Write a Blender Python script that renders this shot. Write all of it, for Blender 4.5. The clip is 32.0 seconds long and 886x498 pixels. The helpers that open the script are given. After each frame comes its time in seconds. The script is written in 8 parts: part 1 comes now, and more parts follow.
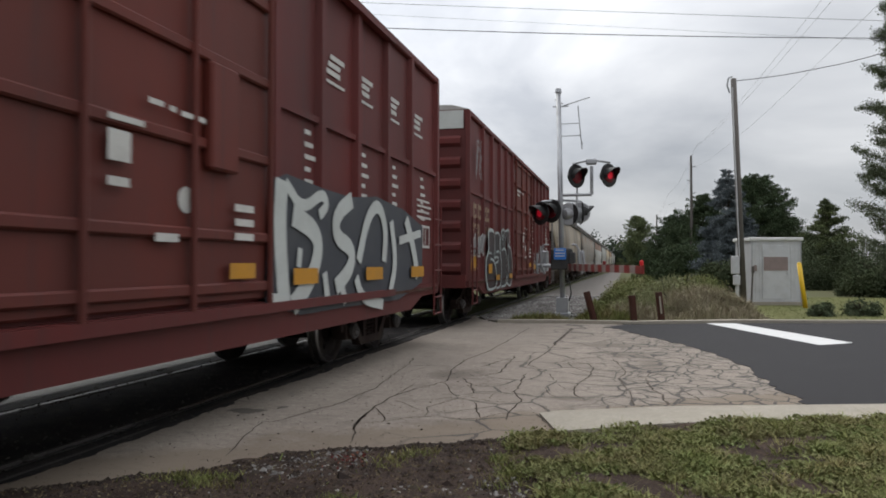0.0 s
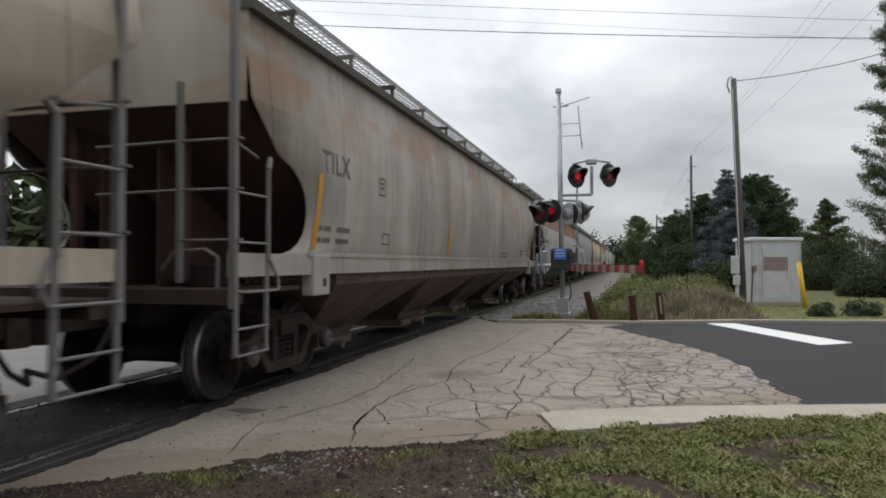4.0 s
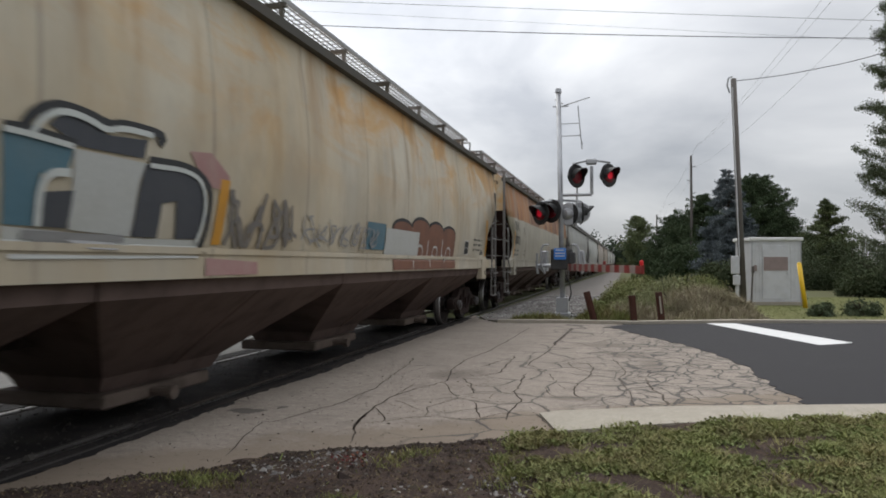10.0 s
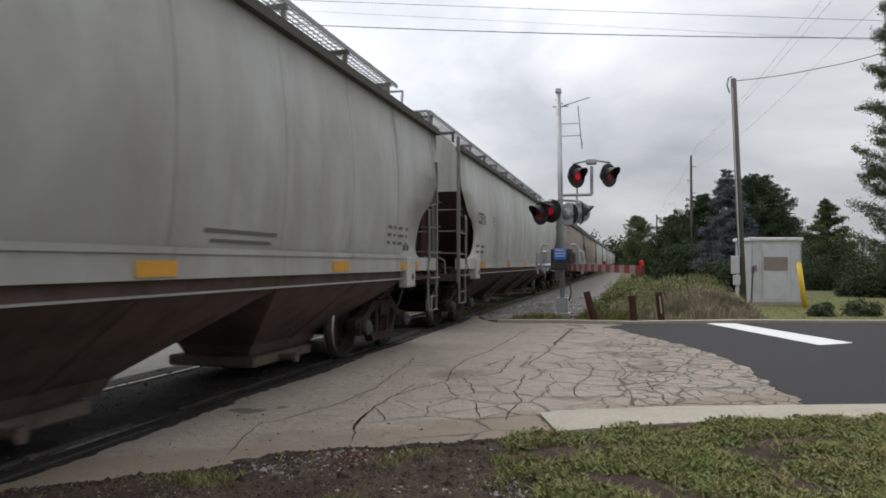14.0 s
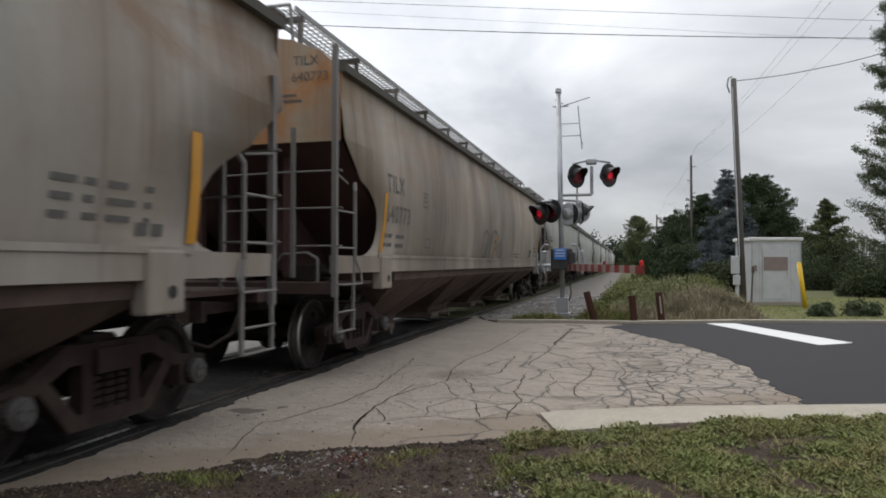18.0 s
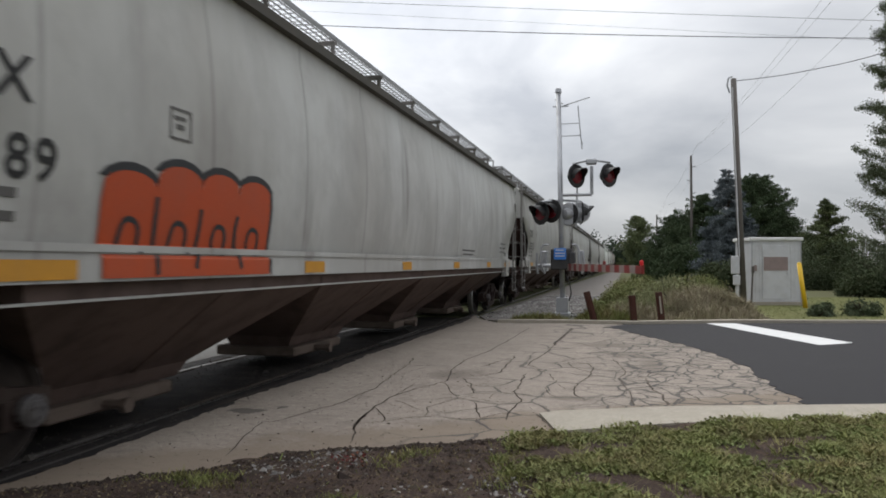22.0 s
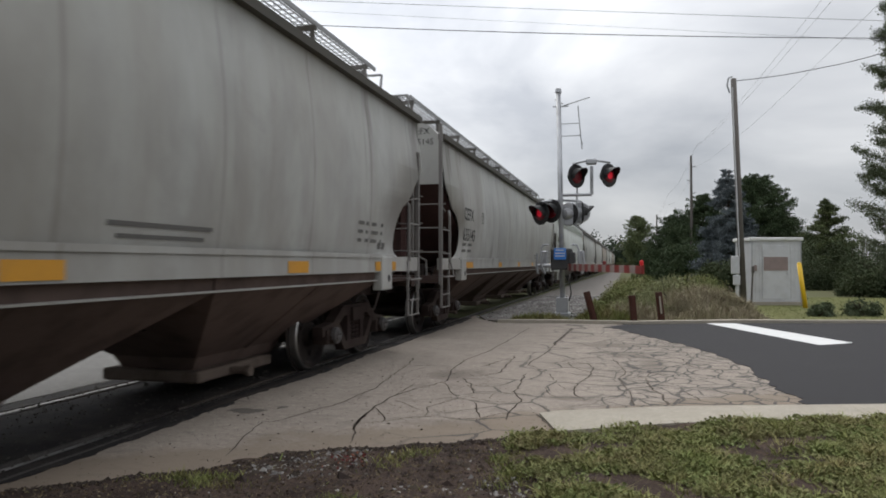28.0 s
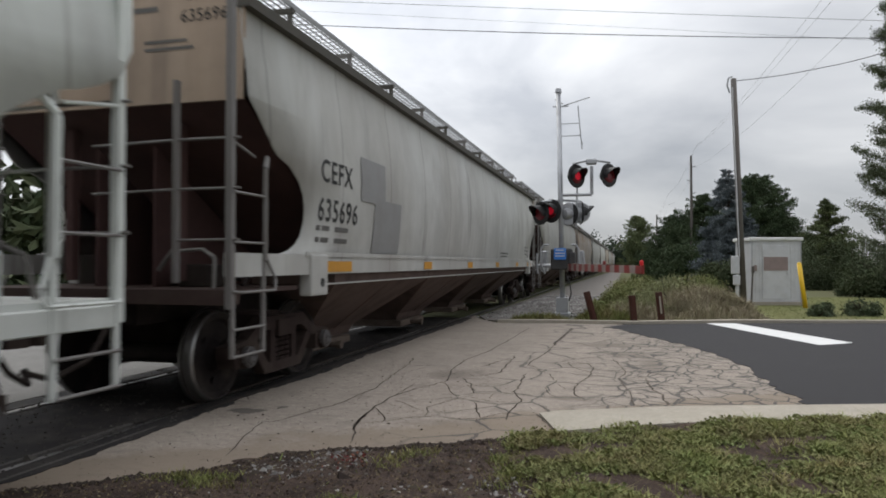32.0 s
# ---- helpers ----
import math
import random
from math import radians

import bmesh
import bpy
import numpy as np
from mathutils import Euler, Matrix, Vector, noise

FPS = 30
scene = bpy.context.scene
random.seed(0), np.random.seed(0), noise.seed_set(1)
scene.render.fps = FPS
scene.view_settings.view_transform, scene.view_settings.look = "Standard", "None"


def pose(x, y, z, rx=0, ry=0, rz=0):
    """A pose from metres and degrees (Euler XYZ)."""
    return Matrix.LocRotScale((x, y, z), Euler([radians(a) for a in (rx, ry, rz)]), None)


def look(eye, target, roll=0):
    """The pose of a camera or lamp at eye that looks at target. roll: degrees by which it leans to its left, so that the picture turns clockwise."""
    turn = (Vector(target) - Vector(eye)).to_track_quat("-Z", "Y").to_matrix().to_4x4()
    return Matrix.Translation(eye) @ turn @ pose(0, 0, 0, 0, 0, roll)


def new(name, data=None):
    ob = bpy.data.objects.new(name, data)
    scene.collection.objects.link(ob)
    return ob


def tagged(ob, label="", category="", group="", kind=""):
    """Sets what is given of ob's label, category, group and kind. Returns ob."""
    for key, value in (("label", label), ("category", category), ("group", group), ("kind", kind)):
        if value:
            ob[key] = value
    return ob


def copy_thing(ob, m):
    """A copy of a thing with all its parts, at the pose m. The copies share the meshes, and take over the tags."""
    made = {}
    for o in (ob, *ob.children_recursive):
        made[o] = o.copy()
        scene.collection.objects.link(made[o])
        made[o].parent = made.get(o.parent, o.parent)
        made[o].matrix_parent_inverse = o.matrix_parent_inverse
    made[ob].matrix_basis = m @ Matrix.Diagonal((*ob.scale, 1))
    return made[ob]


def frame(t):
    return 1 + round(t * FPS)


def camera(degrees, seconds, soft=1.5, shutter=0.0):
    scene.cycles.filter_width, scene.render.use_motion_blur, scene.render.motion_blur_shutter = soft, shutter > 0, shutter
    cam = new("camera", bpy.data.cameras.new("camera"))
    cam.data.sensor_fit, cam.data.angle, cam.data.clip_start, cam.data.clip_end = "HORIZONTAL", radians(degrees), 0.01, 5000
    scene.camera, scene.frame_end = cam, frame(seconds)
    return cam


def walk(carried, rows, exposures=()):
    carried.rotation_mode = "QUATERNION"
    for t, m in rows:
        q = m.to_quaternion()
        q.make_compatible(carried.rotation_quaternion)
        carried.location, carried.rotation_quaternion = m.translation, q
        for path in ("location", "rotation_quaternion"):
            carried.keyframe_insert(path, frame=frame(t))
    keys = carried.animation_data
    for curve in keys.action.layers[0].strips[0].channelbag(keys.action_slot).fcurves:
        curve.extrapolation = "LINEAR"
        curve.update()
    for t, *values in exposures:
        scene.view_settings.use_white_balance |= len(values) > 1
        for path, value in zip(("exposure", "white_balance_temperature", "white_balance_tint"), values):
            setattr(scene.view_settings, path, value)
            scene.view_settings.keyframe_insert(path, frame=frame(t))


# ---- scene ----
EYE = (0.0, 0.0, 1.37)
cam = camera(65.03, 32.0, soft=1.8, shutter=0.14)
STAND = pose(*EYE, 91.164, 0, 14.80)
walk(cam, [(0, STAND), (32, STAND)], exposures=[(0, 0.14), (32, 0.14)])

# ---- world and light ----
SUN_EL, SUN_AZ = radians(50), radians(-38)
world = bpy.data.worlds.new("overcast")
scene.world = world
world.use_nodes = True
wt = world.node_tree
wt.nodes.clear()


def wnode(kind, **kw):
    n = wt.nodes.new(kind)
    for k, v in kw.items():
        n.inputs[k].default_value = v
    return n


w_out = wnode("ShaderNodeOutputWorld")
w_sky = wnode("ShaderNodeTexSky")
w_sky.sky_type = "NISHITA"
w_sky.sun_disc = False
w_sky.sun_elevation, w_sky.sun_rotation = SUN_EL, SUN_AZ % 6.28319
w_bg1 = wnode("ShaderNodeBackground", Strength=0.08)
w_bg2 = wnode("ShaderNodeBackground", Strength=1.0)
w_mix = wnode("ShaderNodeMixShader")
w_mix.inputs[0].default_value = 0.9
w_tc = wnode("ShaderNodeTexCoord")
w_sep = wnode("ShaderNodeSeparateXYZ")
w_map = wnode("ShaderNodeMapping")
w_map.inputs["Scale"].default_value = (1.0, 1.0, 2.6)
w_map.inputs["Location"].default_value = (0.4, 0.2, 0.3)
w_n1 = wnode("ShaderNodeTexNoise", Scale=2.3, Detail=6.0, Roughness=0.52, Distortion=0.35)
w_ramp = wnode("ShaderNodeValToRGB")
w_ramp.color_ramp.elements[0].position, w_ramp.color_ramp.elements[0].color = 0.36, (0.50, 0.52, 0.56, 1)
w_ramp.color_ramp.elements[1].position, w_ramp.color_ramp.elements[1].color = 0.64, (0.84, 0.85, 0.87, 1)
wt.links.new(w_tc.outputs["Generated"], w_map.inputs["Vector"])
wt.links.new(w_map.outputs["Vector"], w_n1.inputs["Vector"])
wt.links.new(w_n1.outputs["Fac"], w_ramp.inputs["Fac"])
# the cloud is brightest round the hidden sun and overhead
w_dot = wnode("ShaderNodeVectorMath")
w_dot.operation = "DOT_PRODUCT"
w_dot.inputs[1].default_value = (math.cos(SUN_EL) * math.sin(SUN_AZ), math.cos(SUN_EL) * math.cos(SUN_AZ), math.sin(SUN_EL))
wt.links.new(w_tc.outputs["Generated"], w_dot.inputs[0])
w_lift = wnode("ShaderNodeMapRange")
for k, v in (("From Min", 0.6), ("From Max", 1.0), ("To Min", 1.0), ("To Max", 2.0)):
    w_lift.inputs[k].default_value = v
wt.links.new(w_dot.outputs["Value"], w_lift.inputs["Value"])
w_up = wnode("ShaderNodeMapRange")
for k, v in (("From Min", 0.42), ("From Max", 1.0), ("To Min", 0.0), ("To Max", 1.45)):
    w_up.inputs[k].default_value = v
wt.links.new(w_tc.outputs["Generated"], w_sep.inputs[0])
wt.links.new(w_sep.outputs["Z"], w_up.inputs["Value"])
w_low = wnode("ShaderNodeMapRange")
for k, v in (("From Min", 0.04), ("From Max", 0.34), ("To Min", -0.27), ("To Max", 0.0)):
    w_low.inputs[k].default_value = v
wt.links.new(w_sep.outputs["Z"], w_low.inputs["Value"])
w_both = wnode("ShaderNodeMath")
w_both.operation = "ADD"
wt.links.new(w_up.outputs[0], w_both.inputs[0])
wt.links.new(w_low.outputs[0], w_both.inputs[1])
w_sum = wnode("ShaderNodeMath")
w_sum.operation = "ADD"
wt.links.new(w_lift.outputs[0], w_sum.inputs[0])
wt.links.new(w_both.outputs[0], w_sum.inputs[1])
wt.links.new(w_sum.outputs[0], w_bg2.inputs["Strength"])
wt.links.new(w_ramp.outputs["Color"], w_bg2.inputs["Color"])
wt.links.new(w_sky.outputs["Color"], w_bg1.inputs["Color"])
wt.links.new(w_bg1.outputs[0], w_mix.inputs[1])
wt.links.new(w_bg2.outputs[0], w_mix.inputs[2])
wt.links.new(w_mix.outputs[0], w_out.inputs[0])

sun = new("sun", bpy.data.lights.new("sun", "SUN"))
sun.data.energy, sun.data.angle, sun.data.color = 1.1, radians(30), (1.0, 0.96, 0.90)
sun.matrix_world = look((0, 0, 30), (0 - 30 * math.cos(SUN_EL) * math.sin(SUN_AZ) / math.sin(SUN_EL), 0 - 30 * math.cos(SUN_EL) * math.cos(SUN_AZ) / math.sin(SUN_EL), 0))

# ---- materials ----


class Mat:
    """A small builder for node materials."""

    def __init__(self, name, rough=0.7, metal=0.0, coords="Object"):
        self.m = bpy.data.materials.new(name)
        self.m.use_nodes = True
        self.t = self.m.node_tree
        self.b = self.t.nodes["Principled BSDF"]
        self.b.inputs["Roughness"].default_value = rough
        self.b.inputs["Metallic"].default_value = metal
        self.tc = self.t.nodes.new("ShaderNodeTexCoord")
        self.co = self.tc.outputs[coords]
        self.col = None

    def link(self, a, b):
        self.t.links.new(a, b)

    def mapped(self, scale=(1, 1, 1), loc=(0, 0, 0)):
        n = self.t.nodes.new("ShaderNodeMapping")
        n.inputs["Scale"].default_value = scale
        n.inputs["Location"].default_value = loc
        self.link(self.co, n.inputs["Vector"])
        return n.outputs[0]

    def noise(self, scale, detail=4.0, rough=0.55, stretch=(1, 1, 1), distort=0.0, loc=(0, 0, 0)):
        n = self.t.nodes.new("ShaderNodeTexNoise")
        n.inputs["Scale"].default_value = scale
        n.inputs["Detail"].default_value = detail
        n.inputs["Roughness"].default_value = rough
        n.inputs["Distortion"].default_value = distort
        self.link(self.mapped(stretch, loc), n.inputs["Vector"])
        return n.outputs["Fac"]

    def ramp(self, fac, lo, hi, c0=(0, 0, 0), c1=(1, 1, 1)):
        n = self.t.nodes.new("ShaderNodeValToRGB")
        e = n.color_ramp.elements
        e[0].position, e[0].color = lo, (*c0, 1)
        e[1].position, e[1].color = hi, (*c1, 1)
        self.link(fac, n.inputs["Fac"])
        return n.outputs["Color"]

    def math(self, op, a, b=0.0):
        n = self.t.nodes.new("ShaderNodeMath")
        n.operation = op
        for i, v in enumerate((a, b)):
            if isinstance(v, (int, float)):
                n.inputs[i].default_value = v
            else:
                self.link(v, n.inputs[i])
        return n.outputs[0]

    def axis(self, k):
        n = self.t.nodes.new("ShaderNodeSeparateXYZ")
        self.link(self.co, n.inputs[0])
        return n.outputs[k]

    def base(self, c):
        n = self.t.nodes.new("ShaderNodeRGB")
        n.outputs[0].default_value = (*c, 1)
        self.col = n.outputs[0]
        return self

    def mix(self, fac, c, mode="MIX", amount=None):
        n = self.t.nodes.new("ShaderNodeMix")
        n.data_type = "RGBA"
        n.blend_type = mode
        if amount is not None:
            fac = self.math("MULTIPLY", fac, amount)
        if isinstance(fac, (int, float)):
            n.inputs[0].default_value = fac
        else:
            self.link(fac, n.inputs[0])
        self.link(self.col, n.inputs[6])
        if isinstance(c, tuple):
            n.inputs[7].default_value = (*c, 1)
        else:
            self.link(c, n.inputs[7])
        self.col = n.outputs[2]
        return self

    def vary(self, amount=0.25):
        """Random brightness from piece to piece."""
        n = self.t.nodes.new("ShaderNodeObjectInfo")
        h = self.t.nodes.new("ShaderNodeHueSaturation")
        v = self.math("ADD", self.math("MULTIPLY", n.outputs["Random"], amount), 1 - amount / 2)
        self.link(v, h.inputs["Value"])
        self.link(self.col, h.inputs["Color"])
        self.col = h.outputs[0]
        return self

    def islands(self, amount=0.4):
        n = self.t.nodes.new("ShaderNodeNewGeometry")
        h = self.t.nodes.new("ShaderNodeHueSaturation")
        v = self.math("ADD", self.math("MULTIPLY", n.outputs["Random Per Island"], amount), 1 - amount / 2)
        self.link(v, h.inputs["Value"])
        self.link(self.math("ADD", self.math("MULTIPLY", n.outputs["Random Per Island"], 0.05), 0.475), h.inputs["Hue"])
        self.link(self.col, h.inputs["Color"])
        self.col = h.outputs[0]
        return self

    def bump(self, height, dist=0.01, strength=0.6):
        n = self.t.nodes.new("ShaderNodeBump")
        n.inputs["Distance"].default_value = dist
        n.inputs["Strength"].default_value = strength
        self.link(height, n.inputs["Height"])
        self.link(n.outputs[0], self.b.inputs["Normal"])
        return self

    def done(self):
        if self.col is not None:
            self.link(self.col, self.b.inputs["Base Color"])
        return self.m


def plain(name, c, rough=0.6, metal=0.0, grain=30.0, dirt=(0.12, 0.10, 0.08), dirty=0.35, coords="Object"):
    m = Mat(name, rough, metal, coords).base(c)
    if rough >= 0.75:
        m.b.inputs["Specular IOR Level"].default_value = 0.15
    m.mix(m.ramp(m.noise(3.0, 5), 0.45, 0.75), dirt, amount=dirty)
    m.mix(m.noise(grain, 3), (0.0, 0.0, 0.0), "MULTIPLY", 0.18)
    m.bump(m.noise(grain, 3), 0.004, 0.3)
    return m.done()


def car_paint(name, c, streak=(0.22, 0.19, 0.15), streaky=0.45, rust=None, rust_from=3.0, grime=(0.10, 0.08, 0.07), seed=0.0, rough=0.55, tint=None, tinted=0.45, smear=None, smeared=0.6):
    """Weathered car paint: upright rain streaks, soot in clouds, rust that has run down from the roof."""
    m = Mat(name, rough).base(c)
    z = m.axis(2)
    long = m.noise(0.55, 4, 0.6, (1, 1, 0.35), 0.3, (seed, seed, 0))
    m.mix(m.ramp(long, 0.42, 0.68), streak, amount=streaky * 0.8)
    runs = m.noise(1.7, 5, 0.6, (1, 1, 0.10), 0.2, (seed * 2, seed * 3, 0))
    m.mix(m.ramp(runs, 0.46, 0.78), streak, amount=streaky * 0.75)
    drip = m.noise(1.5, 4, 0.6, (1, 1, 0.045), 0.1, (seed * 4, seed, 0))
    m.mix(m.math("MULTIPLY", m.ramp(drip, 0.60, 0.66), m.ramp(m.noise(0.5, 3, 0.5, loc=(seed, 1, 0)), 0.42, 0.6)), grime, amount=min(0.45, streaky * 1.2))
    smudge = m.noise(1.1, 6, 0.7, (1, 1, 0.8), 0.8, (seed * 7, 2, 0))
    m.mix(m.ramp(smudge, 0.54, 0.72), grime, amount=0.16)
    broad = m.noise(0.33, 3, 0.55, (1, 1, 0.22), 0.5, (seed * 5, seed, 0))
    m.mix(m.ramp(broad, 0.50, 0.66), streak, amount=streaky * 0.55)
    fine = m.noise(11.0, 3, 0.6, (1, 1, 0.08), 0.0, (seed, 0, 0))
    m.mix(m.ramp(fine, 0.55, 0.75), grime, amount=streaky * 0.16)
    if tint:
        m.mix(m.ramp(m.noise(0.7, 6, 0.62, (1, 1, 0.22), 0.5, (seed + 11, 4, 0)), 0.46, 0.74), tint, amount=tinted)
    if rust:
        edge = m.math("ADD", z, m.math("MULTIPLY", m.noise(1.4, 5, 0.6, (1, 1, 0.15), 0, (seed, 0, 0)), 0.14))
        band = m.math("MULTIPLY", m.math("GREATER_THAN", edge, rust_from + 0.07), m.math("ADD", 0.55, m.math("MULTIPLY", m.ramp(m.noise(1.1, 5, 0.7, (1, 1, 0.12), 0.2, (seed, 3, 0)), 0.38, 0.56), 0.45)))
        m.mix(band, rust)
        m.mix(m.math("MULTIPLY", band, m.ramp(m.noise(1.2, 4, 0.6, (1, 1, 0.08), 0, (seed, 9, 0)), 0.46, 0.54)), (0.115, 0.042, 0.022), amount=0.8)
    if smear:
        high = m.ramp(m.math("MULTIPLY", m.math("SUBTRACT", z, 2.1), 0.65), 0.0, 0.8)
        wipe = m.ramp(m.noise(0.9, 5, 0.6, (1, 0.55, 1.5), 0.6, (seed + 3, 8, 0)), 0.47, 0.62)
        m.mix(m.math("MULTIPLY", wipe, high), smear, amount=smeared)
        run_down = m.ramp(m.noise(1.6, 4, 0.6, (1, 1, 0.10), 0.1, (seed, 12, 0)), 0.52, 0.66)
        m.mix(m.math("MULTIPLY", run_down, high), tuple(v * 0.55 for v in smear), amount=smeared * 0.7)
    low = m.ramp(m.math("SUBTRACT", m.math("MULTIPLY", m.noise(1.3, 5, 0.6, (1, 1, 0.6), 0.2, (seed, 5, 0)), 2.4), m.math("MULTIPLY", z, 0.28)), 0.25, 0.85)
    m.mix(low, grime, amount=0.26)
    # faint upright weld seams
    seam = m.math("LESS_THAN", m.math("ABSOLUTE", m.math("SUBTRACT", m.math("FRACT", m.math("MULTIPLY", m.axis(1), 0.58)), 0.5)), 0.012)
    m.mix(m.math("MULTIPLY", seam, m.noise(1.5, 3)), grime, amount=0.55)
    m.mix(m.noise(60, 2), (0.5, 0.5, 0.5), "OVERLAY", 0.15)
    m.b.inputs["Specular IOR Level"].default_value = 0.3
    m.bump(m.noise(2.0, 3, 0.5, (1, 1, 0.3)), 0.02, 0.25)
    return m.done()


GREY = (0.405, 0.41, 0.395)
paints = {
    "tan": car_paint("paint_weathered_tan", (0.53, 0.465, 0.375), streak=(0.135, 0.115, 0.10), streaky=0.85, seed=1.3, tint=(0.36, 0.24, 0.13), tinted=0.5),
    "rusty": car_paint("paint_white_rust_roof", (0.50, 0.50, 0.48), rust=(0.255, 0.096, 0.034), rust_from=2.88, streaky=0.30, seed=4.1),
    "grey": car_paint("paint_light_grey", GREY, streaky=0.40, seed=7.7),
    "pale": car_paint("paint_pale_grey", (0.515, 0.522, 0.505), streaky=0.30, seed=15.2),
    "beige": car_paint("paint_beige", (0.55, 0.51, 0.415), streak=(0.40, 0.31, 0.19), streaky=0.35, seed=21.0, tint=(0.50, 0.36, 0.17), tinted=0.5, smear=(0.52, 0.27, 0.06), smeared=0.85),
    "beige_rust": car_paint("paint_beige_rust_roof", (0.43, 0.40, 0.33), rust=(0.36, 0.145, 0.036), rust_from=2.72, streaky=0.35, seed=2.9),
    "brownish": car_paint("paint_grey_brown_stain", (0.37, 0.35, 0.32), streak=(0.20, 0.13, 0.09), streaky=0.65, seed=31.0, tint=(0.27, 0.19, 0.13), tinted=0.5, smear=(0.21, 0.115, 0.055), smeared=0.8),
    "dusky": car_paint("paint_dull_smoky_grey", (0.375, 0.325, 0.275), streak=(0.115, 0.090, 0.074), streaky=0.85, seed=61.0, tint=(0.34, 0.29, 0.22), tinted=0.4, smear=(0.30, 0.17, 0.08), smeared=0.4),
    "rust_end": car_paint("paint_rusty_end", (0.42, 0.33, 0.24), streaky=0.5, seed=71.0, tint=(0.40, 0.16, 0.045), tinted=0.9, smear=(0.42, 0.17, 0.04), smeared=0.9),
    "tan_end": car_paint("paint_tan_end", (0.40, 0.31, 0.235), streak=(0.24, 0.17, 0.12), streaky=0.5, seed=75.0),
    "white": car_paint("paint_clean_white", (0.66, 0.69, 0.66), streaky=0.12, seed=44.0),
    "streaked": car_paint("paint_grey_dark_streaks", (0.42, 0.40, 0.365), streak=(0.17, 0.125, 0.095), streaky=0.65, seed=53.0, tint=(0.38, 0.29, 0.19), tinted=0.4, smear=(0.34, 0.16, 0.06), smeared=0.6),
    "red": car_paint("paint_oxide_red", (0.134, 0.021, 0.019), streak=(0.07, 0.022, 0.02), streaky=0.45, grime=(0.05, 0.03, 0.03), seed=3.3, rough=0.6),
    "red_door": car_paint("paint_oxide_red_faded", (0.150, 0.028, 0.019), streak=(0.08, 0.026, 0.02), streaky=0.45, grime=(0.05, 0.03, 0.03), seed=9.3, rough=0.6),
}
M_ENDSILL = plain("end_sill_brown", (0.060, 0.040, 0.036), 0.8)
M_SLOPE = plain("slope_sheet_brown", (0.088, 0.050, 0.047), 0.8, dirty=0.5, dirt=(0.056, 0.036, 0.034))
M_BAY = plain("bay_soot_brown", (0.128, 0.092, 0.080), 0.85, dirty=0.7, dirt=(0.052, 0.037, 0.033))
M_BAY_LIGHT = plain("bay_dusty_grey", (0.17, 0.155, 0.14), 0.85, dirty=0.7, dirt=(0.06, 0.05, 0.045))
M_BAY_WHITE = plain("bay_dusty_white", (0.40, 0.39, 0.365), 0.8, dirty=0.75, dirt=(0.17, 0.15, 0.135))
M_BAY_MID = plain("bay_dusty_brown", (0.150, 0.118, 0.098), 0.85, dirty=0.7, dirt=(0.045, 0.035, 0.03))
M_UNDER = plain("underframe_black", (0.024, 0.018, 0.017), 0.85)
M_TRUCK = plain("cast_steel_brown", (0.034, 0.023, 0.021), 0.9)
M_WHEEL = plain("wheel_steel_dark", (0.020, 0.016, 0.016), 0.75, 0.1)
M_BEARING = plain("bearing_grey", (0.085, 0.08, 0.082), 0.6, 0.2)
M_TREAD = plain("wheel_tread_bright", (0.42, 0.41, 0.40), 0.35, 0.9, dirty=0.1)
M_LADDER = plain("ladder_paint_grey", (0.165, 0.155, 0.148), 0.6)
M_LADDER_DARK = plain("ladder_dark", (0.16, 0.15, 0.14), 0.6)
M_GRATE = plain("galvanised_grating", (0.30, 0.305, 0.31), 0.55, 0.4)
M_EAVE = plain("roof_edge_grime", (0.10, 0.095, 0.085), 0.8)
M_YELLOW = plain("reflector_yellow", (0.56, 0.26, 0.015), 0.45, dirty=0.25)
M_INK = plain("stencil_and_hole_black", (0.018, 0.018, 0.018), 0.7, dirty=0.0)
M_INK_FADED = plain("stencil_faded", (0.11, 0.105, 0.10), 0.7, dirty=0.2)
M_WHITE = plain("stencil_white", (0.62, 0.61, 0.58), 0.7, dirty=0.3)
M_SPRAY_W = plain("spray_white", (0.55, 0.58, 0.56), 0.6, dirty=0.15)
M_SPRAY_K = plain("spray_black", (0.02, 0.022, 0.024), 0.6, dirty=0.0)
M_SPRAY_OR = plain("spray_orange", (0.46, 0.062, 0.008), 0.6, dirty=0.15)
M_SPRAY_BR = plain("spray_red_brown", (0.20, 0.085, 0.050), 0.6, dirty=0.5, dirt=(0.10, 0.05, 0.04))
M_SPRAY_CONTOUR = plain("spray_contour", (0.46, 0.52, 0.51), 0.6, dirty=0.15)
M_SPRAY_SMOKE = plain("spray_smoky_black", (0.030, 0.022, 0.024), 0.6, dirty=0.4, dirt=(0.10, 0.03, 0.03))
M_SPRAY_TAN = plain("stencil_tan", (0.36, 0.27, 0.18), 0.7, dirty=0.35, dirt=(0.12, 0.03, 0.03))
M_SPRAY_GY = plain("spray_grey", (0.26, 0.26, 0.26), 0.6, dirty=0.2)
M_SPRAY_TEAL = plain("spray_weathered_teal", (0.075, 0.165, 0.215), 0.6, dirty=0.4, dirt=(0.16, 0.20, 0.20))
M_SPRAY_NIGHT = plain("spray_blue_black", (0.045, 0.050, 0.062), 0.6, dirty=0.3, dirt=(0.09, 0.09, 0.09))
M_SPRAY_PANEL = plain("painted_over_grey", (0.46, 0.47, 0.45), 0.7, dirty=0.3, dirt=(0.36, 0.34, 0.28))
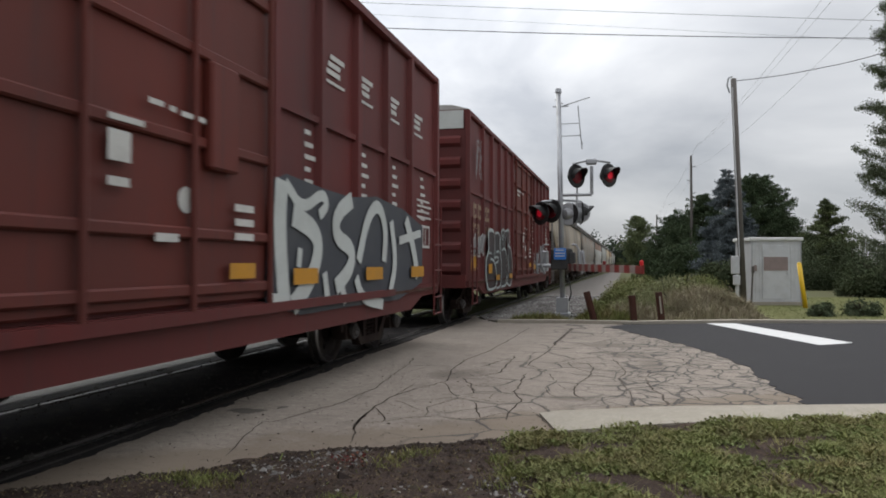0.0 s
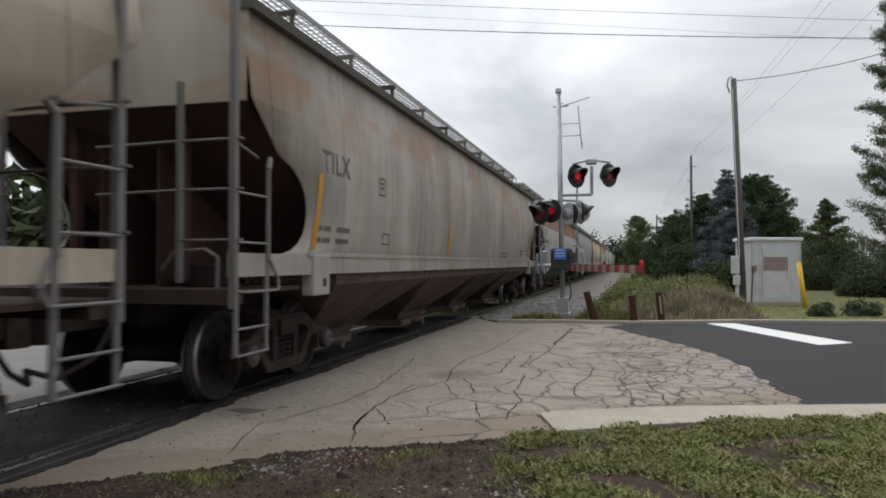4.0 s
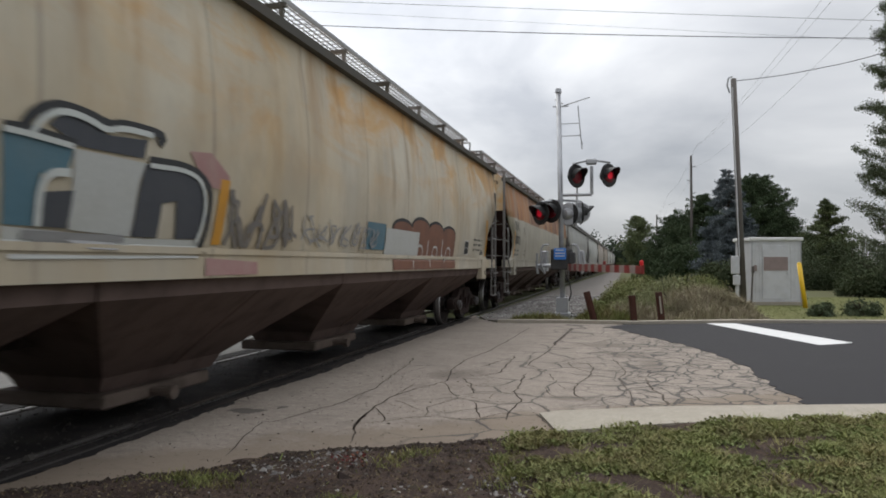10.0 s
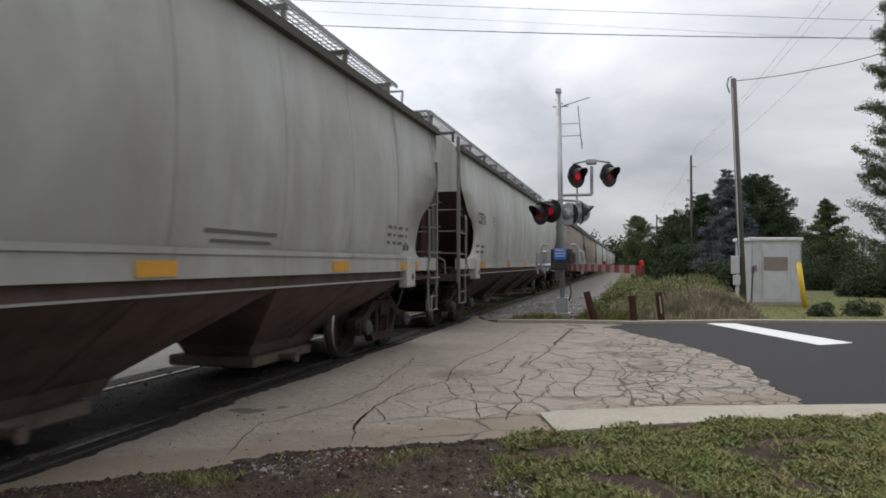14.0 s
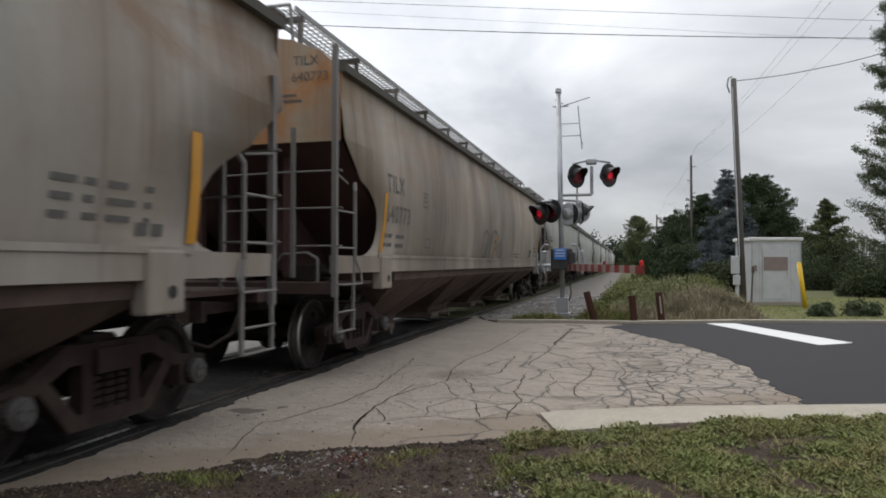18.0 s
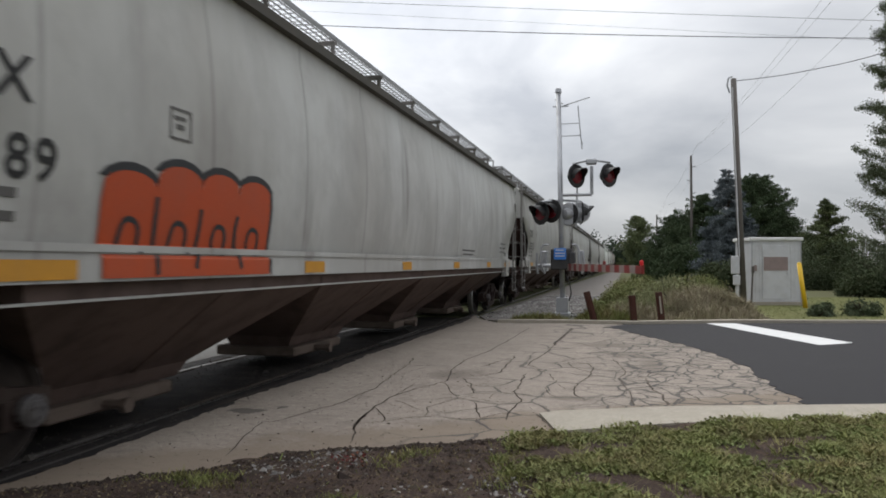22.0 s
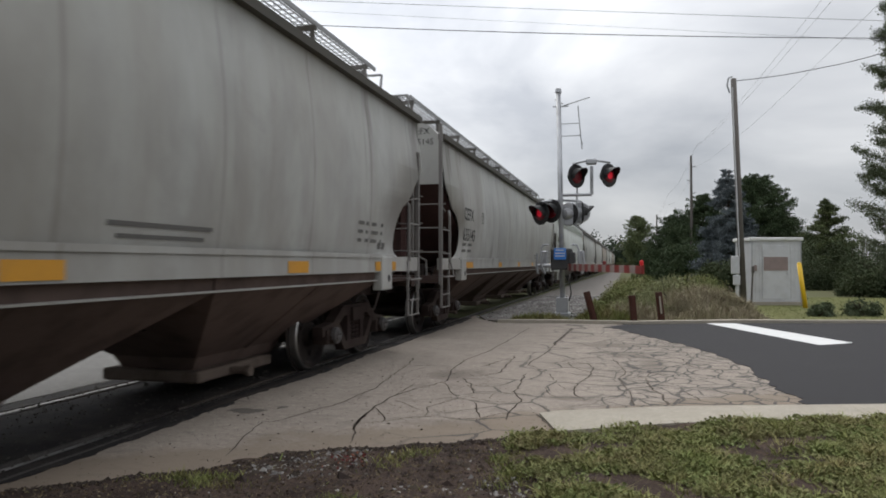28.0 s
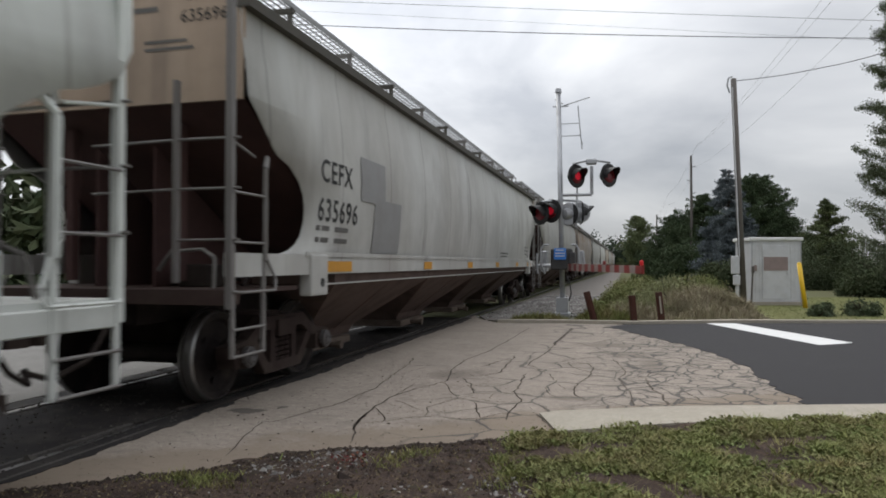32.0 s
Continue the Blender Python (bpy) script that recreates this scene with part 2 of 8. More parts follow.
M_SPRAY_PINK = plain("spray_faded_pink", (0.36, 0.20, 0.19), 0.7, dirty=0.5, dirt=(0.42, 0.34, 0.28))
M_SPRAY_FADED = plain("spray_smoky_grey", (0.150, 0.135, 0.122), 0.7, dirty=0.6, dirt=(0.24, 0.22, 0.195))
M_STEEL = plain("galvanised_steel", (0.42, 0.43, 0.45), 0.45, 0.55)
M_BLACK = plain("matt_black_paint", (0.012, 0.012, 0.013), 0.6, dirty=0.1)
M_LENS = plain("red_lens_dark", (0.16, 0.008, 0.016), 0.35, dirty=0.0)
M_RUST = plain("rusted_rail_post", (0.075, 0.032, 0.024), 0.85, dirty=0.5)
M_WOOD = Mat("weathered_pole_wood", 0.85).base((0.112, 0.103, 0.096))
M_WOOD = M_WOOD.mix(M_WOOD.ramp(M_WOOD.noise(9, 5, 0.6, (1, 1, 0.06)), 0.4, 0.65), (0.085, 0.07, 0.06), amount=0.8).bump(M_WOOD.noise(14, 3, 0.6, (1, 1, 0.04)), 0.01).done()
M_SHED = plain("shed_grey_metal", (0.57, 0.58, 0.60), 0.45, 0.25, dirty=0.2)
M_SIGN_FADED = plain("faded_brown_sign", (0.26, 0.20, 0.19), 0.6)
M_BLUE = plain("blue_sign", (0.035, 0.20, 0.62), 0.45, dirty=0.1)
M_BOLLARD = plain("bollard_yellow", (0.72, 0.45, 0.01), 0.5, dirty=0.15)
M_GATE_RED = plain("gate_red", (0.19, 0.014, 0.012), 0.5, dirty=0.1)
M_GATE_WHITE = plain("gate_white", (0.27, 0.22, 0.205), 0.5, dirty=0.35)
M_MACHINE = plain("machine_grey", (0.034, 0.034, 0.036), 0.6)
M_CAP = plain("white_roof_cap", (0.66, 0.66, 0.65), 0.5, dirty=0.15)
M_WIRE = plain("wire_black", (0.03, 0.03, 0.032), 0.6, dirty=0.0)
M_WIRE_GREY = plain("wire_grey", (0.20, 0.21, 0.22), 0.5, dirty=0.0)
M_RAIL = plain("rail_polished", (0.20, 0.19, 0.18), 0.42, 0.85, dirty=0.6, dirt=(0.05, 0.042, 0.038))
M_TIE = plain("tie_wood", (0.05, 0.042, 0.037), 0.9)
M_RUBBER = plain("crossing_asphalt_black", (0.022, 0.020, 0.020), 0.8, grain=60, dirty=0.75, dirt=(0.065, 0.056, 0.050))


def glow(name, c, s):
    m = bpy.data.materials.new(name)
    m.use_nodes = True
    b = m.node_tree.nodes["Principled BSDF"]
    b.inputs["Base Color"].default_value = (*c, 1)
    b.inputs["Emission Color"].default_value = (*c, 1)
    b.inputs["Emission Strength"].default_value = s
    return m


M_GLOW = glow("red_light", (0.80, 0.014, 0.04), 0.20)
M_GLOW_SMALL = glow("red_marker_light", (0.45, 0.01, 0.012), 0.12)


def paving(name, c, crack=0.0, joint=(0.05, 0.048, 0.045), patch=(0.11, 0.105, 0.10), cell=1.1, rough=0.85, edge=False, grain=0.5, spots=()):
    m = Mat(name, rough).base(c)
    m.b.inputs["Specular IOR Level"].default_value = 0.2
    m.mix(m.ramp(m.noise(0.7, 5, 0.6), 0.42, 0.68), tuple(v * 0.66 for v in c), amount=0.55)
    m.mix(m.ramp(m.noise(2.6, 6, 0.65, distort=0.6), 0.52, 0.70), patch, amount=0.62)
    m.mix(m.ramp(m.noise(90, 2), 0.35, 0.7), tuple(v * 0.5 for v in c), amount=0.40)
    m.mix(m.ramp(m.noise(34, 4, 0.75), 0.47, 0.62), tuple(v * 0.52 for v in c), amount=grain)
    m.mix(m.ramp(m.noise(17, 4, 0.7, loc=(3, 1, 0)), 0.53, 0.66), tuple(min(v * 1.5, 0.6) for v in c), amount=grain * 0.8)
    m.mix(m.ramp(m.noise(260, 2), 0.58, 0.7), tuple(min(v * 1.9, 0.5) for v in c), amount=0.35)
    m.mix(m.ramp(m.noise(9, 4, 0.7), 0.5, 0.72), tuple(v * 0.6 for v in c), amount=0.35)
    m.mix(m.ramp(m.noise(6, 6, 0.72, distort=0.5, loc=(5, 5, 0)), 0.40, 0.66), tuple(v * 0.72 for v in c), amount=0.5)
    h = m.noise(90, 3)
    for cx, cy, rx, ry in spots:
        # a soft old stain with a ragged rim
        dx = m.math("MULTIPLY", m.math("SUBTRACT", m.axis(0), cx), 1 / rx)
        dy = m.math("MULTIPLY", m.math("SUBTRACT", m.axis(1), cy), 1 / ry)
        r = m.math("ADD", m.math("ADD", m.math("MULTIPLY", dx, dx), m.math("MULTIPLY", dy, dy)), m.math("MULTIPLY", m.noise(5.0, 6, 0.7, loc=(cx, cy, 0)), 1.4))
        m.mix(m.ramp(m.math("MULTIPLY", r, 0.5), 0.32, 0.78, (1, 1, 1), (0, 0, 0)), patch, amount=0.75)
    if edge:
        # brown earth trodden in along the verge, in a ragged band
        d = m.math("ADD", m.math("MULTIPLY", m.axis(0), -0.61), m.math("MULTIPLY", m.axis(1), 0.79))
        d = m.math("ADD", m.math("SUBTRACT", d, 4.88), m.math("MULTIPLY", m.noise(1.6, 5, 0.65), -1.5))
        m.mix(m.ramp(m.math("ADD", m.math("MULTIPLY", d, 0.5), 0.5), 0.36, 0.50, (1, 1, 1), (0, 0, 0)), (0.190, 0.152, 0.116), amount=0.85)
        m.mix(m.ramp(m.noise(13, 6, 0.75, loc=(7, 2, 0)), 0.56, 0.68), (0.085, 0.066, 0.050), amount=0.55)
        m.mix(m.ramp(m.noise(5, 5, 0.7, (0.4, 1.4, 1), 0.4, (1, 7, 0)), 0.58, 0.68), (0.12, 0.104, 0.087), amount=0.35)
    if crack:
        for scale, width, amt, mask_lo, x_lo in ((cell * 1.15, 0.018, crack * 0.85, 0.24, 0.20), (cell * 2.6, 0.034, crack * 1.0, 0.20, 0.46)):
            v = m.t.nodes.new("ShaderNodeTexVoronoi")
            v.feature = "DISTANCE_TO_EDGE"
            v.inputs["Scale"].default_value = scale
            n = m.t.nodes.new("ShaderNodeTexNoise")
            n.inputs["Scale"].default_value, n.inputs["Detail"].default_value = 2.2, 5
            m.link(m.co, n.inputs["Vector"])
            add = m.t.nodes.new("ShaderNodeVectorMath")
            add.operation = "MULTIPLY_ADD"
            m.link(n.outputs["Color"], add.inputs[0])
            add.inputs[1].default_value = (0.28, 0.28, 0.0)
            m.link(m.co, add.inputs[2])
            m.link(add.outputs[0], v.inputs["Vector"])
            line = m.math("LESS_THAN", v.outputs["Distance"], width)
            where = m.math("MULTIPLY", m.ramp(m.noise(0.42, 3, 0.5, loc=(scale, 2, 0)), mask_lo, mask_lo + 0.12), m.ramp(m.math("ADD", m.math("MULTIPLY", m.axis(0), 0.2), 0.6), x_lo, x_lo + 0.16))
            halo = m.math("MULTIPLY", m.ramp(v.outputs["Distance"], 0.0, 0.10, (1, 1, 1), (0, 0, 0)), m.ramp(m.noise(3.1, 5, 0.7, loc=(scale, 9, 0)), 0.46, 0.64))
            m.mix(m.math("MULTIPLY", halo, where), (0.12, 0.102, 0.085), amount=0.6)
            m.mix(m.math("MULTIPLY", line, where), joint, amount=amt)
    m.bump(h, 0.006, 0.5)
    return m.done()


M_PAVE = paving("old_pale_pavement", (0.308, 0.263, 0.222), patch=(0.135, 0.113, 0.094), crack=0.85, cell=1.25, edge=True,
                spots=((-2.05, 8.35, 0.42, 0.50), (0.32, 9.8, 0.26, 0.95), (0.05, 10.7, 0.45, 0.5), (-0.3, 11.95, 0.8, 0.45), (-0.55, 7.15, 0.34, 0.16), (-1.3, 5.75, 0.7, 0.22)))
M_PAVE_FAR = paving("pale_road_surface", (0.19, 0.185, 0.175))
M_ROAD = paving("dark_asphalt", (0.0275, 0.0262, 0.028), patch=(0.036, 0.036, 0.037), rough=0.8, grain=0.3)
M_CONC = paving("kerb_concrete", (0.37, 0.335, 0.275), patch=(0.28, 0.25, 0.20), grain=0.25)
M_CRACK = plain("crack_dirt", (0.070, 0.057, 0.047), 0.95, dirty=0.4)
M_PATCH = plain("tar_patch", (0.125, 0.110, 0.097), 0.85, dirty=0.4)
M_PAINT_W = plain("road_marking_white", (0.66, 0.66, 0.65), 0.6, dirty=0.12)
M_GRAVEL = paving("pale_gravel", (0.175, 0.158, 0.142), patch=(0.10, 0.085, 0.072))
M_BALLAST = paving("dark_ballast", (0.085, 0.078, 0.074), patch=(0.05, 0.046, 0.043))

m = Mat("ground_earth_and_turf", 0.95).base((0.095, 0.105, 0.048))
m.mix(m.ramp(m.noise(0.9, 6, 0.6), 0.40, 0.58), (0.105, 0.092, 0.056), amount=0.7)
m.mix(m.ramp(m.noise(14, 4), 0.45, 0.7), (0.035, 0.040, 0.016), amount=0.6)
m.b.inputs["Specular IOR Level"].default_value = 0.1
M_GROUND = m.bump(m.noise(25, 4), 0.006, 0.4).done()
m = Mat("bare_earth", 0.95)
m.b.inputs["Specular IOR Level"].default_value = 0.05
m.base((0.066, 0.048, 0.040))
m.mix(m.ramp(m.noise(2.3, 6, 0.65), 0.42, 0.62), (0.026, 0.020, 0.018), amount=0.9)
m.mix(m.ramp(m.noise(40, 3), 0.60, 0.68), (0.15, 0.125, 0.105), amount=0.5)
m.mix(m.ramp(m.noise(11, 5, 0.7), 0.5, 0.66), (0.085, 0.060, 0.042), amount=0.6)
M_DIRT = m.bump(m.noise(30, 6, 0.7), 0.02, 0.8).done()


def leafy(name, c, c2, amount=0.3, wide=0.6):
    m = Mat(name, 0.7).base(c)
    m.mix(m.ramp(m.noise(wide, 3), 0.4, 0.65), c2, amount=0.8)
    m.islands(amount)
    m.b.inputs["Specular IOR Level"].default_value = 0.1
    return m.done()


M_LIGHTLEAF = leafy("light_green_leaves", (0.130, 0.155, 0.075), (0.095, 0.115, 0.055))
M_TALL = leafy("tall_pine_needles", (0.120, 0.140, 0.085), (0.085, 0.104, 0.060))
M_BLOTCH = plain("grey_smudge", (0.54, 0.56, 0.53), 0.7, dirty=0.35)
M_RED_INK = plain("stencil_dull_red", (0.44, 0.31, 0.29), 0.7, dirty=0.2)
M_PINE = leafy("pine_needles_dark", (0.058, 0.080, 0.040), (0.040, 0.058, 0.030))
M_SPRUCE = leafy("blue_spruce_needles", (0.118, 0.138, 0.148), (0.076, 0.092, 0.102), 0.4)
M_CEDAR = leafy("cedar_green", (0.098, 0.116, 0.052), (0.064, 0.082, 0.038))
M_SHRUB = leafy("shrub_green", (0.068, 0.084, 0.043), (0.044, 0.057, 0.031))
M_WEED = leafy("weed_grey_green", (0.240, 0.250, 0.130), (0.190, 0.195, 0.108), 0.4)
M_DRY = leafy("dry_grass_brown", (0.290, 0.250, 0.175), (0.220, 0.195, 0.130), 0.4)
M_GRASS = leafy("lawn_grass", (0.160, 0.180, 0.060), (0.220, 0.182, 0.088), 0.6, 2.6)
M_MOWN = leafy("mown_grass", (0.105, 0.116, 0.046), (0.120, 0.110, 0.052), 0.15)
M_LOWBUSH = leafy("low_bush_grey_green", (0.085, 0.105, 0.060), (0.065, 0.082, 0.048))
M_GRIT = leafy("dark_grit", (0.070, 0.064, 0.058), (0.045, 0.040, 0.037), 0.6)
m = Mat("mown_turf", 0.95)
m.b.inputs["Specular IOR Level"].default_value = 0.05
m.base((0.125, 0.132, 0.055))
m.mix(m.ramp(m.noise(0.8, 5, 0.6), 0.42, 0.62), (0.135, 0.120, 0.060), amount=0.6)
M_TURF = m.mix(m.ramp(m.noise(30, 4), 0.4, 0.7), (0.07, 0.085, 0.030), amount=0.5).bump(m.noise(40, 3), 0.006, 0.4).done()
M_STRAW = leafy("straw_litter", (0.16, 0.125, 0.08), (0.10, 0.072, 0.05), 0.9)
M_PEBBLE = leafy("pebbles_pale", (0.27, 0.26, 0.25), (0.15, 0.14, 0.13), 0.9)
M_CLOVER = leafy("broad_weed_green", (0.165, 0.184, 0.072), (0.190, 0.165, 0.084), 0.5, 2.0)
M_CLOD = leafy("dark_soil_crumbs", (0.048, 0.036, 0.029), (0.030, 0.023, 0.020), 0.8, 2.0)
M_REDLEAF = leafy("red_leaves", (0.16, 0.040, 0.034), (0.11, 0.036, 0.030), 0.6)
M_BARK = plain("bark_brown", (0.055, 0.042, 0.032), 0.9)
M_FARWOOD = leafy("far_wood", (0.045, 0.062, 0.038), (0.032, 0.046, 0.030))

# ---- mesh helpers ----
from mathutils.geometry import tessellate_polygon


def mesh_of(bm, name, smooth=False):
    me = bpy.data.meshes.new(name)
    bmesh.ops.recalc_face_normals(bm, faces=bm.faces)
    bm.to_mesh(me)
    bm.free()
    if smooth:
        for p in me.polygons:
            p.use_smooth = True
    return me


def part(name, bm, material, parent=None, label="", smooth=False):
    me = mesh_of(bm, name, smooth) if isinstance(bm, bmesh.types.BMesh) else bm
    if not me.materials:
        me.materials.append(material)
    ob = new(name, me)
    if parent is not None:
        ob.parent = parent
    if label:
        tagged(ob, label)
    return ob


def empty(name, m=None):
    ob = new(name)
    ob.empty_display_size = 0.2
    if m is not None:
        ob.matrix_world = m
    return ob


def box(bm, x0, x1, y0, y1, z0, z1):
    v = [bm.verts.new((x, y, z)) for z in (z0, z1) for x, y in ((x0, y0), (x1, y0), (x1, y1), (x0, y1))]
    for f in ((3, 2, 1, 0), (4, 5, 6, 7), (0, 1, 5, 4), (1, 2, 6, 5), (2, 3, 7, 6), (3, 0, 4, 7)):
        bm.faces.new([v[i] for i in f])
    return bm


def boxes(*rows):
    bm = bmesh.new()
    for r in rows:
        box(bm, *r)
    return bm


def bevelled(bm, w=0.01, n=1):
    bmesh.ops.bevel(bm, geom=bm.edges[:], offset=w, segments=n, affect="EDGES", profile=0.6)
    return bm


def rod(bm, a, b, r0, r1=None, seg=8, caps=True):
    a, b = Vector(a), Vector(b)
    r1 = r0 if r1 is None else r1
    q = (b - a).to_track_quat("Z", "Y")
    rings = []
    for p, r in ((a, r0), (b, r1)):
        rings.append([bm.verts.new(p + q @ Vector((r * math.cos(6.28319 * i / seg), r * math.sin(6.28319 * i / seg), 0))) for i in range(seg)])
    for i in range(seg):
        j = (i + 1) % seg
        bm.faces.new((rings[0][i], rings[0][j], rings[1][j], rings[1][i]))
    if caps:
        bm.faces.new(rings[0][::-1])
        bm.faces.new(rings[1])
    return bm


def rods(*rows):
    bm = bmesh.new()
    for r in rows:
        rod(bm, *r)
    return bm


def bar_path(bm, pts, r, seg=6):
    for a, b in zip(pts, pts[1:]):
        rod(bm, a, b, r, r, seg)
    return bm


def lathe(bm, prof, axis="x", seg=20, at=(0, 0, 0)):
    """Turn a profile of (along, radius) about an axis."""
    rings = []
    for s, r in prof:
        ring = []
        for i in range(seg):
            a = 6.28319 * i / seg
            c, d = r * math.cos(a), r * math.sin(a)
            p = {"x": (s, c, d), "y": (c, s, d), "z": (c, d, s)}[axis]
            ring.append(bm.verts.new((p[0] + at[0], p[1] + at[1], p[2] + at[2])))
        rings.append(ring)
    for a, b in zip(rings, rings[1:]):
        for i in range(seg):
            j = (i + 1) % seg
            bm.faces.new((a[i], a[j], b[j], b[i]))
    bm.faces.new(rings[0])
    bm.faces.new(rings[-1])
    return bm


def prism(bm, poly, x0, x1, plane="yz"):
    """Extrude a polygon given in a plane along the third axis."""
    def at(p, q, k):
        return {"yz": (k, p, q), "xz": (p, k, q), "xy": (p, q, k)}[plane]
    a = [bm.verts.new(at(p, q, x0)) for p, q in poly]
    b = [bm.verts.new(at(p, q, x1)) for p, q in poly]
    n = len(poly)
    for i in range(n):
        j = (i + 1) % n
        bm.faces.new((a[i], a[j], b[j], b[i]))
    bm.faces.new(a)
    bm.faces.new(b)
    return bm


def raw(name, verts, faces, material):
    me = bpy.data.meshes.new(name)
    me.from_pydata(verts, [], faces)
    me.materials.append(material)
    return me


def sheet(poly, z, name, material, kind="structure", label="", category="", thick=0.05, parent=None):
    n = len(poly)
    tris = tessellate_polygon([[Vector((x, y, 0)) for x, y in poly]])
    verts = [(x, y, z) for x, y in poly] + [(x, y, z - thick) for x, y in poly]
    area = sum(a[0] * b[1] - b[0] * a[1] for a, b in zip(poly, poly[1:] + poly[:1]))
    faces = []
    for t in tris:
        a, b, c = (Vector(poly[i]) for i in t)
        t = tuple(t) if (b - a).cross(c - a) > 0 else tuple(reversed(t))
        faces += [t, tuple(n + i for i in reversed(t))]
    for i in range(n):
        j = (i + 1) % n
        faces.append((i, n + i, n + j, j) if area > 0 else (j, n + j, n + i, i))
    ob = part(name, raw(name, verts, faces, material), material, parent)
    if parent is None:
        tagged(ob, label, category, kind=kind)
    return ob


rng = np.random.default_rng(7)


def blades(centres, size, material, name, up=0.0, aspect=0.45, flat=False):
    """Many small leaf quads: centres (n, 3), size (n,) or a number. up: how much they stand upright."""
    c = np.asarray(centres, float)
    n = len(c)
    s = np.broadcast_to(np.asarray(size, float), (n,))[:, None] * rng.uniform(0.6, 1.3, (n, 1))
    d = rng.normal(size=(n, 3))
    d[:, 2] = d[:, 2] * (1 - up) + up * 1.6
    if flat:
        d[:, 2] *= 0.15
    d /= np.linalg.norm(d, axis=1)[:, None]
    e = np.cross(d, rng.normal(size=(n, 3)) * ((0.15, 0.15, 1.0) if flat else (1, 1, 1)))
    e /= np.linalg.norm(e, axis=1)[:, None] + 1e-9
    f = np.cross(d, e)
    w = s * aspect * 0.5
    v = np.stack([c - d * s * 0.5, c + e * w + f * w * 0.5, c + d * s * 0.5, c - e * w + f * w * 0.5], 1).reshape(-1, 3)
    k = np.arange(n)[:, None] * 4
    return raw(name, v.tolist(), (k + np.array([[0, 1, 2, 3]])).tolist(), material)


def stones(centres, size, material, name):
    """Small rough stones: squashed eight-sided lumps."""
    c = np.asarray(centres, float)
    n = len(c)
    s = size * rng.lognormal(0, 0.45, (n, 1, 1))
    o = np.array([[1, 0, 0], [0, 1, 0], [-1, 0, 0], [0, -1, 0], [0, 0, 1], [0, 0, -1.0]])[None] * rng.uniform(0.6, 1.4, (n, 6, 1)) + rng.normal(0, 0.18, (n, 6, 3))
    a = rng.uniform(0, 6.28, n)
    r = np.stack([np.stack([np.cos(a), -np.sin(a)], 1), np.stack([np.sin(a), np.cos(a)], 1)], 1)
    o[:, :, :2] = np.einsum("nij,nkj->nki", r, o[:, :, :2])
    v = (c[:, None, :] + o * s * np.array([[[0.5, 0.5, 0.32]]])).reshape(-1, 3)
    k = np.arange(n)[:, None, None] * 6
    f = np.array([[0, 1, 4], [1, 2, 4], [2, 3, 4], [3, 0, 4], [1, 0, 5], [2, 1, 5], [3, 2, 5], [0, 3, 5]])[None]
    return raw(name, v.tolist(), (k + f).reshape(-1, 3).tolist(), material)


def tufts(centres, height, material, name, width=0.012, lean=0.5):
    """Upright grass blades, each a bent narrow triangle pair."""
    c = np.asarray(centres, float)
    n = len(c)
    h = np.broadcast_to(np.asarray(height, float), (n,))[:, None] * rng.uniform(0.5, 1.3, (n, 1))
    a = rng.uniform(0, 6.28, (n, 1))
    side = np.hstack([np.cos(a), np.sin(a), np.zeros((n, 1))])
    b = rng.uniform(0, 6.28, (n, 1))
    tip = np.hstack([np.cos(b), np.sin(b), np.zeros((n, 1))]) * h * lean * rng.uniform(0.2, 1.2, (n, 1))
    up = np.hstack([np.zeros((n, 2)), h])
    w = width * rng.uniform(0.6, 1.5, (n, 1))
    v = np.stack([c - side * w, c + side * w, c + up * 0.6 + tip * 0.4 + side * w * 0.8, c + up * 0.6 + tip * 0.4 - side * w * 0.8, c + up + tip], 1).reshape(-1, 3)
    k = np.arange(n)[:, None] * 5
    faces = (k + np.array([[0, 1, 2, 3]])).tolist() + (k + np.array([[3, 2, 4]])).tolist()
    return raw(name, v.tolist(), faces, material)


# ---- ground, road, track ----
TRACK = -4.75
ROAD = Vector((math.cos(radians(14.8)), math.sin(radians(14.8)), 0))

bm = bmesh.new()
xs = [-900, -300, -120, -60, -30, -15, -8, -6, -4, -3, -2, -1, 0, 1, 2, 3, 4, 6, 8, 12, 18, 30, 60, 120, 300, 900]
ys = [-900, -300, -100, -40, -15, -6, -2, 0, 1, 2, 3, 4, 5, 6, 8, 10, 14, 18, 22, 26, 32, 40, 60, 90, 140, 300, 600, 1500]
grid = [[bm.verts.new((x, y, -0.06)) for y in ys] for x in xs]
for i in range(len(xs) - 1):
    for j in range(len(ys) - 1):
        bm.faces.new((grid[i][j], grid[i + 1][j], grid[i + 1][j + 1], grid[i][j + 1]))
tagged(part("ground", bm, M_GROUND), "grassy earth with bare patches, flat to the horizon", "ground", kind="structure")

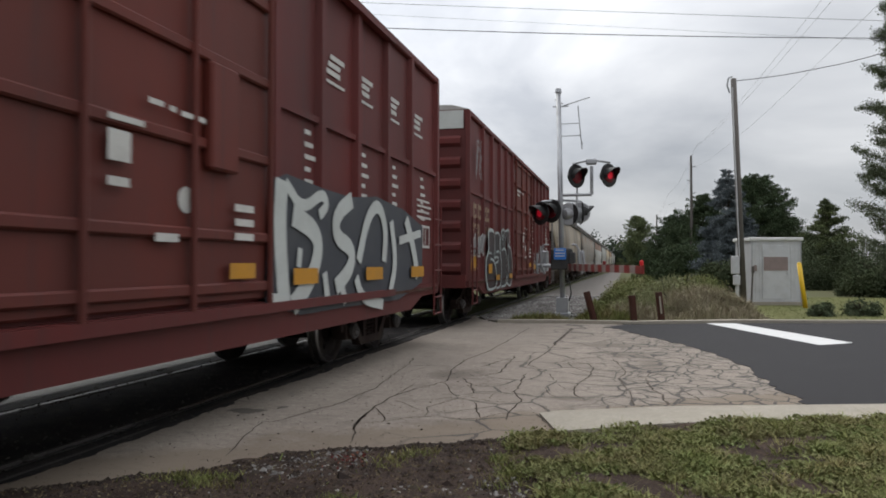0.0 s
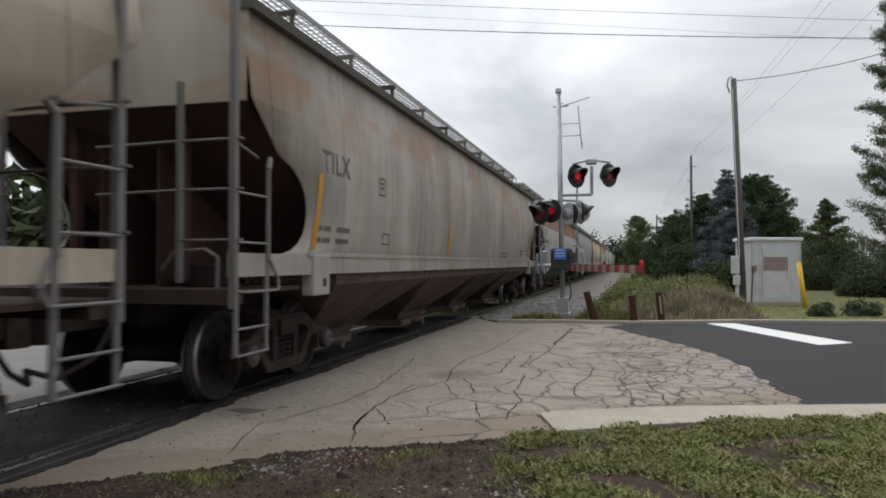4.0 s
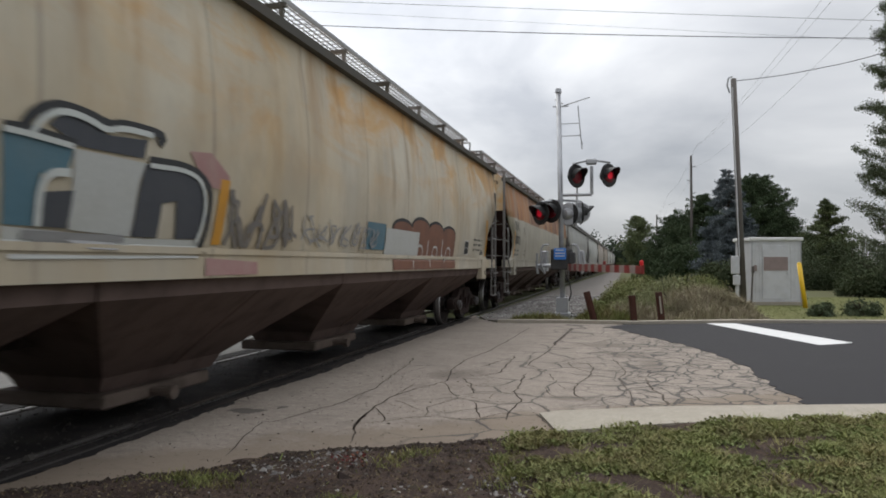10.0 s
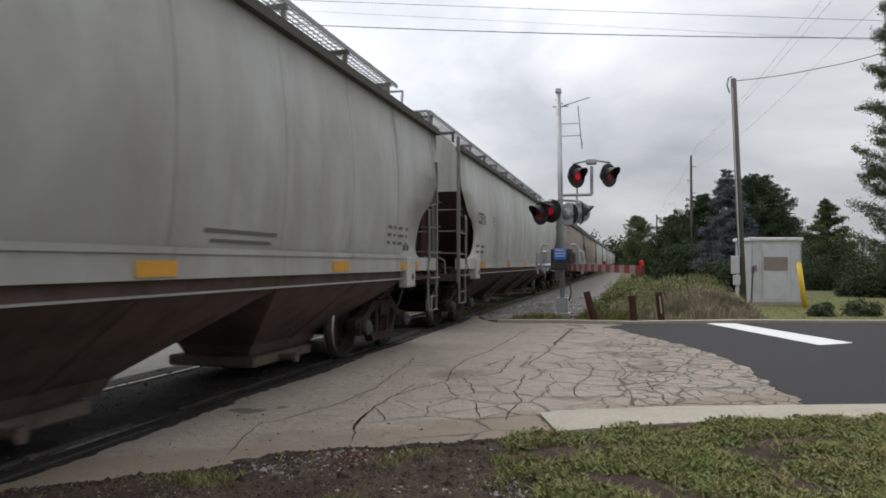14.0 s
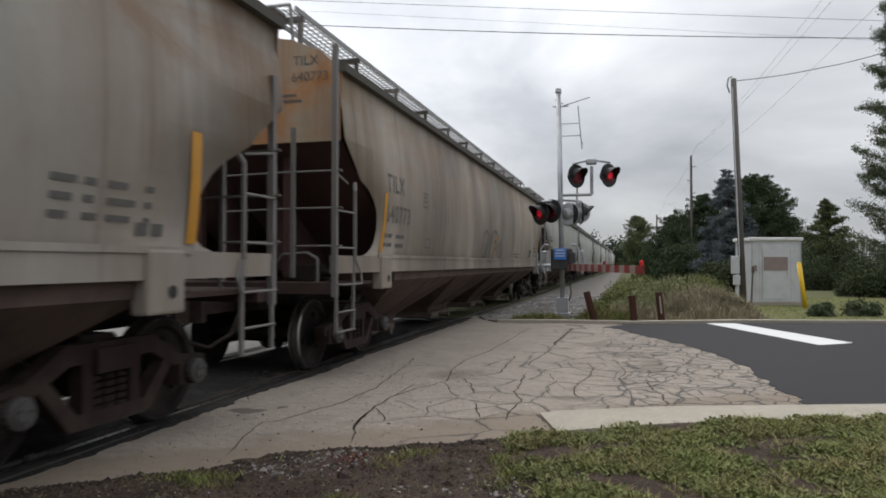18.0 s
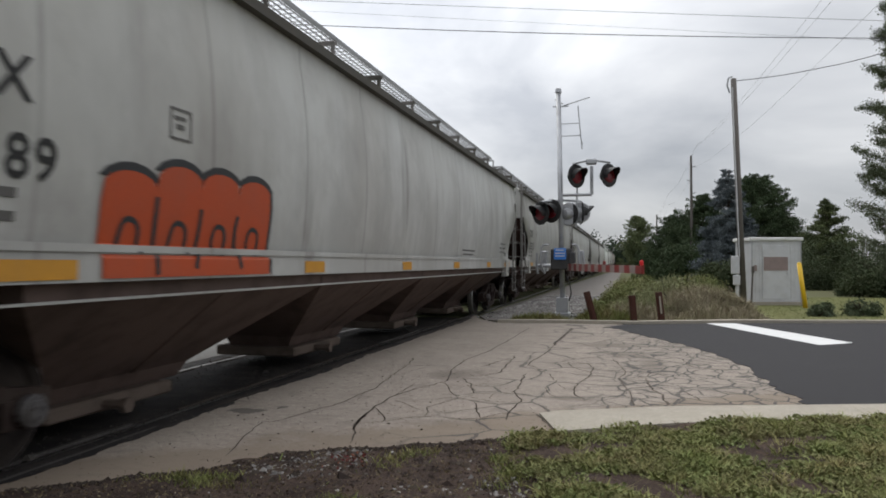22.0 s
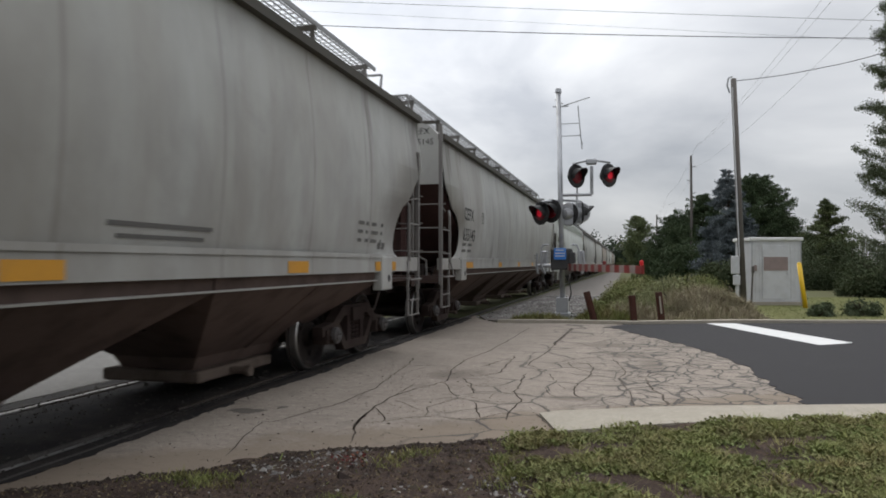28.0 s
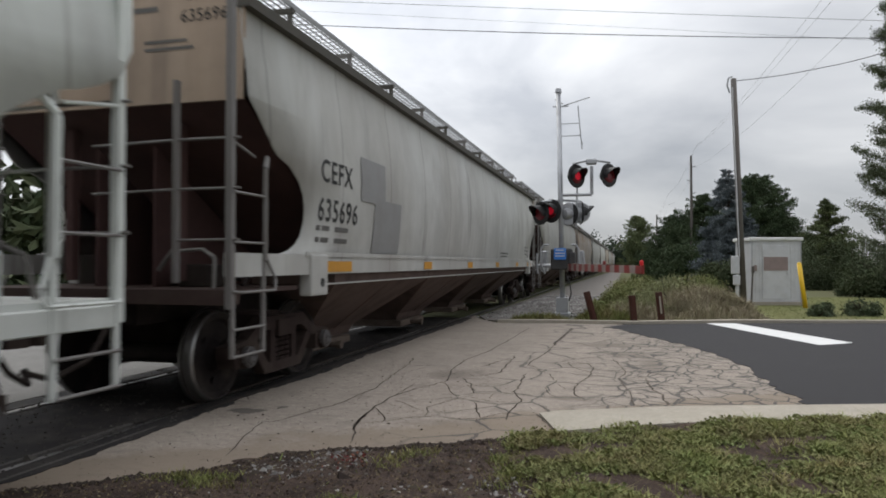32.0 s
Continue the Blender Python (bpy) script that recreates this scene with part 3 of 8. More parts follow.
pavement = sheet([(-3.86, 1.0), (-3.64, 3.38), (-2.70, 4.11), (-2.34, 4.63), (-1.6, 5.0), (-1.02, 5.31), (-0.56, 5.71), (-0.77, 6.31), (-0.61, 6.5), (0.46, 6.96), (1.85, 7.38),
                  (2.05, 8.3), (1.95, 9.3), (1.9, 10.0), (1.5, 12.0), (0.6, 14.2), (0.0, 15.5), (-0.1, 16.1), (-1.37, 16.02), (-2.2, 15.8), (-2.87, 15.75), (-3.6, 17.0), (-3.86, 18.0)],
                 0.0, "pavement", M_PAVE, label="pale cracked old pavement of the crossing", category="pavement")
seam = [(-0.1, 16.1), (-0.4, 15.22), (0.21, 13.92), (1.13, 11.8), (1.50, 9.8), (1.53, 9.2), (1.60, 8.23), (1.74, 7.44), (1.85, 7.38)]
ragged = [seam[0]]
for a, b in zip(seam, seam[1:]):
    n = max(1, int(math.dist(a, b) / 0.07))
    for i in range(1, n + 1):
        t = i / n
        p = (a[0] + (b[0] - a[0]) * t, a[1] + (b[1] - a[1]) * t)
        j = 0.10 * noise.noise((p[0] * 2.3, p[1] * 2.3, 0.5)) + 0.07 * noise.noise((p[0] * 8, p[1] * 8, 3.5))
        ragged.append((p[0] + j, p[1] + 0.3 * j))
road = sheet([(2.41, 7.58), (40, 17.3), (40, 27.0), (5.68, 17.78), (2.38, 17.05), (0.13, 16.1)] + ragged,
             0.006, "road", M_ROAD, label="dark grey asphalt road leading to the crossing", category="road")
sheet([(1.74, 16.72), (2.36, 16.9), (3.73, 13.29), (3.09, 12.79)], 0.011, "stop_line", M_PAINT_W, label="white painted stop line on the asphalt", category="road marking", thick=0.004)
kerb_top = [(-0.77, 6.33), (-0.60, 6.47), (0.46, 6.96), (2.41, 7.58), (40, 17.28)]
sheet(kerb_top + [(40.3, 16.6), (2.17, 6.85), (0.41, 6.23), (-0.555, 5.68)], 0.018, "kerb", M_CONC, label="pale concrete kerb and gutter strip beside the grass", category="kerb", thick=0.10)
sheet([(-2.87, 15.75), (-1.37, 16.06), (0.13, 16.1), (2.38, 17.08), (5.68, 17.8), (40, 27.05), (39.9, 27.3), (5.62, 18.02), (2.33, 17.3), (0.1, 16.32), (-1.4, 16.28), (-2.85, 15.97)], 0.07, "kerb",
      M_CONC, label="low pale concrete kerb on the far side of the road", category="kerb", thick=0.12)
sheet([(-5.85, 2.0), (-5.85, 16.5), (-9, 14.5), (-40, 6), (-40, -4), (-9, 1.5)], 0.0, "road", M_PAVE_FAR, label="pale worn road beyond the track", category="road")
crossing = tagged(empty("level_crossing"), "black asphalt filling between and beside the rails", "level crossing", kind="structure")
for x0, x1, z in ((-5.82, -5.56, 0.0), (-5.40, -4.10, 0.0), (-3.95, -3.80, 0.002)):
    part("crossing_panel", boxes((x0, x1, -6, 17.0, -0.08, z)), M_RUBBER, crossing)
for x, w in ((-3.805, 0.018), (-4.085, 0.02), (-5.41, 0.02), (-5.57, 0.015)):
    for k in range(8):
        y = -5.5 + k * 2.8
        part("edge_strip", boxes((x - w, x + w, y, y + 2.4 + 0.3 * math.sin(k * 2.7 + x), -0.05, 0.008)), M_TIE if k % 3 else M_BALLAST, crossing)
sheet([(-1.9, 17.0), (-3.3, 16.6), (-3.75, 18.0), (-3.3, 60), (-2.2, 130), (-0.9, 130), (-0.6, 50), (-0.9, 30), (-1.2, 21)], -0.01, "gravel_strip", M_GRAVEL, label="pale gravel track beside the railway", category="gravel")
bm = bmesh.new()
prism(bm, [(-6.9, -0.2), (-6.2, -0.10), (-3.5, -0.10), (-2.9, -0.2)], 17.0, 420, "xz")
prism(bm, [(-6.9, -0.2), (-6.2, -0.10), (-3.7, -0.10), (-3.5, -0.2)], -60, -6, "xz")
tagged(part("ballast", bm, M_BALLAST), "dark grey ballast under the track", "ballast", kind="structure")
for s in (-0.76, 0.76):
    bm = bmesh.new()
    x = TRACK + s
    prism(bm, [(x - 0.037, -0.045), (x + 0.037, -0.045), (x + 0.037, -0.006), (x + 0.03, 0.0), (x - 0.03, 0.0), (x - 0.037, -0.006)], -60, 420, "xz")
    prism(bm, [(x - 0.07, -0.17), (x + 0.07, -0.17), (x + 0.01, -0.14), (x + 0.01, -0.045), (x - 0.01, -0.045), (x - 0.01, -0.14)], -60, 420, "xz")
    tagged(part("rail", bm, M_RAIL), "polished steel rail of the railway track", "rail", "rails of the track", kind="structure")

# black asphalt smeared over the pavement's edge beside the track
smear = [(-3.95, 17.0), (-3.95, 1.0)]
for k in range(330):
    y = 1.0 + k * 0.0485
    smear.append((-3.72 + 0.11 * noise.noise((y * 0.55, 2, 8)) + 0.07 * noise.noise((y * 2.6, 5, 1)) + 0.05 * noise.noise((y * 8.5, 3, 4)), y))
sheet(smear, 0.0055, "asphalt_fillet", M_RUBBER, label="ragged black asphalt edge beside the rail", category="asphalt", thick=0.02)

# long cracks and tar patches in the pavement


def crack(points, width):
    pts = []
    for a, b in zip(points, points[1:]):
        n = max(2, int(math.dist(a, b) / 0.09))
        for i in range(n):
            t = i / n
            j = 0.035 * (noise.noise((a[0] * 3 + t * 4, a[1] * 5 + t * 7, 1.7)))
            pts.append((a[0] + (b[0] - a[0]) * t + j, a[1] + (b[1] - a[1]) * t + j * 0.6))
    pts.append(points[-1])
    bm = bmesh.new()
    rows = []
    for i, p in enumerate(pts):
        q, r = pts[max(i - 1, 0)], pts[min(i + 1, len(pts) - 1)]
        d = Vector((r[0] - q[0], r[1] - q[1])).normalized()
        w = width * (0.55 + 0.9 * abs(noise.noise((p[0] * 9, p[1] * 9, 0.2)))) * (0.3 if i in (0, len(pts) - 1) else 1)
        rows.append((bm.verts.new((p[0] - d.y * w, p[1] + d.x * w, 0.004)), bm.verts.new((p[0] + d.y * w, p[1] - d.x * w, 0.004))))
    for a, b in zip(rows, rows[1:]):
        bm.faces.new((a[0], a[1], b[1], b[0]))
    part("crack", bm, M_CRACK, pavement)


CRACKS_NEAR = (
    ([(-2.75, 4.40), (-2.82, 4.66), (-2.92, 4.90), (-3.02, 5.33), (-3.06, 5.43)], 0.010),
    ([(-3.06, 5.43), (-2.96, 5.43), (-2.90, 5.67), (-2.84, 5.88), (-2.72, 6.28), (-2.71, 6.76), (-2.66, 7.18), (-2.80, 8.28), (-2.88, 9.17), (-3.00, 9.68)], 0.012),
    ([(-2.03, 4.99), (-2.20, 5.44), (-2.27, 5.75), (-2.33, 6.22), (-2.33, 6.83), (-2.21, 7.30), (-2.03, 7.83), (-2.17, 8.68), (-2.22, 9.58), (-2.06, 10.80), (-2.02, 12.80), (-2.01, 14.79)], 0.014),
    ([(-2.17, 5.35), (-2.27, 5.75), (-2.29, 5.95)], 0.026),
    ([(-2.33, 6.22), (-2.12, 5.95), (-2.04, 5.69)], 0.010),
    ([(-2.33, 6.83), (-2.32, 7.56)], 0.009),
    ([(-2.23, 6.59), (-1.82, 6.20)], 0.007),
    ([(-1.75, 5.98), (-1.83, 6.36), (-1.70, 6.78), (-1.57, 7.00)], 0.009),
)
CRACKS_MIDDLE = (
    ([(-2.03, 7.72), (-1.77, 7.08), (-1.65, 6.95)], 0.011),
    ([(-1.90, 8.07), (-1.73, 7.72), (-1.55, 7.17), (-1.34, 7.19), (-1.12, 7.28)], 0.013),
    ([(-1.23, 8.60), (-1.19, 8.06), (-1.14, 7.28), (-1.01, 6.85), (-1.06, 6.40), (-1.02, 6.01)], 0.015),
    ([(-2.19, 5.59), (-2.03, 5.70), (-1.89, 5.89), (-1.71, 5.99), (-1.49, 5.95), (-1.25, 6.02), (-1.14, 6.26), (-1.00, 6.32)], 0.009),
    ([(-1.46, 6.73), (-1.25, 6.02)], 0.011),
    ([(-2.78, 8.87), (-2.49, 9.00), (-2.24, 8.96)], 0.012),
    ([(-1.73, 8.33), (-1.54, 8.61), (-1.56, 9.09), (-1.60, 10.24)], 0.015),
    ([(-1.84, 9.02), (-1.77, 9.47), (-1.61, 9.92)], 0.015),
    ([(-1.10, 14.77), (-1.15, 13.56), (-1.18, 11.66)], 0.045),
)
CRACKS_KERB = (
    ([(-1.18, 11.66), (-1.20, 10.47), (-1.29, 9.71), (-1.28, 9.32), (-1.14, 9.10)], 0.017),
    ([(-1.14, 9.10), (-0.90, 8.55), (-0.79, 8.08)], 0.010),
    ([(-0.81, 9.83), (-0.72, 9.31), (-0.52, 8.97), (-0.46, 8.89)], 0.013),
    ([(-0.76, 9.85), (-0.52, 9.63), (-0.43, 9.29), (-0.44, 8.59), (-0.55, 8.03), (-0.56, 7.66), (-0.51, 7.28), (-0.41, 7.12)], 0.014),
    ([(-0.88, 7.76), (-0.77, 7.28), (-0.70, 7.20)], 0.010),
    ([(-0.20, 10.29), (-0.07, 9.48), (-0.02, 9.01), (-0.09, 8.55), (-0.03, 7.98), (0.04, 7.49), (0.06, 6.91)], 0.012),
    ([(0.21, 8.63), (0.24, 8.05), (0.35, 7.57), (0.36, 6.99)], 0.016),
    ([(0.06, 8.59), (0.23, 8.72), (0.27, 9.09), (0.50, 8.92)], 0.012),
)
CRACKS_REST = (
    ([(-0.56, 12.16), (-0.38, 12.65), (-0.19, 12.80)], 0.020),
    ([(0.76, 10.55), (0.78, 9.97), (0.86, 9.73), (1.12, 9.55)], 0.014),
    ([(0.53, 7.95), (0.67, 7.56), (0.70, 7.36)], 0.010),
    ([(-0.79, 6.35), (-0.66, 5.99), (-0.56, 5.66)], 0.016),
    ([(-0.82, 6.73), (-0.70, 6.40)], 0.010),
    ([(-0.79, 8.08), (-0.65, 7.64), (-0.56, 7.66)], 0.007),
    ([(-0.43, 9.29), (-0.18, 9.21), (-0.07, 9.48)], 0.008),
    ([(0.06, 6.91), (-0.27, 6.93), (-0.58, 6.74)], 0.007),
    ([(-1.57, 7.00), (-1.29, 6.77), (-1.11, 6.82), (-1.01, 6.85)], 0.008),
    ([(-3.72, 8.03), (-3.55, 8.08)], 0.012),
    ([(-3.74, 10.36), (-3.41, 10.09)], 0.012),
)
for crack_line, crack_width in CRACKS_NEAR + CRACKS_MIDDLE + CRACKS_KERB + CRACKS_REST:
    crack(crack_line, crack_width * 0.78)


def blot(x, y, rx, ry, seed, material=M_PATCH, name="tar_patch"):
    bm = bmesh.new()
    ring = []
    for i in range(96):
        a = 6.28319 * i / 96
        r = 1 + 0.55 * noise.noise((math.cos(a) * 1.6 + seed, math.sin(a) * 1.6, seed)) + 0.3 * noise.noise((math.cos(a) * 5, math.sin(a) * 5 + seed, 2)) + 0.3 * noise.noise((math.cos(a) * 16, math.sin(a) * 16 + seed, 5))
        ring.append(bm.verts.new((x + rx * r * math.cos(a), y + ry * r * math.sin(a), 0.0012 + 0.00015 * seed)))
    bm.faces.new(ring)
    bmesh.ops.triangulate(bm, faces=bm.faces[:])
    part(name, bm, material, pavement)


blot(-3.42, 5.80, 0.17, 0.10, 3.0)
blot(-3.17, 6.02, 0.05, 0.05, 8.0)


# sleepers beyond the crossing
bm = boxes((-1.3, 1.3, -0.11, 0.11, -0.22, -0.085))
tie_mesh = mesh_of(bm, "sleeper")
tie_mesh.materials.append(M_TIE)
ties = empty("sleepers", pose(TRACK, 17.5, 0))
tagged(ties, "row of dark wooden sleepers in the ballast", "sleepers", kind="structure")
for k in range(110):
    o = part("sleeper", tie_mesh, M_TIE, ties)
    o.location = (0.02 * math.sin(k * 2.1), k * 0.53, 0)

# ---- the train ----
HL = 10.1          # half the length of a hopper car over its corner posts
PITCH = 21.45      # from car to car
SILL0, SILL1, EAVE = 1.25, 1.46, 3.68


def bulge(z):
    """Half the width of a hopper car's side at a height."""
    t = min(max((z - SILL1) / (EAVE - SILL1), 0), 1)
    return 1.46 + 0.085 * math.sin(math.pi * min(t * 1.1, 1)) ** 0.8 - 0.03 * t * t


TAIL = HL - 0.15          # the tail's corner posts
TOP = {-1: -HL + 0.28, 1: HL + 0.04}     # the upper body's two ends


def post_at(e):
    return -HL if e < 0 else TAIL


# how far the side plate's edge lies in from the corner post, by height
CUT_LEAD = [(SILL1, 0.95), (1.50, 1.14), (1.57, 1.27), (1.66, 1.35), (1.80, 1.39), (1.95, 1.38), (2.08, 1.33), (2.20, 1.22), (2.32, 1.03), (2.40, 0.76), (2.46, 0.68), (2.54, 0.60), (2.68, 0.45), (2.84, 0.29), (2.87, 0.28), (3.2, 0.28), (3.45, 0.28), (EAVE, 0.28)]
CUT_TAIL = [(SILL1, 0.88), (1.50, 1.06), (1.57, 1.17), (1.66, 1.21), (1.80, 1.20), (1.95, 1.13), (2.08, 1.02), (2.20, 0.86), (2.32, 0.62), (2.40, 0.46), (2.46, 0.40), (2.54, 0.31), (2.68, 0.10), (2.84, -0.13), (2.87, -0.18), (3.2, -0.19), (3.45, -0.19), (EAVE, -0.19)]
CUT_LEAD_ROUND = [(SILL1, 1.37), (1.55, 1.37), (1.66, 1.36), (1.80, 1.34), (1.95, 1.27), (2.08, 1.16), (2.20, 1.04), (2.31, 0.87), (2.36, 0.76), (2.40, 0.66), (2.43, 0.50), (2.50, 0.34), (2.60, 0.28), (2.8, 0.28), (3.0, 0.28), (3.2, 0.28), (3.45, 0.28), (EAVE, 0.28)]
CUT_TAIL_ROUND = [(SILL1, 1.10), (1.55, 1.16), (1.66, 1.18), (1.80, 1.17), (1.95, 1.10), (2.08, 1.01), (2.20, 0.86), (2.31, 0.68), (2.36, 0.58), (2.40, 0.50), (2.45, 0.38), (2.52, 0.20), (2.60, 0.02), (2.8, -0.10), (3.0, -0.12), (3.2, -0.12), (3.45, -0.12), (EAVE, -0.12)]


def side_sheet(s, lead, tail):
    """The curved side plate with its stepped, rounded ends."""
    bm = bmesh.new()
    cols = [0, 0.07, 0.14, 0.25, 0.375, 0.5, 0.625, 0.75, 0.86, 0.93, 1]
    rows = []
    for (z, a), (_, b) in zip(lead, tail):
        w, y0, y1 = bulge(z), -HL + a, TAIL - b
        rows.append([bm.verts.new((s * w, y0 + (y1 - y0) * c, z)) for c in cols])
    inner = [[bm.verts.new((v.co.x - s * 0.02, v.co.y, v.co.z)) for v in (r[0], r[-1])] for r in rows]
    for a, b in zip(rows, rows[1:]):
        for i in range(len(cols) - 1):
            bm.faces.new((a[i], a[i + 1], b[i + 1], b[i]))
    for k in (0, 1):
        o = 0 if k == 0 else -1
        for (a, b), (c, d) in zip(zip(rows, rows[1:]), zip(inner, inner[1:])):
            bm.faces.new((a[o], b[o], d[k], c[k]))
    return bm


def rung_mesh(length, axis):
    bm = bmesh.new()
    rod(bm, (0, 0, 0), (length, 0, 0) if axis == "x" else (0, length, 0), 0.013, 0.013, 6)
    me = mesh_of(bm, "rung")
    me.materials.append(M_LADDER)
    return me


RUNG_Y, RUNG_X = rung_mesh(0.54, "y"), rung_mesh(0.62, "x")


def wheelset_mesh():
    bm = bmesh.new()
    for s in (-1, 1):
        lathe(bm, [(s * 0.68, 0.10), (s * 0.68, 0.36), (s * 0.685, 0.475), (s * 0.71, 0.48), (s * 0.72, 0.455), (s * 0.80, 0.447), (s * 0.815, 0.43), (s * 0.815, 0.37), (s * 0.775, 0.34), (s * 0.765, 0.17), (s * 0.83, 0.13), (s * 0.83, 0.02)], "x", 28)
        for k in range(3):
            a = k * 2.0944
            rod(bm, (s * 0.80, 0.25 * math.cos(a), 0.25 * math.sin(a)), (s * 0.755, 0.25 * math.cos(a), 0.25 * math.sin(a)), 0.035, 0.035, 8)
    rod(bm, (-1.05, 0, 0), (1.05, 0, 0), 0.085, 0.085, 12)
    me = mesh_of(bm, "wheelset")
    me.materials.append(M_WHEEL)
    me.materials.append(M_TREAD)
    for p in me.polygons:
        r = math.hypot(p.center.y, p.center.z)
        if r > 0.425 and abs(p.normal.x) < 0.85:
            p.material_index = 1
    return me


def side_frame_mesh():
    """Three-piece truck side frame: arched top chord, two windows, spring pocket and pedestals."""
    bm = bmesh.new()
    x0, x1 = -0.07, 0.07
    prism(bm, [(-1.12, 0.56), (-0.78, 0.60), (-0.45, 0.80), (0.45, 0.80), (0.78, 0.60), (1.12, 0.56), (1.12, 0.44), (0.80, 0.46), (0.42, 0.66), (-0.42, 0.66), (-0.80, 0.46), (-1.12, 0.44)], x0, x1)
    prism(bm, [(-0.70, 0.56), (-0.40, 0.20), (0.40, 0.20), (0.70, 0.56), (0.58, 0.58), (0.34, 0.31), (-0.34, 0.31), (-0.58, 0.58)], x0 * 0.9, x1 * 0.9)
    for s in (-1, 1):
        box(bm, -0.06, 0.06, s * 0.24 - 0.05, s * 0.24 + 0.05, 0.28, 0.70)
        box(bm, -0.10, 0.10, s * 0.89 - 0.16, s * 0.89 + 0.16, 0.34, 0.52)
        rod(bm, (0.08, s * 0.89, 0.44), (0.17, s * 0.89, 0.44), 0.115, 0.10, 12)
    for k in (-0.13, 0, 0.13):
        for i in range(5):
            rod(bm, (0, k, 0.30 + i * 0.055), (0, k, 0.335 + i * 0.055), 0.055, 0.055, 8)
    box(bm, -0.11, 0.11, -0.20, 0.20, 0.58, 0.76)
    me = mesh_of(bm, "side_frame")
    me.materials.append(M_TRUCK)
    return me


def bearing_mesh():
    """Roller bearing end cap with its three bolts."""
    bm = bmesh.new()
    lathe(bm, [(-0.05, 0.105), (0.0, 0.105), (0.012, 0.095), (0.012, 0.075), (0.03, 0.07), (0.03, 0.0)], "x", 18)
    for k in range(3):
        a = k * 2.0944 + 0.4
        rod(bm, (0.03, 0.042 * math.cos(a), 0.042 * math.sin(a)), (0.045, 0.042 * math.cos(a), 0.042 * math.sin(a)), 0.014, 0.014, 6)
    me = mesh_of(bm, "bearing_cap")
    me.materials.append(M_BEARING)
    return me


WHEELSET, SIDE_FRAME, BEARING = wheelset_mesh(), side_frame_mesh(), bearing_mesh()
wheelsets = []


def bogie(car, y):
    b = part("bogie", bevelled(boxes((-0.95, 0.95, -0.20, 0.20, 0.40, 0.84)), 0.03), M_TRUCK, car)
    b.location = (0, y, 0)
    for s in (-1, 1):
        f = part("side_frame", SIDE_FRAME, M_TRUCK, b)
        f.location = (s * 1.0, 0, 0)
        if s < 0:
            f.rotation_euler = (0, 0, math.pi)
        for a in (-0.89, 0.89):
            c = part("bearing_cap", BEARING, M_BEARING, b, "worn grey bearing cap")
            c.location = (s * 1.175, a, 0.445)
            if s < 0:
                c.rotation_euler = (0, 0, math.pi)
    for a in (-0.89, 0.89):
        w = part("wheelset", WHEELSET, M_WHEEL, b)
        w.matrix_parent_inverse = Matrix.Translation((0, a, 0.452))
    for a in (-0.40, 0.40):
        part("brake_beam", bevelled(boxes((-0.72, 0.72, a - 0.05, a + 0.05, 0.28, 0.50)), 0.02), M_UNDER, b)


def coupler(car, s, end, reach):
    bm = bmesh.new()
    y = s * end
    box(bm, -0.09, 0.09, min(y - s * 0.5, y + s * (reach - 0.22)), max(y - s * 0.5, y + s * (reach - 0.22)), 0.78, 0.94)
    prism(bm, [(-0.16, y + s * (reach - 0.25)), (0.12, y + s * (reach - 0.25)), (0.17, y + s * (reach - 0.08)), (0.03, y + s * (reach - 0.02)), (0.03, y + s * (reach + 0.02)), (-0.17, y + s * (reach + 0.03))], 0.70, 1.0, "xy")
    c = part("coupler", bm, M_TRUCK, car, "rusty knuckle coupler")
    bm = bmesh.new()
    bar_path(bm, [(0.35, y + s * 0.05, 0.85), (0.33, y + s * reach * 0.4, 0.55), (0.22, y + s * reach * 0.8, 0.42), (0.05, y + s * reach, 0.50)], 0.025)
    part("air_hose", bm, M_UNDER, car, "black rubber air hose")
    return c


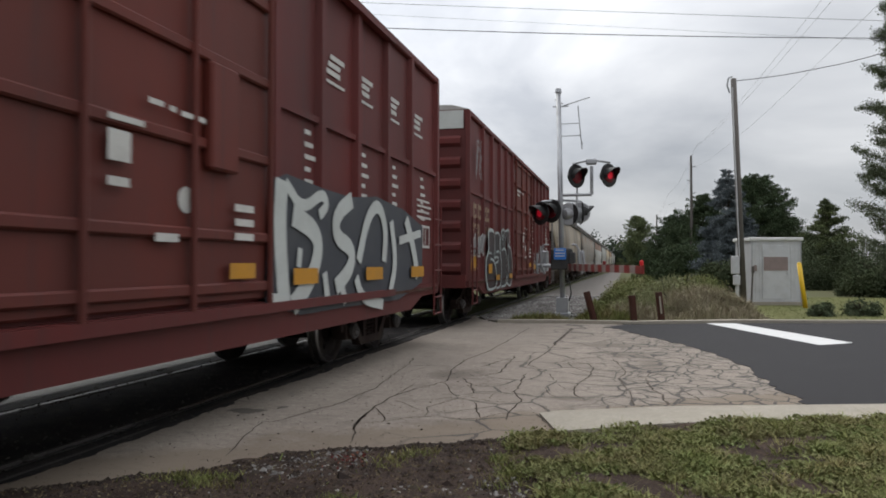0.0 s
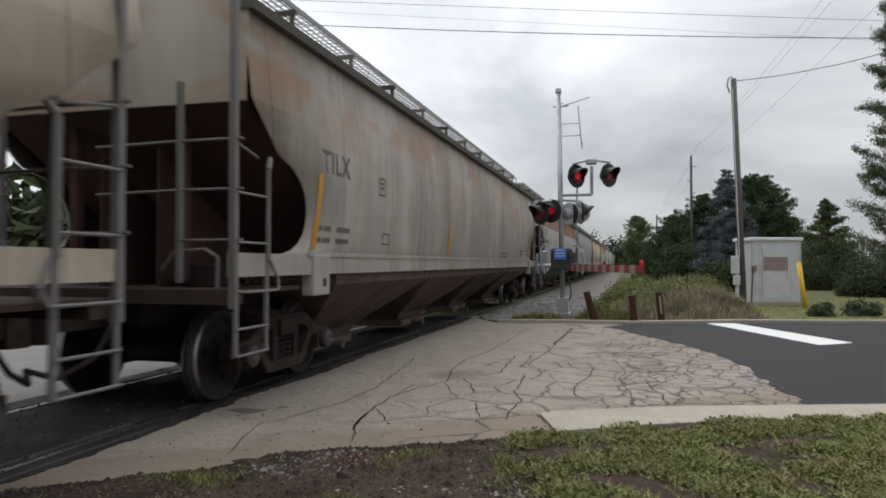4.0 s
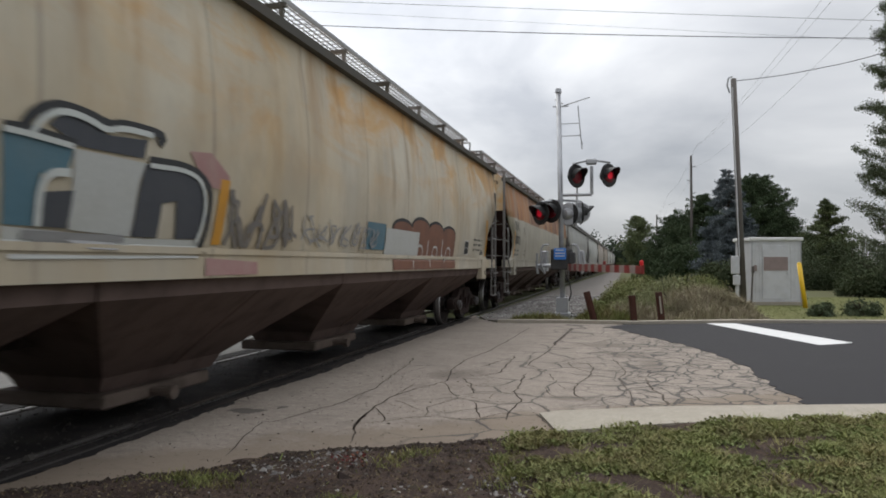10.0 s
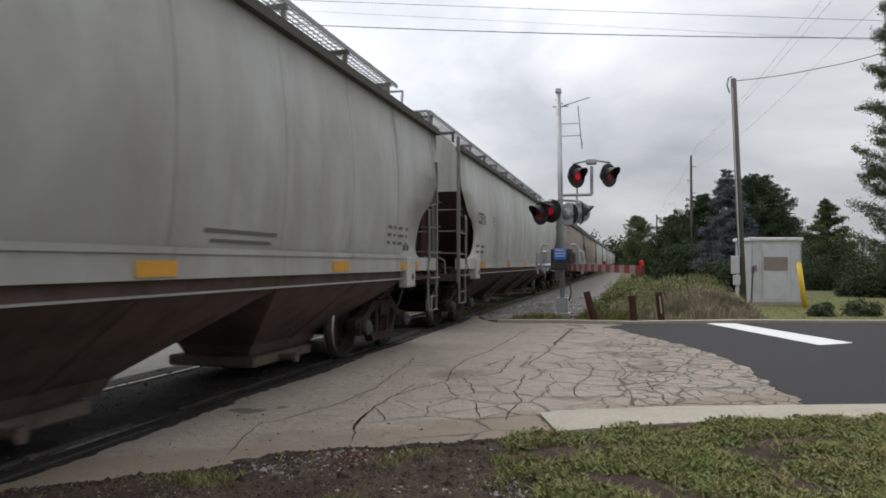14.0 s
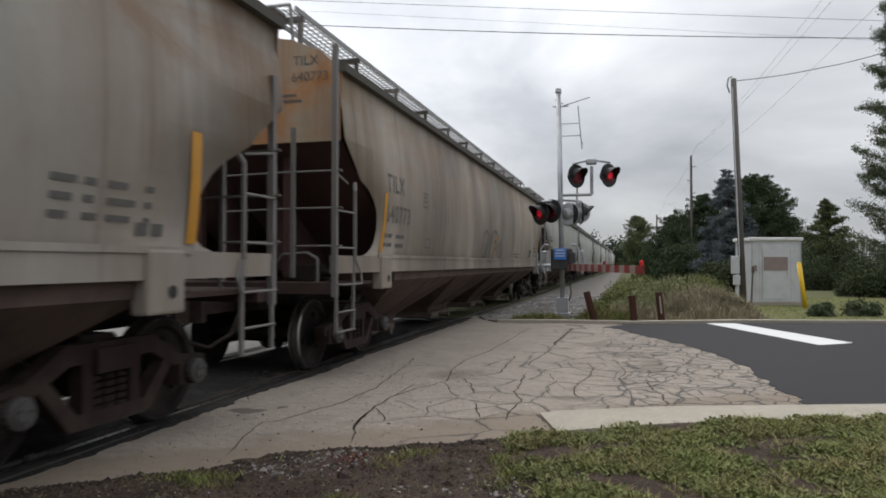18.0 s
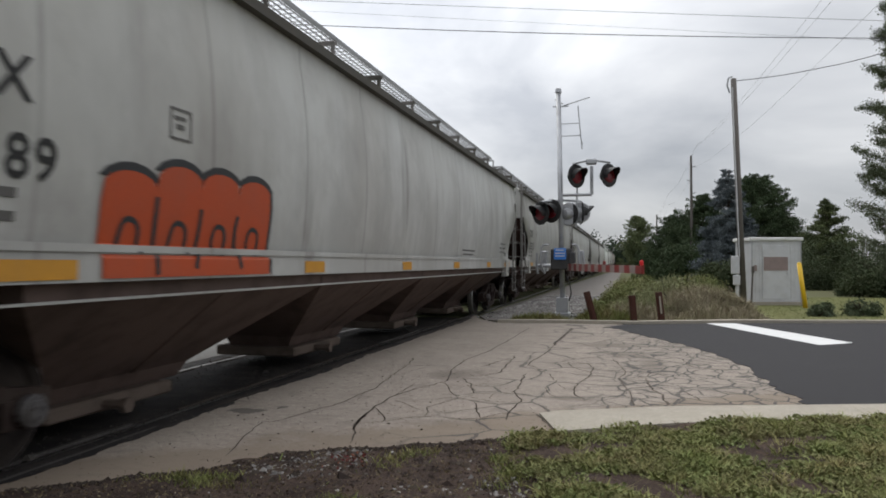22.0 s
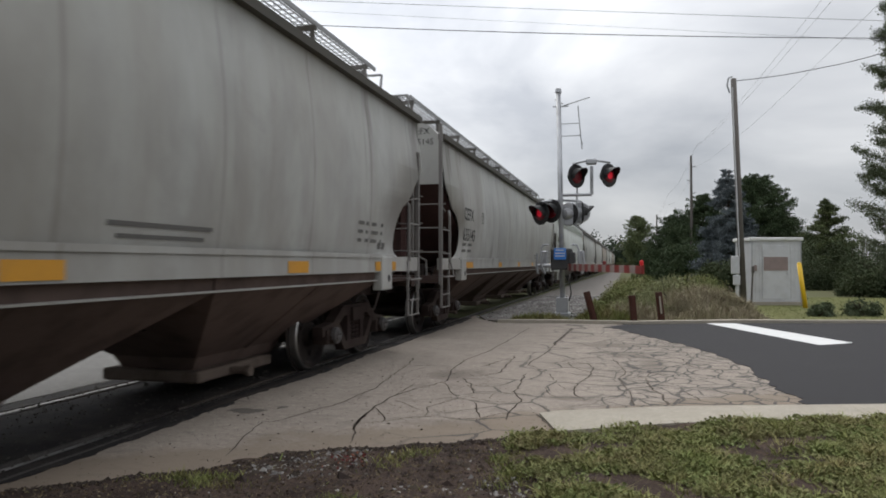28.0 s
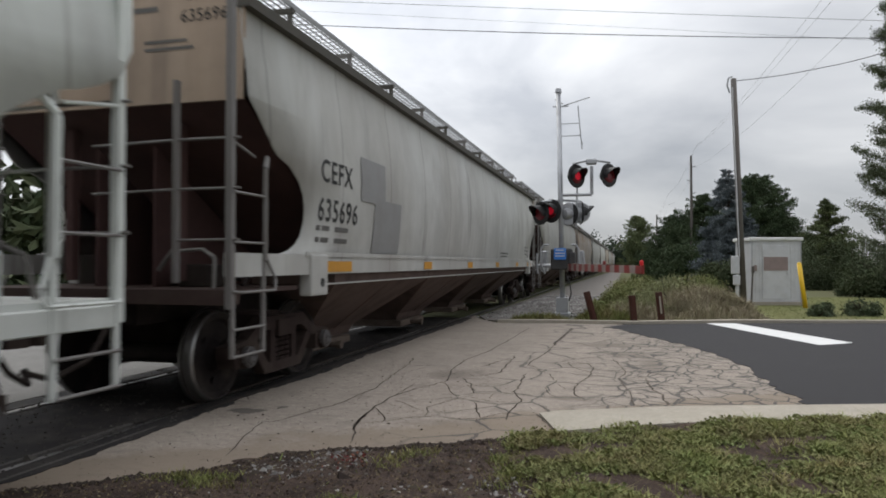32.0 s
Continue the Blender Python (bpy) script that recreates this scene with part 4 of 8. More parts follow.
def ladder(car, sx, sy, kind, paint=None):
    """Side ladder with its stirrup steps, or the ladder on the car's end. sx, sy: which corner."""
    paint = paint or M_LADDER
    bm = bmesh.new()
    y0 = post_at(sy)
    if kind == "side":
        box(bm, sx * 1.50 - 0.03, sx * 1.50 + 0.03, y0 - 0.032, y0 + 0.032, 0.98, 3.15 if sy > 0 else 3.90)
        y1 = y0 - sy * 0.54
        o = part("side_ladder", bm, paint, car)
        bm = bmesh.new()
        bar_path(bm, [(sx * 1.53, y1, 1.40), (sx * 1.53, y1, 2.24), (sx * 1.49, y1 - sy * 0.10, 2.36)], 0.026)
        part("stile", bm, paint, o)
        for y in (y0 - sy * 0.02, y1):
            part("step_hanger", boxes((sx * 1.51 - 0.015, sx * 1.51 + 0.015, y - 0.022, y + 0.022, 0.56, 1.40)), paint, o)
        for z in (0.57, 0.80, 1.55, 1.98):
            r = part("rung", RUNG_Y, paint, o)
            r.location = (sx * 1.53, min(y0, y1), z)
        part("rung", rods(((sx * 1.52, y0, 2.41), (sx * 1.47, y0 - sy * 0.45, 2.34), 0.013)), paint, o)
        # bowed hand hold below the sill
        bm = bmesh.new()
        bar_path(bm, [(sx * 1.53, y0, 1.13), (sx * 1.58, y0 - sy * 0.06, 1.12), (sx * 1.58, y1 - sy * 0.10, 1.12), (sx * 1.56, y1 - sy * 0.14, 1.22), (sx * 1.53, y1 - sy * 0.04, 1.40)], 0.014)
        part("hand_hold", bm, paint, o)
    else:
        x1 = sx * 0.97
        box(bm, x1 - 0.02, x1 + 0.02, y0 - 0.03, y0 + 0.03, 1.2, 2.96)
        o = part("end_ladder", bm, paint, car)
        for z in (1.57, 2.01, 2.44):
            r = part("rung", RUNG_X, paint, o)
            r.location = (min(sx * 1.50, x1), y0, z)
        if sx > 0:
            for z in (2.01, 2.44):
                part("grab_iron", rods(((x1, y0, z), (0.10, y0, z - 0.02), 0.013, 0.013, 6)), paint, o)
    return o


def build_hopper(rounded=False):
    """Covered hopper car. rounded: the newer white kind, with a round end opening, low end platforms and a screened walkway."""
    car = empty("hopper_car")
    skin = paints["white" if rounded else "grey"]
    rails = skin if rounded else M_LADDER
    lead, tail = (CUT_LEAD_ROUND, CUT_TAIL_ROUND) if rounded else (CUT_LEAD, CUT_TAIL)
    for s in (1, -1):
        part("side_sheet", side_sheet(s, lead, tail), skin, car, smooth=True)
        y0, y1 = (-HL + 1.36, TAIL - 1.15) if rounded else (-HL + 0.03, TAIL - 0.03)
        bm = boxes((min(s * 1.42, s * 1.515), max(s * 1.42, s * 1.515), y0, y1, SILL0, SILL1))
        box(bm, min(s * 1.515, s * 1.53), max(s * 1.515, s * 1.53), -HL + 1.4, HL - 1.4, SILL1 - 0.02, SILL1 + 0.03)
        part("side_sill", bm, skin, car)
        bm = boxes((min(s * 1.38, s * 1.52), max(s * 1.38, s * 1.52), TOP[-1] - 0.02, TOP[1] + 0.02, EAVE - 0.015, EAVE + 0.085))
        part("roof_edge", bm, skin if rounded else M_EAVE, car, "" if rounded else "grimy steel angle along the roof edge")
        for e in (-1, 1):
            if rounded:
                c = -HL + 1.52 if e < 0 else TAIL - 1.05
                bm = bevelled(boxes((min(s * 1.47, s * 1.53), max(s * 1.47, s * 1.53), c - 0.16, c + 0.16, 0.82, 1.44)), 0.02)
                j = part("jacking_pad", bm, skin, car, "white plate hanging below the sill")
                # no slot is cut: its shade is a black piece on the plate
                part("pad_hole", bevelled(boxes((min(s * 1.52, s * 1.534), max(s * 1.52, s * 1.534), c - 0.04, c + 0.04, 0.92, 1.10)), 0.003), M_INK, j, "flat black piece painted as the upright slot's shade")
                y = post_at(e)
                bm = bevelled(boxes((min(s * 1.43, s * 1.52), max(s * 1.43, s * 1.52), min(y, c - e * 0.16), max(y, c - e * 0.16), 0.95, 1.10)), 0.01)
                part("platform_beam", bm, skin, car, "white beam beside the end platform")
                continue
            c = -HL + 1.70 if e < 0 else TAIL - 1.58
            bm = bevelled(boxes((min(s * 1.40, s * 1.545), max(s * 1.40, s * 1.545), c - 0.21, c + 0.21, 1.00 if e > 0 else 1.02, 1.47)), 0.025, 2)
            j = part("jacking_pad", bm, skin, car)
            # the hole's dark inside is painted as a black disc on the pad
            part("pad_hole", rods(((s * 1.53, c + 0.06, 1.16), (s * 1.551, c + 0.06, 1.16), 0.05)), M_INK, j, "flat black disc painted as the round hole's shade")
    # roof, hatches and running boards
    bm = bmesh.new()
    prof = [(1.45, EAVE + 0.02), (1.2, 3.93), (0.8, 4.10), (0.35, 4.18), (-0.35, 4.18), (-0.8, 4.10), (-1.2, 3.93), (-1.45, EAVE + 0.02)]
    rows = [[bm.verts.new((x, y, z)) for x, z in prof] for y in (TOP[-1], TOP[1])]
    for i in range(len(prof) - 1):
        bm.faces.new((rows[0][i], rows[0][i + 1], rows[1][i + 1], rows[1][i]))
    part("roof", bm, skin, car)
    for k in range(4):
        y = -7.2 + 4.8 * k
        bm = bevelled(boxes((-0.30, 0.30, y - 2.2, y + 2.2, 4.17, 4.33)), 0.03)
        part("hatch_cover", bm, skin, car)
    for s in (1, -1):
        bm = bmesh.new()
        for k in range(6):
            x = s * (0.34 + k * 0.09)
            box(bm, x - 0.004, x + 0.004, -HL + 0.4, HL - 0.2, 4.53, 4.55)
        for k in range(128):
            y = -HL + 0.45 + k * 0.152
            box(bm, min(s * 0.34, s * 0.79), max(s * 0.34, s * 0.79), y - 0.004, y + 0.004, 4.532, 4.546)
        for x in (0.335, 0.79):
            box(bm, s * x - 0.012, s * x + 0.012, -HL + 0.4, HL - 0.2, 4.50, 4.565)
        w = part("running_board", bm, M_GRATE, car, "galvanised grating walkway along the roof")
        for k in range(11):
            y = -HL + 0.6 + k * 1.9
            bm = boxes((min(s * 0.32, s * 0.81), max(s * 0.32, s * 0.81), y - 0.035, y + 0.035, 4.44, 4.50))
            box(bm, s * 0.76 - 0.025, s * 0.76 + 0.025, y - 0.03, y + 0.03, 4.05, 4.46)
            part("bracket", bm, M_EAVE if k % 2 else M_LADDER, w)
    for e in (1, -1):
        # end wall, slope sheet, end sill platform
        y, p = TOP[e], post_at(e)
        bm = bmesh.new()
        pts = [(-1.44, 2.84), (1.44, 2.84), (1.46, EAVE)] + [(x, z + 0.003) for x, z in prof] + [(-1.46, EAVE)]
        prism(bm, [(x, z) for x, z in pts if not (abs(x) == 1.45)], min(y, y - e * 0.03), max(y, y - e * 0.03), "xz")
        part("end_wall", bm, skin, car)
        bm = bmesh.new()
        a = [bm.verts.new(v) for v in ((-1.43, y - e * 0.05, 2.85), (1.43, y - e * 0.05, 2.85), (1.43, e * (HL - 2.98), 1.15), (-1.43, e * (HL - 2.98), 1.15))]
        bm.faces.new(a)
        b = [bm.verts.new(v.co + Vector((0, -e * 0.03, 0.03))) for v in a]
        bm.faces.new(b)
        part("slope_sheet", bm, M_BAY_WHITE if rounded else M_SLOPE, car, "dusty grey sloped end sheet" if rounded else "dark brown sloped end sheet")
        for sx in (1, -1):
            bm = bmesh.new()
            prism(bm, [(p - e * 0.55, 1.13), (p - e * 0.55, 2.50), (p - e * 2.95, 1.13)], sx * 0.33 - 0.01, sx * 0.33 + 0.01, "yz")
            part("shear_plate", bm, M_BAY_WHITE if rounded else M_SLOPE, car)
            bm = boxes((sx * 0.62 - 0.04, sx * 0.62 + 0.04, min(p - e * 0.5, p - e * 0.6), max(p - e * 0.5, p - e * 0.6), 1.2, 2.70))
            part("end_post", bm, M_SLOPE, car)
        bm = boxes((-1.47, 1.47, min(p, p - e * 0.20), max(p, p - e * 0.20), 0.95 if rounded else 1.01, 1.14))
        box(bm, -1.47, 1.47, min(p - e * 0.2, p - e * 1.3), max(p - e * 0.2, p - e * 1.3), 1.10, 1.14)
        part("end_sill", bm, skin if rounded else M_ENDSILL, car)
        bm = boxes((-0.42, 0.42, min(p - e * 0.2, p - e * 3.0), max(p - e * 0.2, p - e * 3.0), 0.80, 1.12))
        part("draft_sill", bm, M_UNDER, car)
        # brake gear on the platform
        bm = boxes((0.55, 0.95, min(p - e * 0.62, p - e * 1.0), max(p - e * 0.62, p - e * 1.0), 1.14, 1.36))
        rod(bm, (0.2, p - e * 0.85, 1.24), (1.1, p - e * 0.85, 1.24), 0.05, 0.05, 8)
        rod(bm, (1.05, p - e * 0.95, 1.14), (1.05, p - e * 1.15, 1.30), 0.03, 0.03, 6)
        part("brake_valve", bevelled(bm, 0.012), M_UNDER, car, "dark brake valve on the end platform")
        bm = bmesh.new()
        bar_path(bm, [(1.15, p - e * 0.30, 1.14), (1.12, p - e * 0.36, 1.42), (0.95, p - e * 0.42, 1.50), (0.60, p - e * 0.45, 1.48), (0.42, p - e * 0.50, 1.30)], 0.018)
        part("air_pipe", bm, M_LADDER_DARK, car)
        bogie(car, -HL + 1.80 if e < 0 else TAIL - 1.55)
        coupler(car, e, abs(p), 0.70)
        for sx in (1, -1):
            ladder(car, sx, e, "side", rails)
            ladder(car, sx, e, "end", rails)
        # crossover walkway rail at the end of the roof
        bm = bmesh.new()
        bar_path(bm, [(0.8, y - e * 0.08, 3.85), (0.8, y + e * 0.05, 4.52), (-0.8, y + e * 0.05, 4.52), (-0.8, y - e * 0.08, 3.85)], 0.022)
        for x in (-0.4, 0.0, 0.4):
            box(bm, x - 0.18, x + 0.18, min(y + e * 0.02, y - e * 0.28), max(y + e * 0.02, y - e * 0.28), 4.50, 4.53)
        part("end_walkway", bm, M_GRATE, car)
    # discharge bays, wall to wall below the sill
    for k in range(4):
        y = 0.29 + 4.03 * (k - 1.5)
        bm = bmesh.new()
        ring = []
        for hx, hy, z in ((1.44, 2.01, SILL0 + 0.04), (1.43, 2.0, 1.12), (0.50, 0.88, 0.40), (0.42, 0.82, 0.26)):
            ring.append([bm.verts.new(v) for v in ((-hx, y - hy, z), (hx, y - hy, z), (hx, y + hy, z), (-hx, y + hy, z))])
        for p, q in zip(ring, ring[1:]):
            for i in range(4):
                bm.faces.new((p[i], p[(i + 1) % 4], q[(i + 1) % 4], q[i]))
        bm.faces.new(ring[-1])
        b = part("discharge_bay", bm, M_BAY_LIGHT if rounded else M_BAY, car)
        bm = bevelled(boxes((-0.58, 0.58, y - 0.95, y + 0.55, 0.15, 0.27)), 0.02)
        rod(bm, (0.56, y - 0.35, 0.21), (0.80, y - 0.35, 0.21), 0.04, 0.04, 8)
        rod(bm, (0.76, y - 0.35, 0.21), (0.82, y - 0.35, 0.21), 0.065, 0.065, 6)
        part("outlet_gate", bm, M_BAY_MID, b, "dusty sliding gate under the bay")
        for s in (1, -1):
            # stiffening rib down the side of each bay
            bm = bmesh.new()
            rod(bm, (s * 1.43, y + 0.05, 1.13), (s * 0.52, y + 0.05, 0.41), 0.022, 0.022, 6)
            part("bay_rib", bm, M_BAY, b)
    bm = boxes((-0.30, 0.30, -HL + 2.6, HL - 2.6, 0.72, 1.0))
    part("centre_sill", bm, M_UNDER, car)
    part("brake_cylinder", lathe(bmesh.new(), [(HL - 3.2, 0.05), (HL - 3.18, 0.16), (HL - 2.8, 0.16), (HL - 2.75, 0.10), (HL - 2.6, 0.05)], "y", 14, (0.75, 0, 1.45)), M_UNDER, car)
    part("brake_wheel", lathe(bmesh.new(), [(HL - 0.06, 0.24), (HL - 0.03, 0.27), (HL, 0.24)], "y", 18, (-0.75, 0, 2.5)), M_LADDER_DARK, car)
    return car


def repaint(car, key):
    for o in car.children:
        if o.data is not None and o.name.split(".")[0] in ("side_sheet", "side_sill", "roof", "hatch_cover", "end_wall", "jacking_pad"):
            o.material_slots[0].link = "OBJECT"
            o.material_slots[0].material = paints[{"rusty": "pale", "beige_rust": "beige"}.get(key, key) if o.name.startswith("end_wall") else key]


def on_side(me, off=0.006):
    """Lay a flat mesh given as (along, height) in x, y on the near side of a hopper car. Reading runs away from the leading end."""
    for v in me.vertices:
        a, h = v.co.x, v.co.y
        w = bulge(h) if h > SILL1 else 1.515
        v.co = (w + off, a, h)
    return me


def flat_side(x):
    def lay(me, off=0.006):
        for v in me.vertices:
            v.co = (x + off, v.co.x, v.co.y)
        return me
    return lay


def lettering(car, text, y, z, size, material, lay=on_side, width=1.0, name="lettering", label="", bold=0.0):
    cu = bpy.data.curves.new("lettering", "FONT")
    cu.body, cu.size, cu.align_x, cu.offset = text, size, "LEFT", bold
    cu.resolution_u = 3
    cu.space_character = 1.12 if bold else 1.0
    tmp = new("tmp", cu)
    me = bpy.data.meshes.new_from_object(tmp.evaluated_get(bpy.context.evaluated_depsgraph_get()))
    bpy.data.objects.remove(tmp)
    for v in me.vertices:
        v.co = (y + v.co.x * width, z + v.co.y, 0)
    me.materials.clear()
    return part(name, lay(me), material, car, label)


def bar_rows(car, rows, material, lay=on_side, name="lettering_bar", off=0.006):
    """Plain bars for writing too small to read: rows of (y, z, width, height)."""
    for y, z, w, h in rows:
        me = bpy.data.meshes.new(name)
        me.from_pydata([(y, z, 0), (y + w, z, 0), (y + w, z + h, 0), (y, z + h, 0)], [], [(0, 1, 2, 3)])
        part(name, lay(me, off), material, car)


def quad_patch(car, y, z, w, h, material, name, label="", lay=on_side, lean=0.0, off=0.011, rows=3):
    bm = bmesh.new()
    prev = None
    for i in range(rows + 1):
        t = i / rows
        cur = [bm.verts.new((y + lean * t, z + h * t, 0)), bm.verts.new((y + w + lean * t, z + h * t, 0))]
        if prev:
            bm.faces.new((prev[0], prev[1], cur[1], cur[0]))
        prev = cur
    me = bpy.data.meshes.new(name)
    bm.to_mesh(me)
    bm.free()
    return part(name, lay(me, off), material, car, label)


def stroke(bm, pts, width, close=False):
    """A thick, round-cornered brush stroke through points, smoothed, in the flat."""
    p = [Vector(q) for q in pts]
    for _ in range(2):
        q = []
        n = len(p)
        for i in range(n if close else n - 1):
            a, b = p[i], p[(i + 1) % n]
            q += [a * 0.75 + b * 0.25, a * 0.25 + b * 0.75]
        p = q if close else [p[0]] + q + [p[-1]]
    n = len(p)
    rows = []
    for i in range(n):
        a, b = (p[i - 1], p[(i + 1) % n]) if close else (p[max(i - 1, 0)], p[min(i + 1, n - 1)])
        d = (b - a).normalized()
        k = width * 0.5
        rows.append((bm.verts.new((p[i].x - d.y * k, p[i].y + d.x * k, 0)), bm.verts.new((p[i].x + d.y * k, p[i].y - d.x * k, 0))))
    for i in range(n if close else n - 1):
        a, b = rows[i], rows[(i + 1) % n]
        bm.faces.new((a[0], a[1], b[1], b[0]))


def graffiti(car, y, z, w, h, seed, fill, outline, lay=on_side, letters=5, thick=0.16, label="", fat=False):
    """A run of loose sprayed shapes, no letters: fat strokes with a dark contour."""
    r = random.Random(seed)
    step = w / letters
    shapes = []
    for k in range(letters):
        c = y + step * (k + 0.5)
        hh = h * r.uniform(0.8, 1.08)
        lean = r.uniform(-0.25, 0.25) * step
        # a crooked upright, one or two hooks off it and a loose tail
        for _ in range(2):
            n = r.randint(4, 6)
            pts = []
            for i in range(n):
                t = i / (n - 1)
                pts.append((c + lean * (t - 0.5) + step * r.uniform(-0.48, 0.48), z + hh * min(max(t + r.uniform(-0.28, 0.28), 0.0), 1.0)))
            shapes.append((pts, r.random() < 0.4))
        shapes.append(([(c - step * 0.45, z + hh * r.uniform(0, 0.3)), (c + lean, z + hh * r.uniform(0.3, 0.7)), (c + step * 0.5, z + hh * r.uniform(0.0, 1.0))], False))
    for name, width, mat, off in (("graffiti_outline", thick * 1.55, outline, 0.008), ("graffiti_fill", thick, fill, 0.022)):
        if fill is outline and name == "graffiti_outline":
            continue
        for k, (pts, close) in enumerate(shapes):
            bm = bmesh.new()
            stroke(bm, pts, width, close)
            me = bpy.data.meshes.new(name)
            bm.to_mesh(me)
            bm.free()
            part(name, lay(me, off + 0.0006 * k), mat, car, label if name == "graffiti_fill" else "")


def hopper_end(me, x, z):
    """Lay flat writing on the wall above a hopper car's leading end."""
    for v in me.vertices:
        v.co = (x + v.co.x, TOP[-1] - 0.006, z + v.co.y)
    return me


def flat_mesh(name, polys):
    """Filled flat outlines in (along, height)."""
    verts, faces = [], []
    for poly in polys:
        k = len(verts)
        verts += [(p[0], p[1], 0) for p in poly]
        faces += [tuple(k + i for i in t) for t in tessellate_polygon([[Vector((p[0], p[1], 0)) for p in poly]])]
    me = bpy.data.meshes.new(name)
    me.from_pydata(verts, [], faces)
    return me


def bubble(car, y, z, w, h, seed, fill, outline, lay=on_side, lobes=4, label="", line=0.05, lines=None):
    """A filled sprayed block with a lobed top, dark contour and loose inner lines; no letters."""
    r = random.Random(seed)

    def contour(grow):
        pts = [(y - grow, z - grow * 0.4), (y + w + grow, z - grow * 0.4)]
        for k in range(lobes):
            c = y + w * (1 - (k + 0.5) / lobes)
            hh = tops[k]
            for i in range(9):
                a = math.pi * i / 8
                pts.append((c + (w / lobes * 0.52 + grow) * math.cos(a), z + hh + (h * 0.16 + grow) * math.sin(a) - (0.10 * h if i in (0, 8) else 0)))
        return pts
    tops = [h * r.uniform(0.70, 0.84) for _ in range(lobes)]
    part("graffiti_outline", lay(fine(flat_mesh("graffiti_outline", [contour(line)])), 0.008), outline, car)
    part("graffiti_fill", lay(fine(flat_mesh("graffiti_fill", [contour(0.0)])), 0.013), fill, car, label)
    bm = bmesh.new()
    for k in range(lobes - 1):
        c = y + w * (k + 1) / lobes
        stroke(bm, [(c, z + h * r.uniform(0.6, 0.75)), (c + r.uniform(-0.05, 0.05), z + h * 0.4), (c + r.uniform(-0.12, 0.12), z + h * r.uniform(0.0, 0.15))], line * 0.8)
    for k in range(lobes):
        c = y + w * (k + 0.5) / lobes
        q = w / lobes * 0.2
        stroke(bm, [(c - q, z + h * 0.25), (c - q * 0.6, z + h * 0.5), (c + q, z + h * 0.45), (c + q * 0.8, z + h * 0.2)], line * 0.7, r.random() < 0.5)
    me = bpy.data.meshes.new("graffiti_line")
    bm.to_mesh(me)
    bm.free()
    part("graffiti_line", lay(me, 0.017), lines or outline, car)


def fine(me):
    """Cut long faces up, so that they can follow a curved plate."""
    bm = bmesh.new()
    bm.from_mesh(me)
    for k in range(1, 30):
        bmesh.ops.bisect_plane(bm, geom=bm.verts[:] + bm.edges[:] + bm.faces[:], plane_co=(0, 1.2 + k * 0.1, 0), plane_no=(0, 1, 0))
    bm.to_mesh(me)
    bm.free()
    return me


